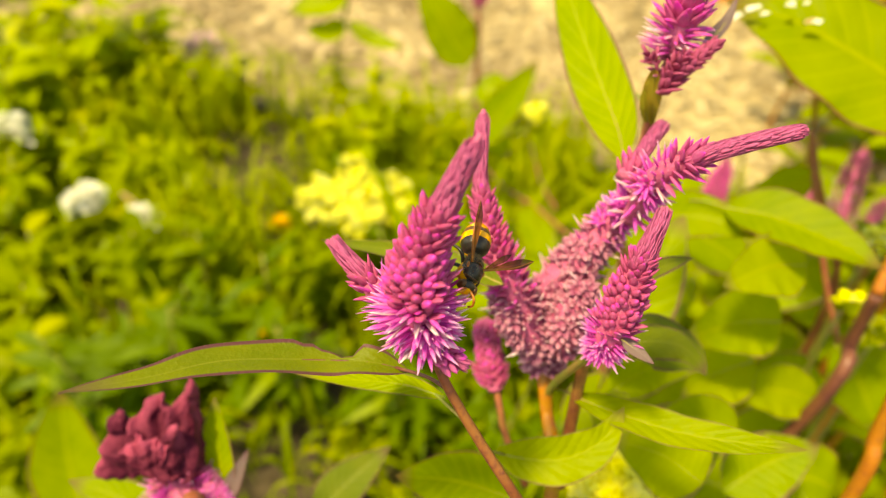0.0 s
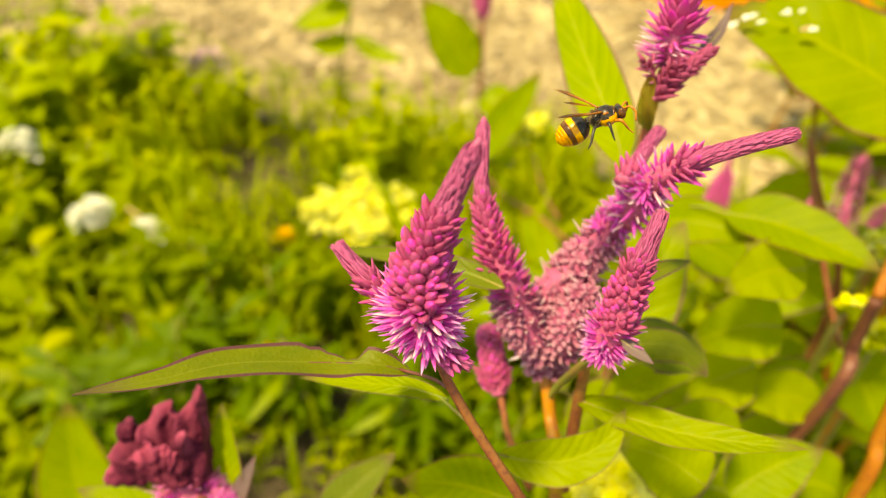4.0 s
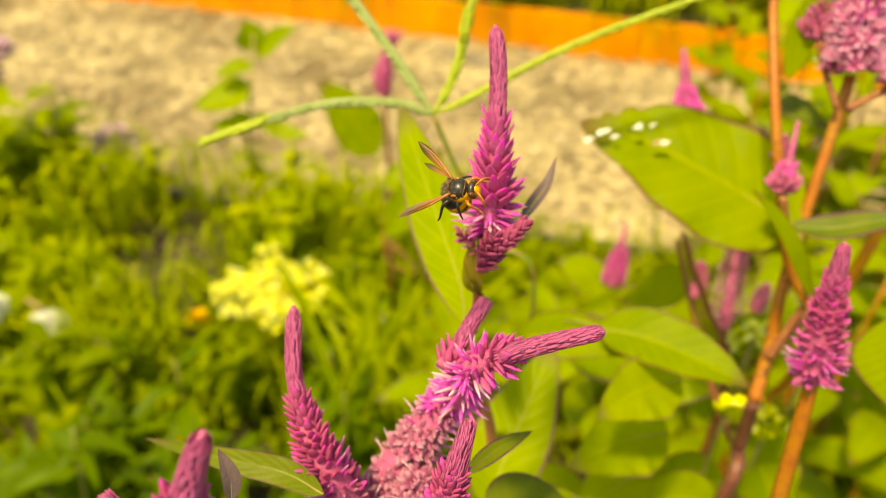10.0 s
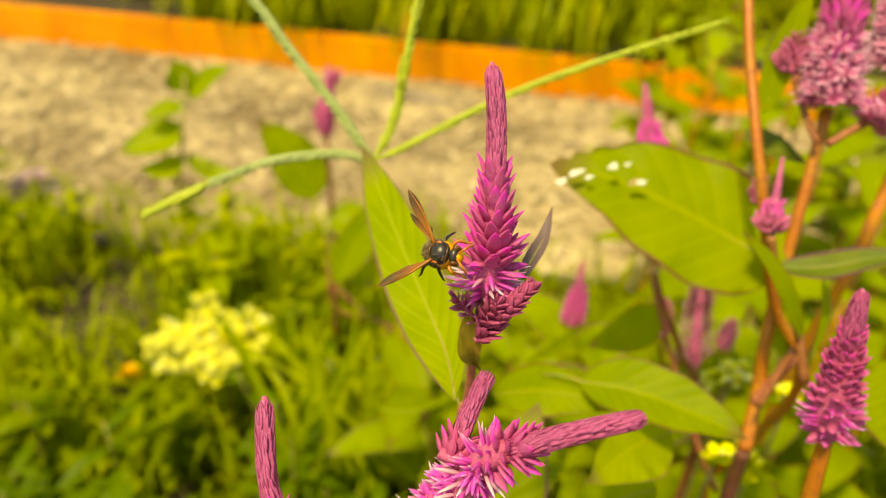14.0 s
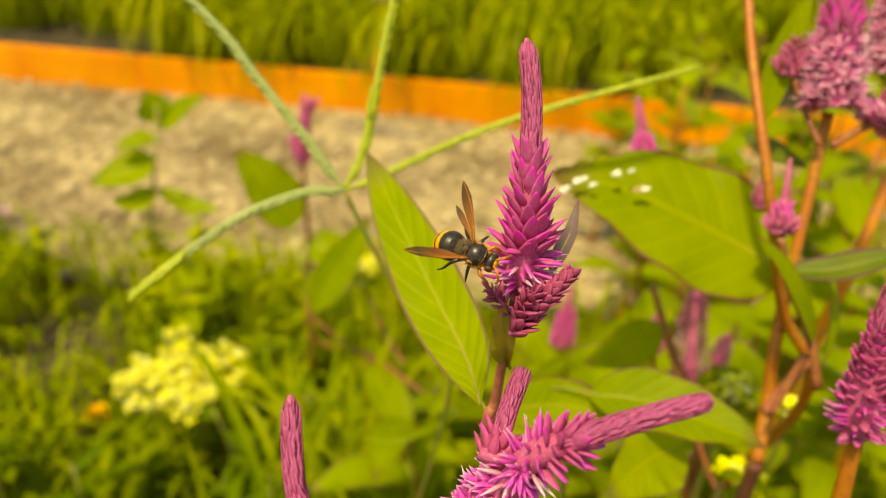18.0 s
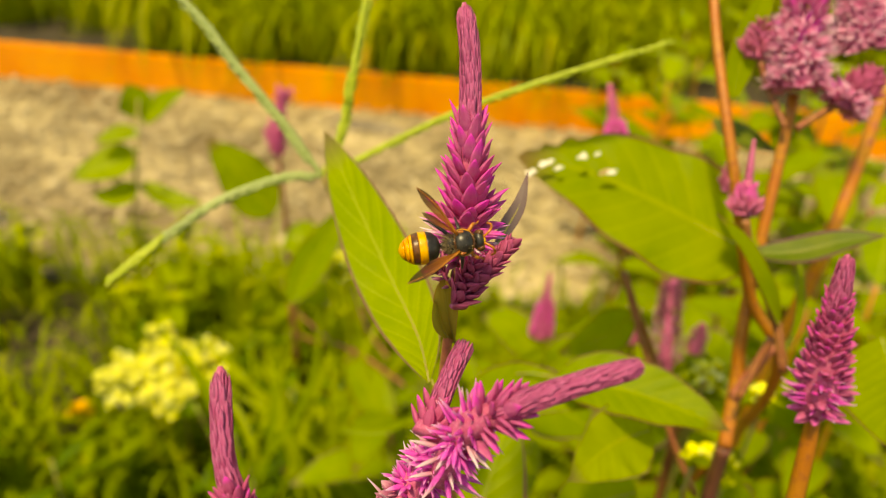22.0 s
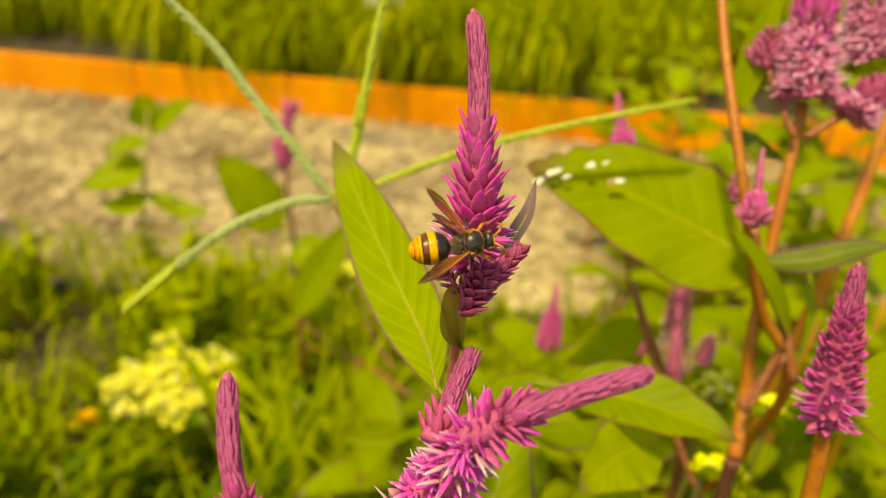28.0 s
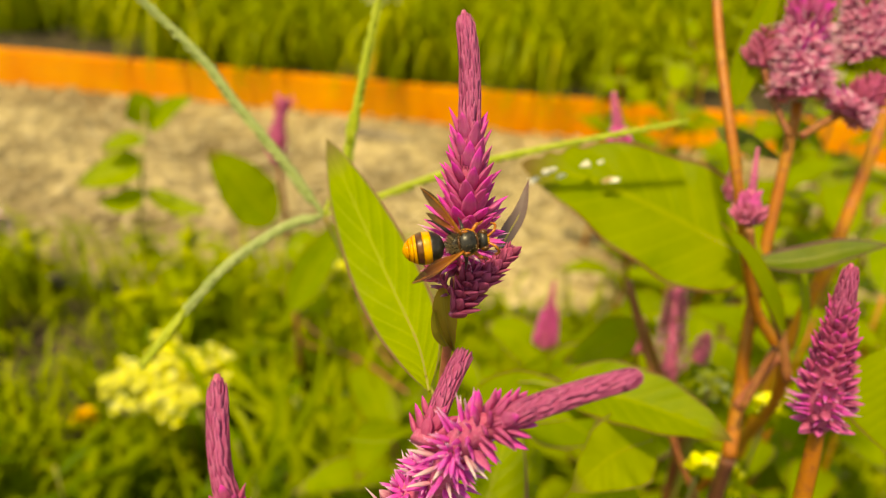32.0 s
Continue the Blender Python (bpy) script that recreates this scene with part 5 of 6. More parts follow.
    build("stem", tube([a, a.lerp(g, 0.4) + Vector((0.004, 0.006, 0)), g], [0.0018 * size / 1.3, 0.0026 * size / 1.3, 0.005], 20, 8), stem, ob)
    for i, (lp, w, mat) in enumerate(leaves):
        leaf(ob, lp, w, (0.1, -0.6, 0.7), mat, seed=seed + i, petiole=a.lerp(g, 0.15 + 0.1 * i), wave=0.03)
    return ob


far_bud = far_celosia((0.0424, 1.0317, 0.0000), [(0.0439, 0.8352, 0.5408), (0.0440, 0.8426, 0.5659), (0.0519, 0.8496, 0.5935), (0.0588, 0.8523, 0.6141)], 0.007, 61, "young celosia bud, dull purple, over green leaves", [(0.0, DEEP, 34), (0.35, DEEP, 16), (0.75, DEEP, 40)],
            [([(0.0332, 0.7773, 0.4989), (0.0139, 0.7807, 0.5206), (-0.0064, 0.7897, 0.5526), (-0.0295, 0.8048, 0.5797)], 0.062, LEAF), ([(0.0348, 0.7087, 0.4204), (0.0609, 0.7240, 0.4546), (0.0842, 0.7350, 0.4837), (0.1083, 0.7489, 0.5161)], 0.042, LEAF), ([(0.0404, 0.7864, 0.4630), (0.0650, 0.7765, 0.4582), (0.0974, 0.7717, 0.4647)], 0.05, LEAF_LIGHT), ([(0.0400, 0.7688, 0.4352), (0.0594, 0.7496, 0.4136), (0.0819, 0.7296, 0.3920)], 0.05, LEAF_LIGHT)], 90, 0.95, 1.9, STEM_PINK, 0, prof=[(0.0, 0.005), (0.25, 0.010), (0.55, 0.005), (0.85, 0.006), (1.0, 0.009)])
far_celosia((0.6843, 1.0531, 0.0000), [(0.2165, 0.3848, 0.7272), (0.2159, 0.3881, 0.7360), (0.2148, 0.3950, 0.7501), (0.2135, 0.4027, 0.7654)], 0.008, 62, "slim smooth pink spike of young celosia", [(0.0, PLUMP, 14)], [], 90, 0.55, 1.45, scales=160)
far_celosia((0.4715, 0.9053, 0.0000), [(0.2341, 0.4885, 0.5157), (0.2363, 0.4928, 0.5329), (0.2385, 0.4970, 0.5500), (0.2420, 0.5032, 0.5707)], 0.008, 63, "small pale pink spike of young celosia", [(0.0, PLUMP, 22)], [([(0.2287, 0.4608, 0.5082), (0.2440, 0.4465, 0.5305), (0.2722, 0.4348, 0.5435)], 0.034, LEAF_LIGHT), ([(0.2256, 0.4830, 0.5034), (0.2098, 0.4999, 0.5230), (0.1879, 0.5107, 0.5304)], 0.035, LEAF_LIGHT)], 60, 0.6, 1.6)
far_celosia((0.6475, 0.7574, -0.0000), [(0.2665, 0.3660, 0.5765), (0.2695, 0.3748, 0.5954), (0.2721, 0.3838, 0.6163), (0.2777, 0.3928, 0.6329)], 0.012, 64, "faded dusky celosia spike gone brown at the top", [(0.0, [FADED, DARK, PALE], 40), (0.6, DARK, 30)],
            [([(0.2629, 0.3503, 0.5790), (0.2752, 0.3414, 0.5894), (0.2886, 0.3245, 0.5879)], 0.03, LEAF)], 130, 0.95, 1.3)
far_celosia((0.6436, 0.7336, 0.0000), [(0.2889, 0.3713, 0.5850), (0.2936, 0.3752, 0.5932), (0.2970, 0.3785, 0.5997)], 0.006, 65, "round pale pink bud beside a faded spike", [(0.0, FADED, 30)], [], 50, 0.95, 1.1)
far_celosia((0.5736, 0.7744, 0.0000), [(0.2589, 0.3992, 0.5775), (0.2613, 0.4050, 0.5876), (0.2641, 0.4107, 0.5978)], 0.006, 66, "small dull pink bud on a red stem", [(0.0, DUSKY, 30)], [], 50, 0.95, 1.1)

crimson = thing("cockscomb_plant", (-0.2823, 0.2477, -0.0000), "dark crimson cockscomb with a magenta foot and green leaves", "flower", "celosia plants")
build("stem", tube([(-0.0941, 0.1311, 0.6540), (-0.1007, 0.1328, 0.6141), (-0.2823, 0.2477, -0.0000)], [0.004, 0.004, 0.007], 16, 10), STEM_RED, crimson)
spike(crimson, [(-0.0930, 0.1269, 0.6494), (-0.0944, 0.1342, 0.6605), (-0.0977, 0.1407, 0.6707)], 0.012, 150, 0.97, [(0.0, FLORET_PINK, 60), (0.35, SPIKY, 62), (0.7, DUSKY, 60)], 0.004, 0.008, 10, 78, 1.1, "magenta foot of the comb", "flower_comb")
spike(crimson, [(-0.0813, 0.1283, 0.6573), (-0.0862, 0.1367, 0.66), (-0.0913, 0.1457, 0.6624), (-0.0941, 0.1521, 0.6638)], 0.006, 120, 0.97, [(0.0, FLORET_PINK, 60), (0.3, [SPIKY, FADED_OPEN], 55)], 0.002, 0.004, 0, 77, 0.7, "magenta fringe of the comb", "flower_comb", prof=[(0.0, 0.006), (0.6, 0.004), (1.0, 0.0015)])


def comb_lobe(pts, r, seed):
    """A velvety knob of the comb with a bumpy surface."""
    v, f, u = tube(pts, [r[0], r[1], r[2]], 22, 18)
    v = [q + Vector((noise.noise(q * 260 + Vector((seed, 0, 0))), noise.noise(q * 260 + Vector((0, seed, 5))), noise.noise(q * 260 + Vector((9, 0, seed))))) * r[1] * 0.4 for q in v]
    build("lobe", (v, f, u), CRIMSON, crimson, "velvety dark crimson lobe")


def comb_fan(foot, crest, back, folds, thick, seed):
    """A folded velvet fan between a foot line and a ragged crest line."""
    nu, nv = 80, 24
    low, top = spline(foot, nu), spline(crest, nu)
    back = Vector(back)
    verts, faces, uvs = [], [], []
    for side in (-1, 1):
        for i in range(nu):
            for j in range(nv):
                u, v = i / (nu - 1), j / (nv - 1)
                q = low[i].lerp(top[i], v)
                fold = folds * 0.75 * math.sin(u * 23 + seed + 2.5 * v) * v + folds * 0.45 * math.sin(u * 57 + seed - 3 * v) * v * v
                rim = (1 - v ** 5) * min(1, 8 * u, 8 * (1 - u)) ** 0.5
                verts.append(q + back * (fold + side * thick * (0.15 + 0.85 * rim)) + Vector((noise.noise(q * 300), noise.noise(q * 300 + Vector((7, 0, 0))), noise.noise(q * 300 + Vector((0, 5, 0))))) * 0.0018 + back * noise.noise(q * 900) * 0.0011)
                uvs.append((v, u))
    half = nu * nv
    for i in range(nu - 1):
        for j in range(nv - 1):
            a = i * nv + j
            faces.append((a, a + 1, a + nv + 1, a + nv))
            faces.append((half + a, half + a + nv, half + a + nv + 1, half + a + 1))
        a = i * nv + nv - 1
        faces.append((a, half + a, half + a + nv, a + nv))
    for j in range(nv - 1):
        faces.append((j, half + j, half + j + 1, j + 1))
        a = (nu - 1) * nv + j
        faces.append((a, a + 1, half + a + 1, half + a))
    build("comb_fan", (verts, faces, uvs), CRIMSON, crimson, "velvety dark crimson folded fan")


comb_fan([(-0.1018, 0.1364, 0.6660), (-0.0970, 0.1348, 0.6672), (-0.0905, 0.1349, 0.6687), (-0.0854, 0.1381, 0.6708)],
         [(-0.1239, 0.1354, 0.6678), (-0.1189, 0.1420, 0.6796), (-0.1135, 0.1479, 0.6891), (-0.1092, 0.1458, 0.6853), (-0.1048, 0.1519, 0.6921), (-0.0988, 0.1525, 0.6927), (-0.0956, 0.1509, 0.6895), (-0.0901, 0.1565, 0.6972), (-0.0874, 0.1547, 0.6937), (-0.0871, 0.1451, 0.6801)], (0.1, 0.72, -0.66), 0.0042, 0.0035, 0.6)
comb_fan([(-0.1004, 0.1338, 0.6720), (-0.0961, 0.1327, 0.6723), (-0.0911, 0.1333, 0.6729)],
         [(-0.1098, 0.1366, 0.6826), (-0.1058, 0.1402, 0.6881), (-0.1000, 0.1392, 0.6870), (-0.0949, 0.1374, 0.6849), (-0.0930, 0.1417, 0.6913), (-0.0907, 0.1415, 0.6896)], (0.1, 0.72, -0.66), 0.0026, 0.0026, 2.1)
comb_lobe([(-0.1148, 0.1447, 0.6841), (-0.1135, 0.1456, 0.6881), (-0.1122, 0.1470, 0.6911)], (0.003, 0.0035, 0.0014), 3.1)
comb_lobe([(-0.0961, 0.1386, 0.6848), (-0.0930, 0.1391, 0.6898), (-0.0903, 0.1401, 0.6924)], (0.002, 0.0024, 0.001), 6.2)
leaf(crimson, [(-0.0809, 0.1354, 0.6543), (-0.0821, 0.1449, 0.6694), (-0.0831, 0.1573, 0.6861)], 0.015, (-0.3, -0.8, 0.4), LEAF_LIGHT, seed=79)
leaf(crimson, [(-0.0827, 0.1311, 0.6540), (-0.0769, 0.1356, 0.6620), (-0.0702, 0.1434, 0.6737)], 0.007, (-0.3, -0.8, 0.3), LEAF_PURPLE, seed=80)
leaf(crimson, [(-0.1148, 0.1405, 0.6078), (-0.1314, 0.1517, 0.6201), (-0.1575, 0.1580, 0.6271)], 0.018, (0.1, -0.4, 0.9), LEAF_LIGHT, seed=81)
leaf(crimson, [(-0.0531, 0.1469, 0.6148), (-0.0427, 0.1616, 0.6162), (-0.0238, 0.1787, 0.6202)], 0.02, (-0.2, -0.5, 0.85), LEAF_SHADED, seed=82)
leaf(crimson, [(-0.3008, 0.2938, 0.3296), (-0.3151, 0.3287, 0.3684), (-0.3168, 0.3607, 0.4189)], 0.06, (0.3, -0.8, 0.5), LEAF, seed=83)

# ---- flowers and plants along the path ----
def blossom_clump(name, at, label, mat, heads, spread, height, seed, petal=0.012, foliage=GREENS_LIGHT):
    """A low clump: stalks, leaves, and heads of many small petals."""
    rnd = random.Random(seed)
    ob = thing(name, at, label, "flower", "garden flowers")
    at = Vector(at)
    greens = []
    if at.z > 0.05:
        build("stem", tube([(at.x, at.y + 0.02, 0), (at.x + 0.004, at.y + 0.012, at.z * 0.6), at], [0.003, 0.002, max(0.0012, petal * 0.15)], 14, 7), STEM_GREEN, ob)
    for h in range(heads):
        w = rnd.uniform(0, 6.28)
        top = at + Vector((math.cos(w) * spread * rnd.uniform(0, 1), math.sin(w) * spread * rnd.uniform(0, 1), height * rnd.uniform(0.55, 1.15)))
        build("stalk", tube([at - Vector((0, 0, min(0.06, petal * 2))), at.lerp(top, 0.5), top], [min(0.002, petal * 0.2), min(0.0014, petal * 0.14)], 8, 5), STEM_GREEN, ob)
        petals = []
        for k in range(26):
            d = Vector((rnd.gauss(0, 1), rnd.gauss(0, 1), rnd.gauss(0.5, 0.7))).normalized()
            petals.append(blade([top + d * petal * 0.4, top + d * petal, top + d * petal * 1.6 + Vector((0, 0, -0.001))], petal * 0.9, (d.x * 0.3, d.y * 0.3, 1), n=4, m=2, peak=0.55))
        # In a big clump every fourth head carries the sun's glare in its colour.
        build("blossom", join(*petals), YELLOW_SUNLIT if heads > 100 and h % 4 == 0 else mat, ob)
        for k in range(5):
            a = rnd.uniform(0, 6.28)
            greens.append(small_leaf(at.lerp(top, rnd.uniform(0.0, 0.7)), (math.cos(a), math.sin(a), 0.3), (0, 0, 1), min(0.05, petal * 3.2), min(0.024, petal * 1.4)))
    tagged(build("foliage", join(*greens), foliage, ob), kind="stuff")
    return ob


blossom_clump("yellow_flower", (-0.1298, 0.8689, 0.1613), "sunlit clump of pale yellow blossoms", YELLOW, 210, 0.092, 0.075, 1, 0.0054)
blossom_clump("yellow_flower", (0.0683, 0.1482, 0.6162), "small bright pale yellow blossoms low under the celosia", YELLOW_SUNLIT, 20, 0.014, 0.016, 2, 0.0066)
blossom_clump("yellow_flower", (0.2030, 0.2498, 0.6350), "scattered yellow blossoms behind the leaves", YELLOW, 5, 0.006, 0.007, 3, 0.0021)
blossom_clump("yellow_flower", (0.3730, 0.4004, 0.4139), "yellow blossoms in the shade of celosia stems", YELLOW, 6, 0.012, 0.007, 4, 0.0026)
blossom_clump("yellow_flower", (0.1134, 0.8095, 0.3793), "yellow-green blossom at the path's edge", YELLOW, 5, 0.02, 0.03, 5, 0.009)
blossom_clump("yellow_flower", (0.2616, 0.3267, 0.5986), "yellow blossoms among red stems", YELLOW, 4, 0.012, 0.012, 6, 0.005)
blossom_clump("yellow_flower", (0.2499, 0.3097, 0.6243), "tiny yellow blossoms among the celosia leaves", YELLOW, 2, 0.01, 0.01, 1247, 0.005)
blossom_clump("yellow_flower", (0.2777, 0.2932, 0.6109), "tiny yellow blossoms among the celosia leaves", YELLOW, 2, 0.01, 0.01, 1344, 0.0045)
blossom_clump("yellow_flower", (0.2543, 0.2781, 0.5771), "tiny yellow blossoms among the celosia leaves", YELLOW, 3, 0.01, 0.01, 1282, 0.005)
blossom_clump("white_flower", (-0.7890, 1.1218, 0.1284), "white blossom cluster above green leaves", WHITE, 8, 0.05, 0.07, 7, 0.013)
blossom_clump("white_flower", (-0.5924, 0.9363, 0.1166), "white blossom cluster above green leaves", WHITE, 8, 0.034, 0.055, 8, 0.013)
blossom_clump("white_flower", (-0.5036, 0.9215, 0.1002), "small white blossom among green leaves", WHITE, 5, 0.02, 0.045, 9, 0.012)
blossom_clump("mauve_flower", (-0.5702, 1.6052, 0.0674), "pale mauve blossom leaning over the path", MAUVE, 5, 0.05, 0.04, 10, 0.026)
blossom_clump("mauve_flower", (-0.9413, 1.9136, 0.1652), "pale mauve blossom leaning over the path", MAUVE, 5, 0.05, 0.04, 11, 0.026)
blossom_clump("orange_flower", (-0.2662, 0.7232, 0.0592), "single small orange blossom in green foliage", ORANGE, 1, 0.0, 0.02, 12, 0.015)
blossom_clump("orange_flower", (-0.2920, 0.9840, 0.0500), "small orange-yellow blossom in green foliage", ORANGE, 1, 0.0, 0.02, 13, 0.014)

twig = thing("dry_stalk", (-0.4933, 0.9627, 0.1011), "dry brown stalk lying across the foliage", "stalk")
build("stalk", tube([(-0.5850, 1.0342, 0.1058), (-0.4933, 0.9613, 0.0996), (-0.4119, 0.8949, 0.1006)], [0.004, 0.004, 0.003], 12, 8), TWIG, twig)

sprig = thing("tall_weed", (-0.2866, 1.6365, 0.0000), "tall weed with paired green leaves over the path", "weed", "weeds of the bed")
build("stem", tube([(-0.2866, 1.6365, 0.0000), (-0.1494, 1.0304, 0.4344), (-0.1267, 1.0591, 0.5463)], [0.004, 0.003, 0.002], 16, 8), STEM_GREEN, sprig)
for lp, w in [([(-0.1312, 1.0555, 0.5196), (-0.1324, 1.0585, 0.5429), (-0.1394, 1.0627, 0.5656)], 0.034), ([(-0.1275, 1.0503, 0.5131), (-0.0956, 1.0469, 0.5407), (-0.0594, 1.0379, 0.5615)], 0.026), ([(-0.1347, 1.0459, 0.5031), (-0.1596, 1.0406, 0.5030), (-0.1922, 1.0324, 0.4951)], 0.022),
              ([(-0.1408, 1.0423, 0.4757), (-0.1773, 1.0317, 0.4624), (-0.2304, 1.0164, 0.4534)], 0.042), ([(-0.1471, 1.0298, 0.4344), (-0.1725, 1.0165, 0.4216), (-0.2077, 1.0186, 0.4286)], 0.028), ([(-0.1440, 1.0290, 0.4345), (-0.1022, 1.0054, 0.4156), (-0.0571, 0.9894, 0.4103)], 0.022)]:
    leaf(sprig, lp, w * 1.4, (0, -0.5, 0.8), LEAF_LIGHT, n=12)

stake = thing("plant_stake", (0.3923, 2.4536, 0.0426), "orange plant stake with a white label in the raised bed", "stake")
build("post", tube([(0.3923, 2.4536, 0.0426), (0.4351, 2.5429, 0.2040), (0.4735, 2.6112, 0.3298)], [0.02, 0.02], 6, 8), STAKE, stake)
build("label", box_geo((0.4095, 2.5955, 0.3349), (0.13, -0.01, 0), (0, 0.008, 0), (0, 0.01, 0.06)), LABEL, stake, "blank white label", False)

tuft = thing("grass_tuft", (-0.0427, 0.6201, 0.3153), "few long green grass blades in front of yellow blossoms", "grass")
for pts, w in [([(-0.0274, 0.5759, 0.3099), (-0.0519, 0.6254, 0.3768), (-0.0718, 0.6552, 0.4148), (-0.0950, 0.6854, 0.4329)], 0.011), ([(-0.0191, 0.5883, 0.2757), (0.0069, 0.6341, 0.3396), (0.0175, 0.6864, 0.3881)], 0.009), ([(-0.0356, 0.5856, 0.2835), (0.0451, 0.6526, 0.3470), (0.0747, 0.7389, 0.4187)], 0.009), ([(0.1820, 0.4517, 0.5143), (0.2217, 0.4699, 0.5153), (0.2664, 0.4899, 0.5200), (0.3165, 0.5122, 0.5292)], 0.012), ([(0.0628, 0.4912, 0.4454), (0.0997, 0.4826, 0.4481), (0.1430, 0.4812, 0.4647)], 0.009)]:
    build("grass_blade", blade(pts, w, (0.3, -0.7, 0.6), 0.3, n=16, m=4, foot=0.3), BLADES, tuft)
tall_tuft = thing("grass_tuft", (0.0450, 0.6273, 0.2546), "upright tuft of bright green grass blades in the bed", "grass")
rnd = random.Random(64)
TUFT_FOOT, TUFT_TOP = Vector((0.0608, 0.6300, 0.1893)), Vector((0.0728, 0.7490, 0.3814))
for k in range(22):
    foot = TUFT_FOOT + Vector((rnd.gauss(0, 0.05), rnd.gauss(0.02, 0.05), 0))
    tip = TUFT_TOP + Vector((rnd.gauss(0, 0.09), rnd.gauss(0, 0.05), rnd.uniform(-0.12, 0.0)))
    mid = foot.lerp(tip, 0.6) + Vector((rnd.gauss(0, 0.01), 0, 0.02))
    build("grass_blade", blade([foot, mid, tip], rnd.uniform(0.006, 0.011), (0.3 * rnd.uniform(-1, 1), -0.7, 0.6), 0.3, n=14, m=4, foot=0.3), BORDER, tall_tuft)
stone = thing("edging_stone", (-0.7236, 1.5828, -0.0023), "dark weathered log edging the path", "edging")
build("log", tube([(-0.8837, 1.6715, -0.0084), (-0.7317, 1.6072, -0.0051), (-0.5766, 1.5260, -0.0056)], [0.02, 0.026, 0.018], 16, 10, 0.06), EDGING, stone)

creeper = thing("creeping_weed", (0.1031, 0.7096, 0.3279), "creeping weed with dark red runners in the bed", "weed", "weeds of the bed")
for k, pts in enumerate([[(0.0477, 0.8395, 0.3165), (0.0836, 0.7695, 0.3179), (0.1180, 0.7173, 0.3274), (0.1505, 0.6441, 0.3414)], [(0.0413, 0.7911, 0.4287), (0.0383, 0.7674, 0.3712), (0.0459, 0.7669, 0.3356), (0.0828, 0.7659, 0.3119)], [(0.1236, 0.8362, 0.3442), (0.1299, 0.7653, 0.3314), (0.1443, 0.7105, 0.3282)]]):
    build("runner", tube(pts, [0.002, 0.0028, 0.002], 20, 8), STEM_RED, creeper)

# leafy growth under and behind the celosias
rnd = random.Random(91)
TOPS = []
for i in range(34):
    x, y = rnd.uniform(0.05, 0.75), rnd.uniform(0.56, 1.0)
    room = 0.88 - 0.9 * math.hypot(x, y - 0.06)
    if room > 0.1:
        TOPS.append((x + rnd.uniform(-0.04, 0.04), y + rnd.uniform(-0.04, 0.04), room * rnd.uniform(0.72, 0.98)))
TOPS += [(0.8453, 1.2249, 0.5033), (0.7943, 1.3656, 0.4152), (0.7910, 0.8966, 0.5380), (0.7168, 0.6929, 0.5685), (0.5791, 0.6567, 0.5473), (0.5626, 0.5412, 0.5502), (0.6606, 0.8338, 0.4785), (0.6547, 0.9152, 0.4126), (0.9606, 0.9351, 0.5766), (0.7043, 0.7170, 0.5054),
         (0.4261, 0.6049, 0.4952), (0.5119, 0.4398, 0.5602), (1.1154, 1.4447, 0.4877), (1.2076, 1.3166, 0.5180), (0.6718, 1.0292, 0.4077), (0.4547, 0.4443, 0.5424), (0.4115, 0.4969, 0.5105),
         (0.8645, 1.5774, 0.3957), (0.7844, 1.1944, 0.4290), (0.7697, 1.0347, 0.4589), (0.7981, 0.9688, 0.4634), (0.7529, 1.3867, 0.3348), (0.8103, 0.8166, 0.5165), (0.6798, 0.6135, 0.5235), (1.0409, 1.5682, 0.4579),
         (0.7211, 0.9080, 0.5369), (0.7614, 0.8639, 0.5165), (0.7990, 0.8421, 0.5476), (0.8379, 0.7932, 0.5307), (0.6627, 0.9189, 0.4614), (0.6300, 0.9800, 0.5500)]
for i, top in enumerate(TOPS):
    top = Vector(top)
    at = Vector((top.x + rnd.uniform(-0.03, 0.03), top.y + rnd.uniform(0.0, 0.05), 0))
    ob = thing("celosia_plant", at, "leafy celosia without flowers, red stem and green leaves", "flower", "celosia plants")
    build("stem", tube([at, at.lerp(top, 0.5) + Vector((0.01, 0, 0)), top], [0.0045, 0.003, 0.0018], 14, 8), rnd.choice([STEM_RED, STEM_ORANGE]), ob)
    for k in range(8):
        q = at.lerp(top, 0.35 + 0.65 * k / 7)
        a = k * 2.4 + i
        d = Vector((math.cos(a), math.sin(a), 0.45))
        L = rnd.uniform(0.08, 0.15) * (1.1 - 0.05 * k)
        build("leaf", blade([q, q + d * L * 0.5, q + d * L - Vector((0, 0, L * 0.25))], L * 0.42, (-d.x * 0.4, -d.y * 0.4, 1), 0.2, 0.03, n=12, m=4, seed=k), rnd.choice([LEAF, LEAF_LIGHT, LEAF]), ob)


# ---- wasp ----
def ellipsoid(c, rx, ry, rz, n=18, m=14, taper=0.0):
    verts, faces, uvs = [], [], []
    for i in range(n + 1):
        a = math.pi * i / n
        for j in range(m):
            b = 2 * math.pi * j / m
            k = 1 + taper * math.cos(a)
            verts.append(Vector((c[0] + rx * math.cos(a), c[1] + ry * k * math.sin(a) * math.cos(b), c[2] + rz * k * math.sin(a) * math.sin(b))))
            uvs.append((i / n, j / m))
    for i in range(n):
        for j in range(m):
            d = (j + 1) % m
            faces.append((i * m + j, i * m + d, (i + 1) * m + d, (i + 1) * m + j))
    return verts, faces, uvs


def shell(name, col, rough, second=None, lo=0.5, hi=0.6, scale=900):
    m, n, l, p = shader(name)
    f = noise_at(n, l, scale, 4.0)
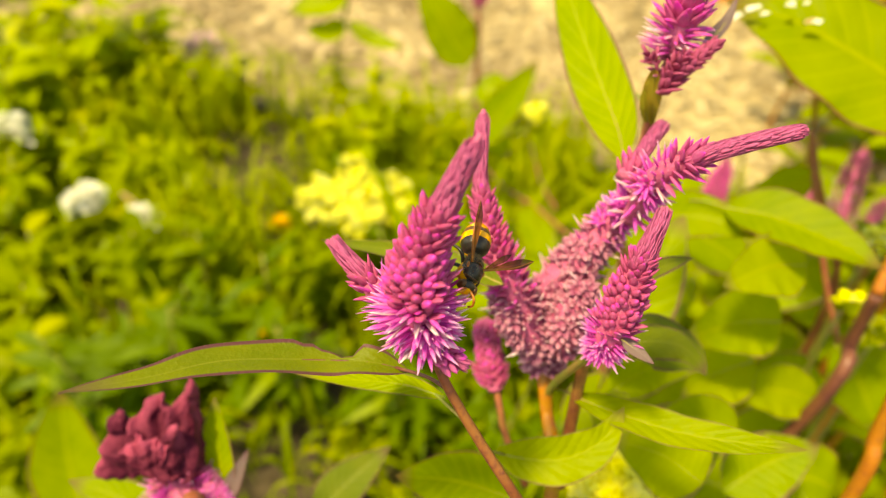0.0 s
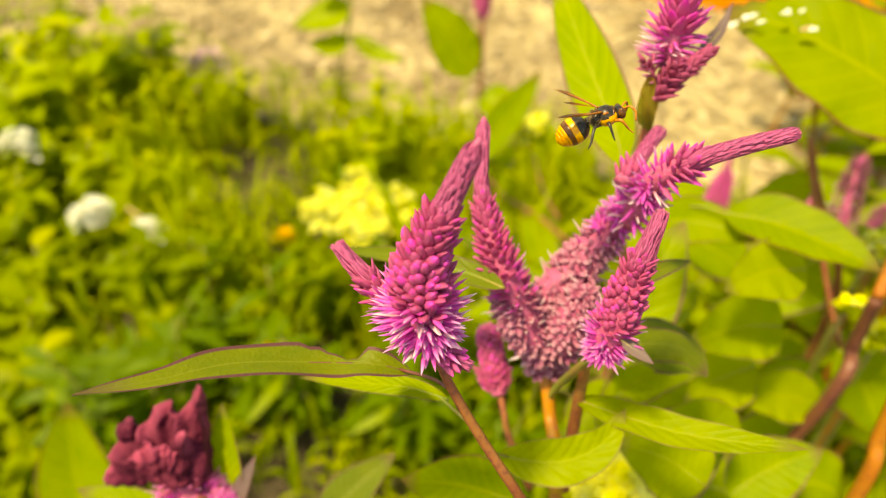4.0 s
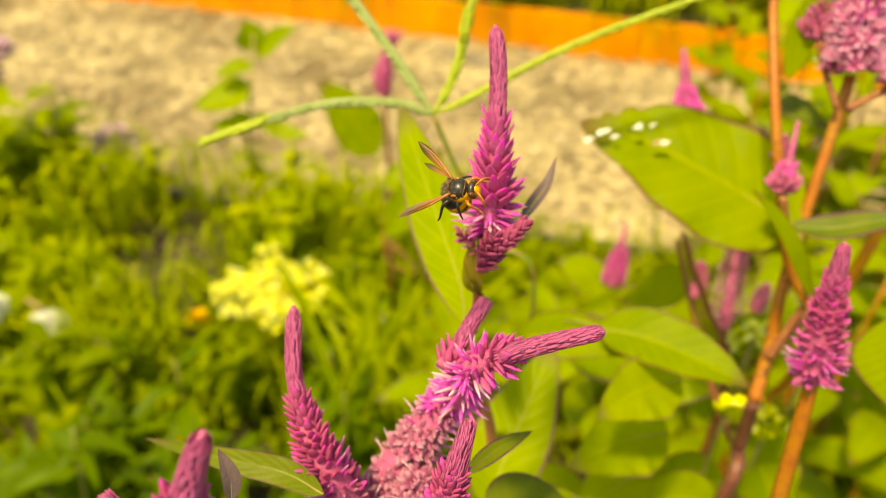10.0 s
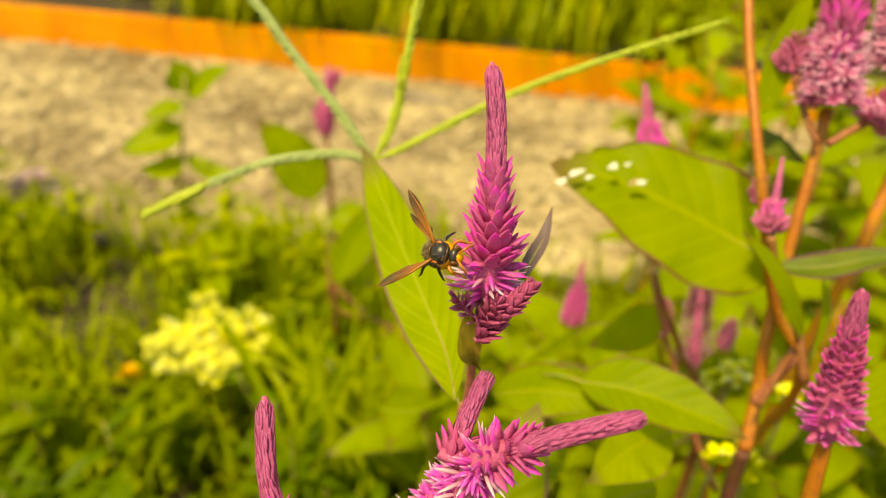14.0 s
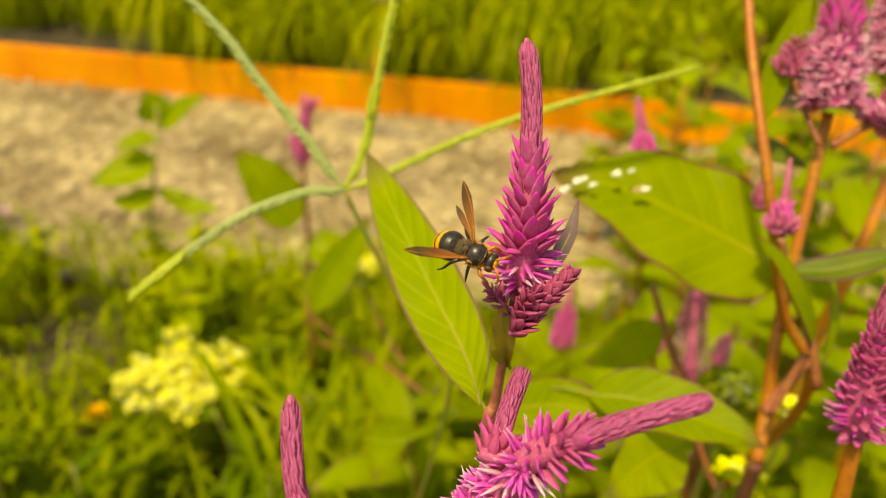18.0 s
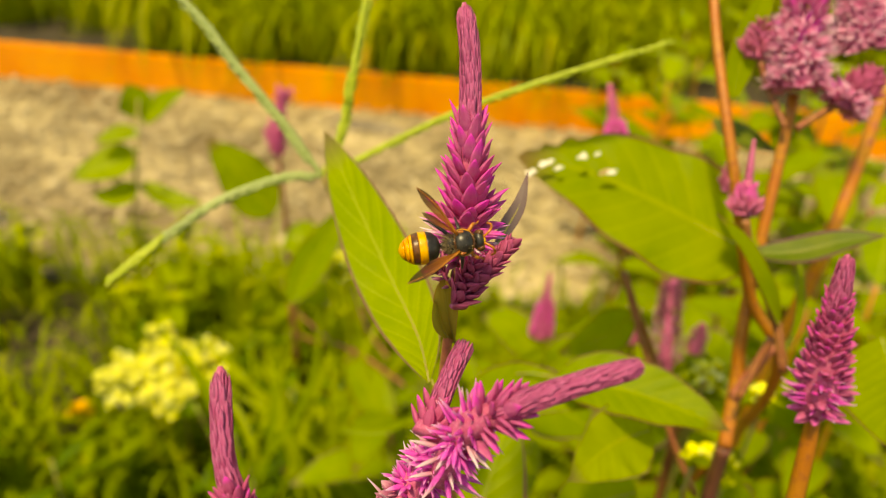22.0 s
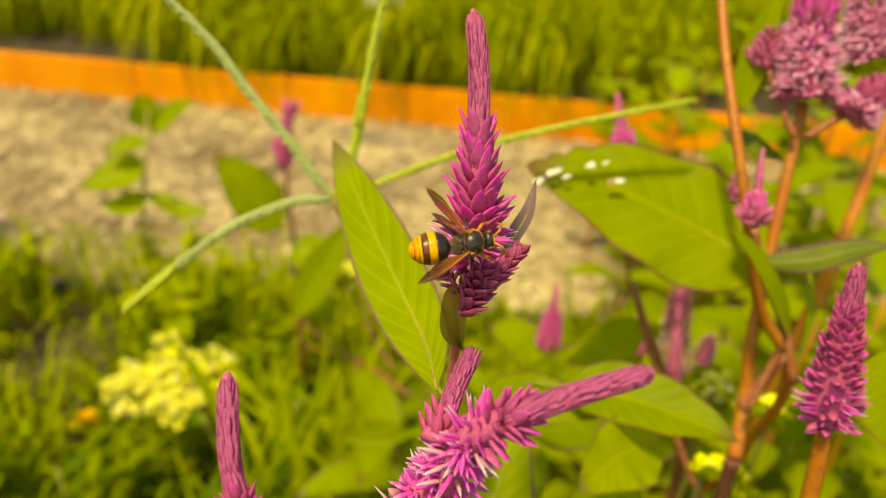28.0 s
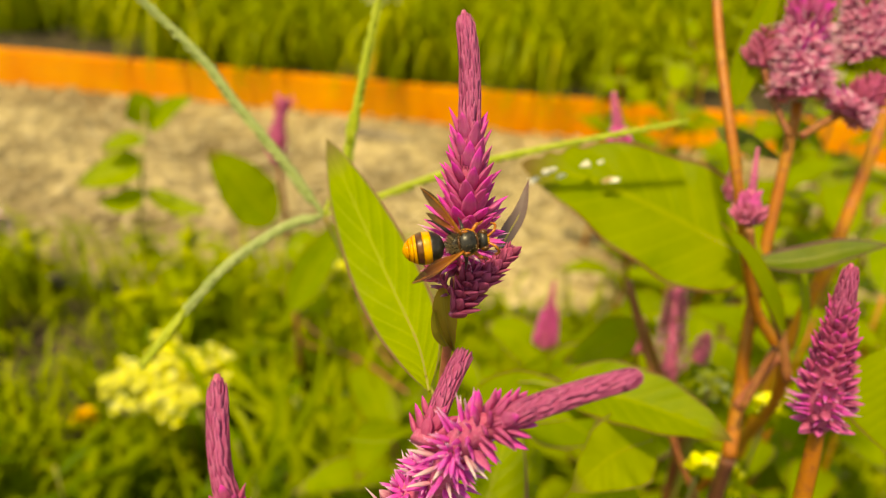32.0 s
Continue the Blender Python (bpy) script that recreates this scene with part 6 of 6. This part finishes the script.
    c = blend(n, l, ramp01(n, l, f, lo, hi), col, second or tuple(x * 1.6 for x in col))
    l.new(c, p.inputs["Base Color"])
    p.inputs["Roughness"].default_value = rough
    bump(n, l, p, f, 0.25, 0.0002)
    return m


BLACK = shell("wasp_black", (0.016, 0.013, 0.01), 0.36, (0.05, 0.042, 0.032), 0.45, 0.75)
UMBER = shell("wasp_umber", (0.07, 0.025, 0.006), 0.3, (0.2, 0.07, 0.01), 0.4, 0.7)
RING = shell("wasp_ring", (0.6, 0.22, 0.008), 0.34, (0.72, 0.32, 0.012))
AMBER = shell("wasp_amber", (0.7, 0.28, 0.006), 0.34, (0.86, 0.46, 0.014), 0.35, 0.7, 700)
LIMB = shell("wasp_limb", (0.5, 0.17, 0.02), 0.35, (0.3, 0.08, 0.015))
VEIN = shell("wasp_vein", (0.3, 0.1, 0.01), 0.4, (0.42, 0.15, 0.012))
WING, wing_n, wing_l, wing_p = shader("wasp_wing")
uvw = wing_n.new("ShaderNodeSeparateXYZ")
wing_l.new(wing_n.new("ShaderNodeUVMap").outputs[0], uvw.inputs[0])
wing_c = blend(wing_n, wing_l, ramp01(wing_n, wing_l, uvw.outputs[0], 0.3, 0.74), (0.27, 0.085, 0.01), (0.035, 0.014, 0.009))
vein_f = ramp01(wing_n, wing_l, maths(wing_n, wing_l, "PINGPONG", maths(wing_n, wing_l, "MULTIPLY", uvw.outputs[1], 5.0), 0.5), 0.12, 0.0)
wing_l.new(blend(wing_n, wing_l, vein_f, wing_c, (0.06, 0.02, 0.01)), wing_p.inputs["Base Color"])
wing_p.inputs["Roughness"].default_value = 0.45
wing_p.inputs["Specular IOR Level"].default_value = 0.25
clear = wing_n.new("ShaderNodeBsdfTransparent")
clear.inputs[0].default_value = (0.95, 0.75, 0.5, 1)
wing_mix = wing_n.new("ShaderNodeMixShader")
wing_mix.inputs[0].default_value = 0.16
wing_l.new(wing_p.outputs[0], wing_mix.inputs[1])
wing_l.new(clear.outputs[0], wing_mix.inputs[2])
wing_l.new(wing_mix.outputs[0], wing_n["Material Output"].inputs["Surface"])

wasp = thing("wasp", (0, 0, 0), "black and amber banded wasp with smoky wings on a flower", "wasp")
U = 0.00115
build("thorax", ellipsoid((0.35 * U, 0, 0), 2.2 * U, 2.35 * U, 2.1 * U), BLACK, wasp, "glossy black thorax")
build("pleura", ellipsoid((0.5 * U, 0, -0.45 * U), 2.3 * U, 2.5 * U, 1.8 * U), AMBER, wasp, "amber plates on the flanks")
build("collar", tube([(1.55 * U, -1.85 * U, 0.25 * U), (2.0 * U, -1.1 * U, 1.05 * U), (2.2 * U, 0, 1.3 * U), (2.0 * U, 1.1 * U, 1.05 * U), (1.55 * U, 1.85 * U, 0.25 * U)], [0.14 * U, 0.2 * U, 0.16 * U, 0.2 * U, 0.14 * U], 20, 10), UMBER, wasp, "dark brown collar behind the head")
build("scutellum", ellipsoid((-1.75 * U, 0, 0.0 * U), 1.25 * U, 1.6 * U, 1.5 * U), BLACK, wasp)
head = build("head", ellipsoid((3.3 * U, 0, -0.2 * U), 1.05 * U, 1.95 * U, 1.55 * U), BLACK, wasp, "black head with an amber face")
for s in (-1, 1):
    build("eye", ellipsoid((3.5 * U, s * 1.4 * U, 0.0 * U), 0.8 * U, 0.6 * U, 1.2 * U, 14, 14), UMBER, head, "dark compound eye")
    build("antenna", tube([(4.1 * U, s * 0.5 * U, 0.5 * U), (5.4 * U, s * 1.5 * U, 0.9 * U), (6.0 * U, s * 2.5 * U, -0.3 * U), (5.6 * U, s * 2.9 * U, -1.9 * U)], [0.2 * U, 0.26 * U, 0.2 * U], 16, 8), LIMB, head, "curved orange antenna")
build("face_plate", ellipsoid((3.95 * U, 0, -0.5 * U), 0.72 * U, 1.3 * U, 1.35 * U, 12, 12), AMBER, head, "amber face")
WAIST = Vector((-2.9 * U, 0, -0.1 * U))
abdomen = build("abdomen", tube([(0.4 * U, 0, 0.1 * U), (-0.7 * U, 0, -0.1 * U), (-1.4 * U, 0, 0)], [0.7 * U, 0.45 * U, 0.9 * U], 10, 10), BLACK, wasp, "banded abdomen on a thin waist")
ABD = [(-0.8, 0.6), (-1.2, 1.7), (-2.1, 2.55), (-3.2, 2.9), (-4.6, 2.95), (-5.7, 2.7), (-6.2, 2.45), (-6.35, 2.36), (-7.0, 1.95), (-7.15, 1.82), (-7.75, 1.25), (-8.2, 0.25)]
build("sternite", ellipsoid((-4.1 * U, 0, -0.85 * U), 3.5 * U, 2.2 * U, 2.15 * U, 20, 16), AMBER, abdomen, "amber underside of the abdomen")
BANDS = [(0, 3, BLACK), (3, 4, AMBER), (4, 5, UMBER), (5, 6, AMBER), (6, 7, RING), (7, 8, AMBER), (8, 9, RING), (9, 11, AMBER)]
for a, b, mat in BANDS:
    pts = [(ABD[i][0] * U, 0, -0.05 * U * i) for i in range(a, b + 1)]
    rr = [ABD[i][1] * U for i in range(a, b + 1)]
    build("abdomen_segment", tube(pts, rr, 4 * (b - a) + 1, 16), mat, abdomen, "amber abdomen band" if mat is AMBER else "black abdomen band")
for s in (-1, 1):
    build("tegula", ellipsoid((0.0 * U, s * 1.9 * U, 1.15 * U), 0.6 * U, 0.3 * U, 0.32 * U, 12, 10), LIMB, wasp, "amber wing joint")
build("scutellum_stripe", tube([(-1.1 * U, -1.5 * U, 1.2 * U), (-1.3 * U, 0, 1.75 * U), (-1.1 * U, 1.5 * U, 1.2 * U)], [0.1 * U, 0.18 * U, 0.1 * U], 12, 8), UMBER, wasp, "thin rusty stripe")
FUZZ = mottled("wasp_fuzz", (0.12, 0.085, 0.045), (0.3, 0.21, 0.1), 900, 0.7)
rnd = random.Random(77)
hairs = []
for k in range(760):
    a, e = rnd.uniform(0, 6.28), rnd.uniform(0.35, 2.75)
    d = Vector((math.cos(e), math.sin(e) * math.cos(a), math.sin(e) * math.sin(a)))
    q = Vector((0.35 * U + d.x * 2.15 * U, d.y * 2.3 * U, d.z * 2.05 * U)) if k % 6 == 0 else Vector((-1.75 * U + d.x * 1.2 * U, d.y * 1.55 * U, d.z * 1.45 * U))
    tip = q + (d + Vector((-0.5, 0, 0)) + Vector((rnd.gauss(0, 0.2), rnd.gauss(0, 0.2), rnd.gauss(0, 0.2)))) * 0.62 * U
    x, y = side_of(d)
    hairs.append(([q - x * 0.07 * U, q + x * 0.07 * U, tip, q + y * 0.08 * U], [(0, 1, 2), (1, 3, 2), (3, 0, 2)], [(0, 0), (1, 0), (0.5, 1), (0.5, 0)]))
tagged(build("fuzz", join(*hairs), FUZZ, wasp, "short grey-brown hairs", False), kind="stuff")
WINGS = []
for s in (-1, 1):
    w = radians(54 if s > 0 else 22)
    root = Vector((-0.6 * U, s * 1.5 * U, 1.5 * U))
    d = Vector((-math.cos(w), s * math.sin(w), 0.3)).normalized()
    WINGS.append(build("forewing", blade([root, root + d * 6 * U, root + d * 11.4 * U], 1.85 * U, (0.45, -s * 0.25, 0.85), 0.3, n=20, m=6, peak=0.64, foot=0.3), WING, wasp, "smoky brown-orange wing"))
    build("wing_edge", tube([root, root + d * 6 * U + Vector((0.35 * U, s * 0.5 * U, 0)), root + d * 11.4 * U], [0.24 * U, 0.2 * U, 0.06 * U], 16, 6), VEIN, WINGS[-1], "thick amber-brown leading vein")
    d2 = Vector((-math.cos(w * 0.7), s * math.sin(w * 0.7), 0.2)).normalized()
    build("hindwing", blade([root, root + d2 * 4.5 * U, root + d2 * 7.6 * U], 1.2 * U, (0.3, -s * 0.2, 0.9), 0.1, n=12, m=4, peak=0.6, foot=0.2), WING, WINGS[-1])
    for k, (x, fx, fy) in enumerate(((1.4, 3.2, 4.0), (0, 0.2, 5.2), (-1.4, -4.2, 5.4))):
        build("leg", tube([(x * U, s * 1.3 * U, -1.2 * U), ((x + fx * 0.4) * U, s * 2.9 * U, -0.9 * U), ((x + fx * 0.75) * U, s * (fy - 0.9) * U, -2.9 * U), ((x + fx) * U, s * (fy - 0.4) * U, -4.0 * U)], [0.4 * U, 0.36 * U, 0.22 * U, 0.12 * U], 16, 7), LIMB if k == 0 else BLACK, wasp, "jointed leg")


# ---- movement ----
def motions():
    walk(wasp, [
        (0.0, pose(0.0059, 0.1084, 0.7962, -47.2, 14.5, -104.0)),
        (0.5, pose(0.0057, 0.1088, 0.7956, -46.0, 15.0, -102.4)),
        (1.0, pose(0.0060, 0.1105, 0.7958, -41.0, 22.9, -97.1)),
        (1.5, pose(0.0073, 0.1142, 0.7951, -12.3, 26.3, -55.5)),
        (2.0, pose(0.0069, 0.1160, 0.7972, -3.5, 22.6, -37.8)),
        (2.5, pose(0.0074, 0.1135, 0.7970, -7.8, 27.2, -44.9)),
        (3.0, pose(0.0086, 0.1145, 0.7985, -5.1, 18.9, -24.5)),
        (3.1, pose(0.0124, 0.1179, 0.8015, -3.8, 6.6, -5.2)),
        (3.2, pose(0.0173, 0.1224, 0.8043, -9.6, -5.4, 5.4)),
        (3.3, pose(0.0223, 0.1280, 0.8086, 7.6, -7.9, 3.7)),
        (3.4, pose(0.0266, 0.1318, 0.8101, 7.7, -5.7, 1.7)),
        (3.5, pose(0.0302, 0.1337, 0.8096, 5.2, -6.6, 2.5)),
        (4.2, pose(0.0394, 0.1516, 0.8132, -14.6, -14.3, 13.2)),
        (5.0, pose(0.0458, 0.1733, 0.8136, -17.1, -23.0, 21.5)),
        (5.5, pose(0.0488, 0.1869, 0.8127, -17.0, -30.8, 22.1)),
        (6.0, pose(0.0479, 0.1829, 0.8171, -14.5, -25.5, 5.0)),
        (6.5, pose(0.0482, 0.1766, 0.8202, -2.0, -25.0, -14.3)),
        (7.0, pose(0.0488, 0.1711, 0.8256, 17.5, -25.9, -27.7)),
        (7.5, pose(0.0487, 0.1665, 0.8263, 25.3, -25.7, -33.0)),
        (8.0, pose(0.0493, 0.1621, 0.8285, 31.7, -24.8, -36.3)),
        (9.0, pose(0.0521, 0.1627, 0.8322, 32.8, -20.9, -35.3)),
        (10.0, pose(0.0538, 0.1652, 0.8343, 35.3, -16.4, -31.7)),
        (11.0, pose(0.0526, 0.1662, 0.8346, 42.4, -13.3, -33.9)),
        (12.0, pose(0.0522, 0.1693, 0.8327, 47.5, -13.1, -37.1)),
        (13.0, pose(0.0523, 0.1755, 0.8288, 49.4, -11.7, -39.5)),
        (14.0, pose(0.0518, 0.1800, 0.8250, 51.0, -8.4, -41.5)),
        (15.0, pose(0.0508, 0.1809, 0.8237, 52.4, -3.9, -43.7)),
        (15.5, pose(0.0508, 0.1817, 0.8219, 52.4, -0.0, -44.7)),
        (17.5, pose(0.0516, 0.1813, 0.8202, 44.7, 11.7, -40.6)),
        (18.0, pose(0.0514, 0.1809, 0.8202, 43.8, 12.8, -39.2)),
        (18.5, pose(0.0550, 0.1794, 0.8198, 56.5, -5.5, -47.5)),
        (19.0, pose(0.0584, 0.1767, 0.8182, 53.4, -1.7, -20.3)),
        (20.0, pose(0.0608, 0.1761, 0.8197, 58.8, 5.2, -9.4)),
        (21.0, pose(0.0608, 0.1767, 0.8177, 57.1, -4.1, -3.8)),
        (22.0, pose(0.0611, 0.1765, 0.8166, 57.2, -4.1, -3.8)),
        (23.0, pose(0.0634, 0.1799, 0.8156, 57.1, -5.7, -2.7)),
        (24.0, pose(0.0628, 0.1818, 0.8150, 57.0, -5.8, -2.6)),
        (25.0, pose(0.0625, 0.1820, 0.8150, 57.1, -5.7, -2.6)),
        (25.5, pose(0.0621, 0.1802, 0.8155, 57.1, -5.8, -2.6)),
        (27.5, pose(0.0624, 0.1795, 0.8163, 57.7, -4.1, -3.4)),
        (28.0, pose(0.0616, 0.1775, 0.8173, 58.0, -4.2, -3.3)),
        (29.0, pose(0.0617, 0.1781, 0.8172, 57.6, -5.6, -2.4)),
        (30.0, pose(0.0624, 0.1805, 0.8150, 57.6, -5.7, -2.3)),
        (31.0, pose(0.0620, 0.1783, 0.8161, 57.6, -5.9, -2.3)),
        (32.0, pose(0.0625, 0.1777, 0.8176, 57.8, -4.2, -3.3)),
    ])

    hinge = Vector((-0.6 * U, -1.5 * U, 1.5 * U))
    walk(WINGS[0], [(t, pose(hinge.x, hinge.y, hinge.z, 0, 0, spread) @ Matrix.Translation(-hinge)) for t, spread in
                    ((0, 0), (6.5, 0), (8.0, 5), (9.0, 9), (10.0, 15), (11.0, 20), (15.5, 20), (18.0, 0), (32.0, 0))])
    hinge_left = Vector((-0.6 * U, 1.5 * U, 1.5 * U))
    walk(WINGS[1], [(t, pose(hinge_left.x, hinge_left.y, hinge_left.z, 0, 0, spread) @ Matrix.Translation(-hinge_left)) for t, spread in
                    ((0, 0), (6.5, 0), (8.0, 28), (9.0, 28), (10.0, 12), (11.0, 0), (32.0, 0))])
    walk(abdomen, [(t, pose(WAIST.x, WAIST.y, WAIST.z, 0, bend, 0)) for t, bend in
                   ((0, -8), (2.0, -12), (3.0, -10), (3.5, -10), (4.5, -30), (5.5, -56), (6.5, -52), (7.5, -50), (8.0, -60), (9.0, -84), (10.0, -94), (11.0, -98), (12.0, -100), (15.0, -98), (16.5, -80), (17.5, -60), (18.0, -50), (18.5, -30), (19.5, 0), (32.0, 0))])
    walk(finger_grass, [(0, pose(0.0512, 0.3120, 0.7982)), (3.5, pose(0.0478, 0.3082, 0.7997)), (6, pose(0.0447, 0.2851, 0.7870)), (7, pose(0.0455, 0.2823, 0.7892)), (8, pose(0.0519, 0.2864, 0.7892)), (9, pose(0.0565, 0.2924, 0.7857)), (11, pose(0.0632, 0.3056, 0.7856)), (13, pose(0.0579, 0.3178, 0.7778)), (14, pose(0.0536, 0.3243, 0.7728)), (15, pose(0.0493, 0.3279, 0.7677)), (15.5, pose(0.0493, 0.3305, 0.7665)), (17.5, pose(0.0421, 0.3315, 0.7615)), (18, pose(0.0417, 0.3306, 0.7610)), (18.5, pose(0.0451, 0.3296, 0.7588)), (19, pose(0.0481, 0.3289, 0.7574)), (19.5, pose(0.0487, 0.3286, 0.7576)), (20, pose(0.0485, 0.3288, 0.7585)), (20.5, pose(0.0483, 0.3295, 0.7575)), (21, pose(0.0487, 0.3305, 0.7579)), (21.5, pose(0.0482, 0.3306, 0.7585)), (22, pose(0.0477, 0.3320, 0.7588)), (22.5, pose(0.0475, 0.3359, 0.7600)), (23, pose(0.0480, 0.3381, 0.7617)), (23.5, pose(0.0490, 0.3374, 0.7602)), (24, pose(0.0493, 0.3363, 0.7561)), (24.5, pose(0.0486, 0.3359, 0.7539)), (25, pose(0.0474, 0.3353, 0.7536)), (28, pose(0.0480, 0.3284, 0.7538)), (29, pose(0.0499, 0.3309, 0.7575)), (29.5, pose(0.0482, 0.3330, 0.7595)), (30, pose(0.0478, 0.3349, 0.7567)), (31, pose(0.0488, 0.3275, 0.7499)), (32, pose(0.0460, 0.3252, 0.7472))])
    walk(far_bud, [(0, pose(0.0424, 1.0317, 0, -0.00, 0.00, 0)), (17.5, pose(0.0424, 1.0317, 0, -0.21, 0.90, 0)), (18, pose(0.0424, 1.0317, 0, -0.10, 0.64, 0)), (18.5, pose(0.0424, 1.0317, 0, -0.14, 0.32, 0)), (19, pose(0.0424, 1.0317, 0, -0.17, 0.16, 0)), (19.5, pose(0.0424, 1.0317, 0, -0.21, 0.27, 0)), (20, pose(0.0424, 1.0317, 0, -0.25, 0.20, 0)), (20.5, pose(0.0424, 1.0317, 0, -0.40, -0.09, 0)), (21, pose(0.0424, 1.0317, 0, -0.38, 0.19, 0)), (21.5, pose(0.0424, 1.0317, 0, -0.30, 0.20, 0)), (22, pose(0.0424, 1.0317, 0, -0.53, 0.00, 0)), (22.5, pose(0.0424, 1.0317, 0, -0.76, 0.28, 0)), (23, pose(0.0424, 1.0317, 0, -0.71, 0.17, 0)), (23.5, pose(0.0424, 1.0317, 0, -0.80, 0.06, 0)), (24, pose(0.0424, 1.0317, 0, -1.02, -0.23, 0)), (24.5, pose(0.0424, 1.0317, 0, -0.94, -0.19, 0)), (25, pose(0.0424, 1.0317, 0, -0.86, -0.22, 0)), (25.5, pose(0.0424, 1.0317, 0, -0.97, -0.74, 0)), (27.5, pose(0.0424, 1.0317, 0, -0.73, -1.17, 0)), (28, pose(0.0424, 1.0317, 0, -0.06, -0.17, 0)), (28.5, pose(0.0424, 1.0317, 0, 0.05, 0.56, 0)), (29, pose(0.0424, 1.0317, 0, -0.28, 0.69, 0)), (29.5, pose(0.0424, 1.0317, 0, -0.35, 0.07, 0)), (30, pose(0.0424, 1.0317, 0, -0.33, 0.05, 0)), (30.5, pose(0.0424, 1.0317, 0, -0.42, -0.57, 0)), (31, pose(0.0424, 1.0317, 0, -0.51, -0.76, 0)), (31.5, pose(0.0424, 1.0317, 0, -0.38, -0.08, 0)), (32, pose(0.0424, 1.0317, 0, -0.33, -0.59, 0))])
    walk(arm_left, [(0, pose(0, 0, 0, -7.4, 24.1, 0.2)), (3.5, pose(0, 0, 0, -7.5, 24.5, 0.2)), (6, pose(0, 0, 0, -10.2, 32.6, -2.5)), (7, pose(0, 0, 0, -7.9, 25.7, 0.2)), (8, pose(0, 0, 0, -7.3, 24.5, -1.1)), (9, pose(0, 0, 0, -7.3, 26.8, -5.9)), (11, pose(0, 0, 0, -4.1, 18.2, -5.1)), (13, pose(0, 0, 0, -3.3, 16.8, -6.4)), (14, pose(0, 0, 0, -2.9, 16.6, -7.4)), (15, pose(0, 0, 0, -2.5, 15.5, -7.2)), (15.5, pose(0, 0, 0, -2.2, 14.6, -7.4)), (17.5, pose(0, 0, 0, -1.6, 8.4, -2.2)), (18, pose(0, 0, 0, -1.3, 5.7, -0.9)), (18.5, pose(0, 0, 0, -0.4, 3.0, -1.1)), (19, pose(0, 0, 0, 0.0, -0.0, 0.0)), (19.5, pose(0, 0, 0, -0.4, -3.8, 3.4)), (20, pose(0, 0, 0, -0.9, -1.8, 3.3)), (20.5, pose(0, 0, 0, -0.3, -2.1, 2.0)), (21, pose(0, 0, 0, 0.2, 2.1, -2.1)), (21.5, pose(0, 0, 0, 0.1, -2.7, 1.5)), (22, pose(0, 0, 0, -0.8, 4.9, -1.6)), (22.5, pose(0, 0, 0, -0.1, 9.2, -7.6)), (23, pose(0, 0, 0, 0.3, 9.0, -8.4)), (23.5, pose(0, 0, 0, 0.2, -2.6, 1.3)), (24, pose(0, 0, 0, 0.1, -0.0, -0.2)), (24.5, pose(0, 0, 0, 1.0, 1.7, -3.7)), (25, pose(0, 0, 0, 1.4, -0.5, -3.2)), (28, pose(0, 0, 0, 0.9, 2.0, -3.7)), (29, pose(0, 0, 0, -1.4, 10.5, -4.9)), (29.5, pose(0, 0, 0, -1.3, 13.9, -9.2)), (30, pose(0, 0, 0, 0.2, 9.4, -8.5)), (31, pose(0, 0, 0, 0.7, -3.9, 0.7)), (32, pose(0, 0, 0, 0.4, -7.0, 3.2))])
    walk(arm_right, [(0, pose(0, 0, 0, -4.1, 2.9, 14.9)), (3.5, pose(0, 0, 0, -3.9, 3.4, 14.8)), (6, pose(0, 0, 0, -4.5, 1.8, 15.0)), (7, pose(0, 0, 0, -4.5, 1.0, 14.2)), (8, pose(0, 0, 0, -4.3, 0.3, 13.0)), (9, pose(0, 0, 0, -5.3, -2.8, 13.4)), (11, pose(0, 0, 0, -3.0, -0.4, 8.5)), (13, pose(0, 0, 0, -2.8, -2.5, 6.6)), (14, pose(0, 0, 0, -2.6, -3.1, 5.6)), (15, pose(0, 0, 0, -2.2, -3.3, 4.5)), (15.5, pose(0, 0, 0, -1.9, -3.4, 3.5)), (17.5, pose(0, 0, 0, -1.0, -2.0, 1.9)), (18, pose(0, 0, 0, -1.0, -2.0, 1.9)), (18.5, pose(0, 0, 0, -0.5, -1.1, 0.8)), (19, pose(0, 0, 0, 0.0, -0.0, 0.0)), (19.5, pose(0, 0, 0, 1.5, 4.1, -2.5)), (20, pose(0, 0, 0, 0.9, 2.6, -1.5)), (20.5, pose(0, 0, 0, 0.7, 1.8, -1.1)), (21, pose(0, 0, 0, 0.1, -0.0, -0.5)), (21.5, pose(0, 0, 0, -0.8, -2.2, 1.0)), (22, pose(0, 0, 0, -1.4, -3.5, 2.2)), (22.5, pose(0, 0, 0, -1.3, -3.3, 1.9)), (23, pose(0, 0, 0, -0.9, -2.8, 1.1)), (23.5, pose(0, 0, 0, -0.9, -2.5, 1.3)), (24, pose(0, 0, 0, -1.1, -2.7, 1.7)), (24.5, pose(0, 0, 0, 0.8, 1.7, -1.4)), (25, pose(0, 0, 0, 0.1, -0.3, -0.5)), (28, pose(0, 0, 0, 0.4, 0.8, -0.7)), (29, pose(0, 0, 0, -1.5, -3.5, 2.5)), (29.5, pose(0, 0, 0, -4.0, -9.3, 5.7)), (30, pose(0, 0, 0, -1.9, -4.9, 2.8)), (31, pose(0, 0, 0, 0.7, 1.9, -1.1)), (32, pose(0, 0, 0, 0.5, 1.3, -0.9))])


motions()
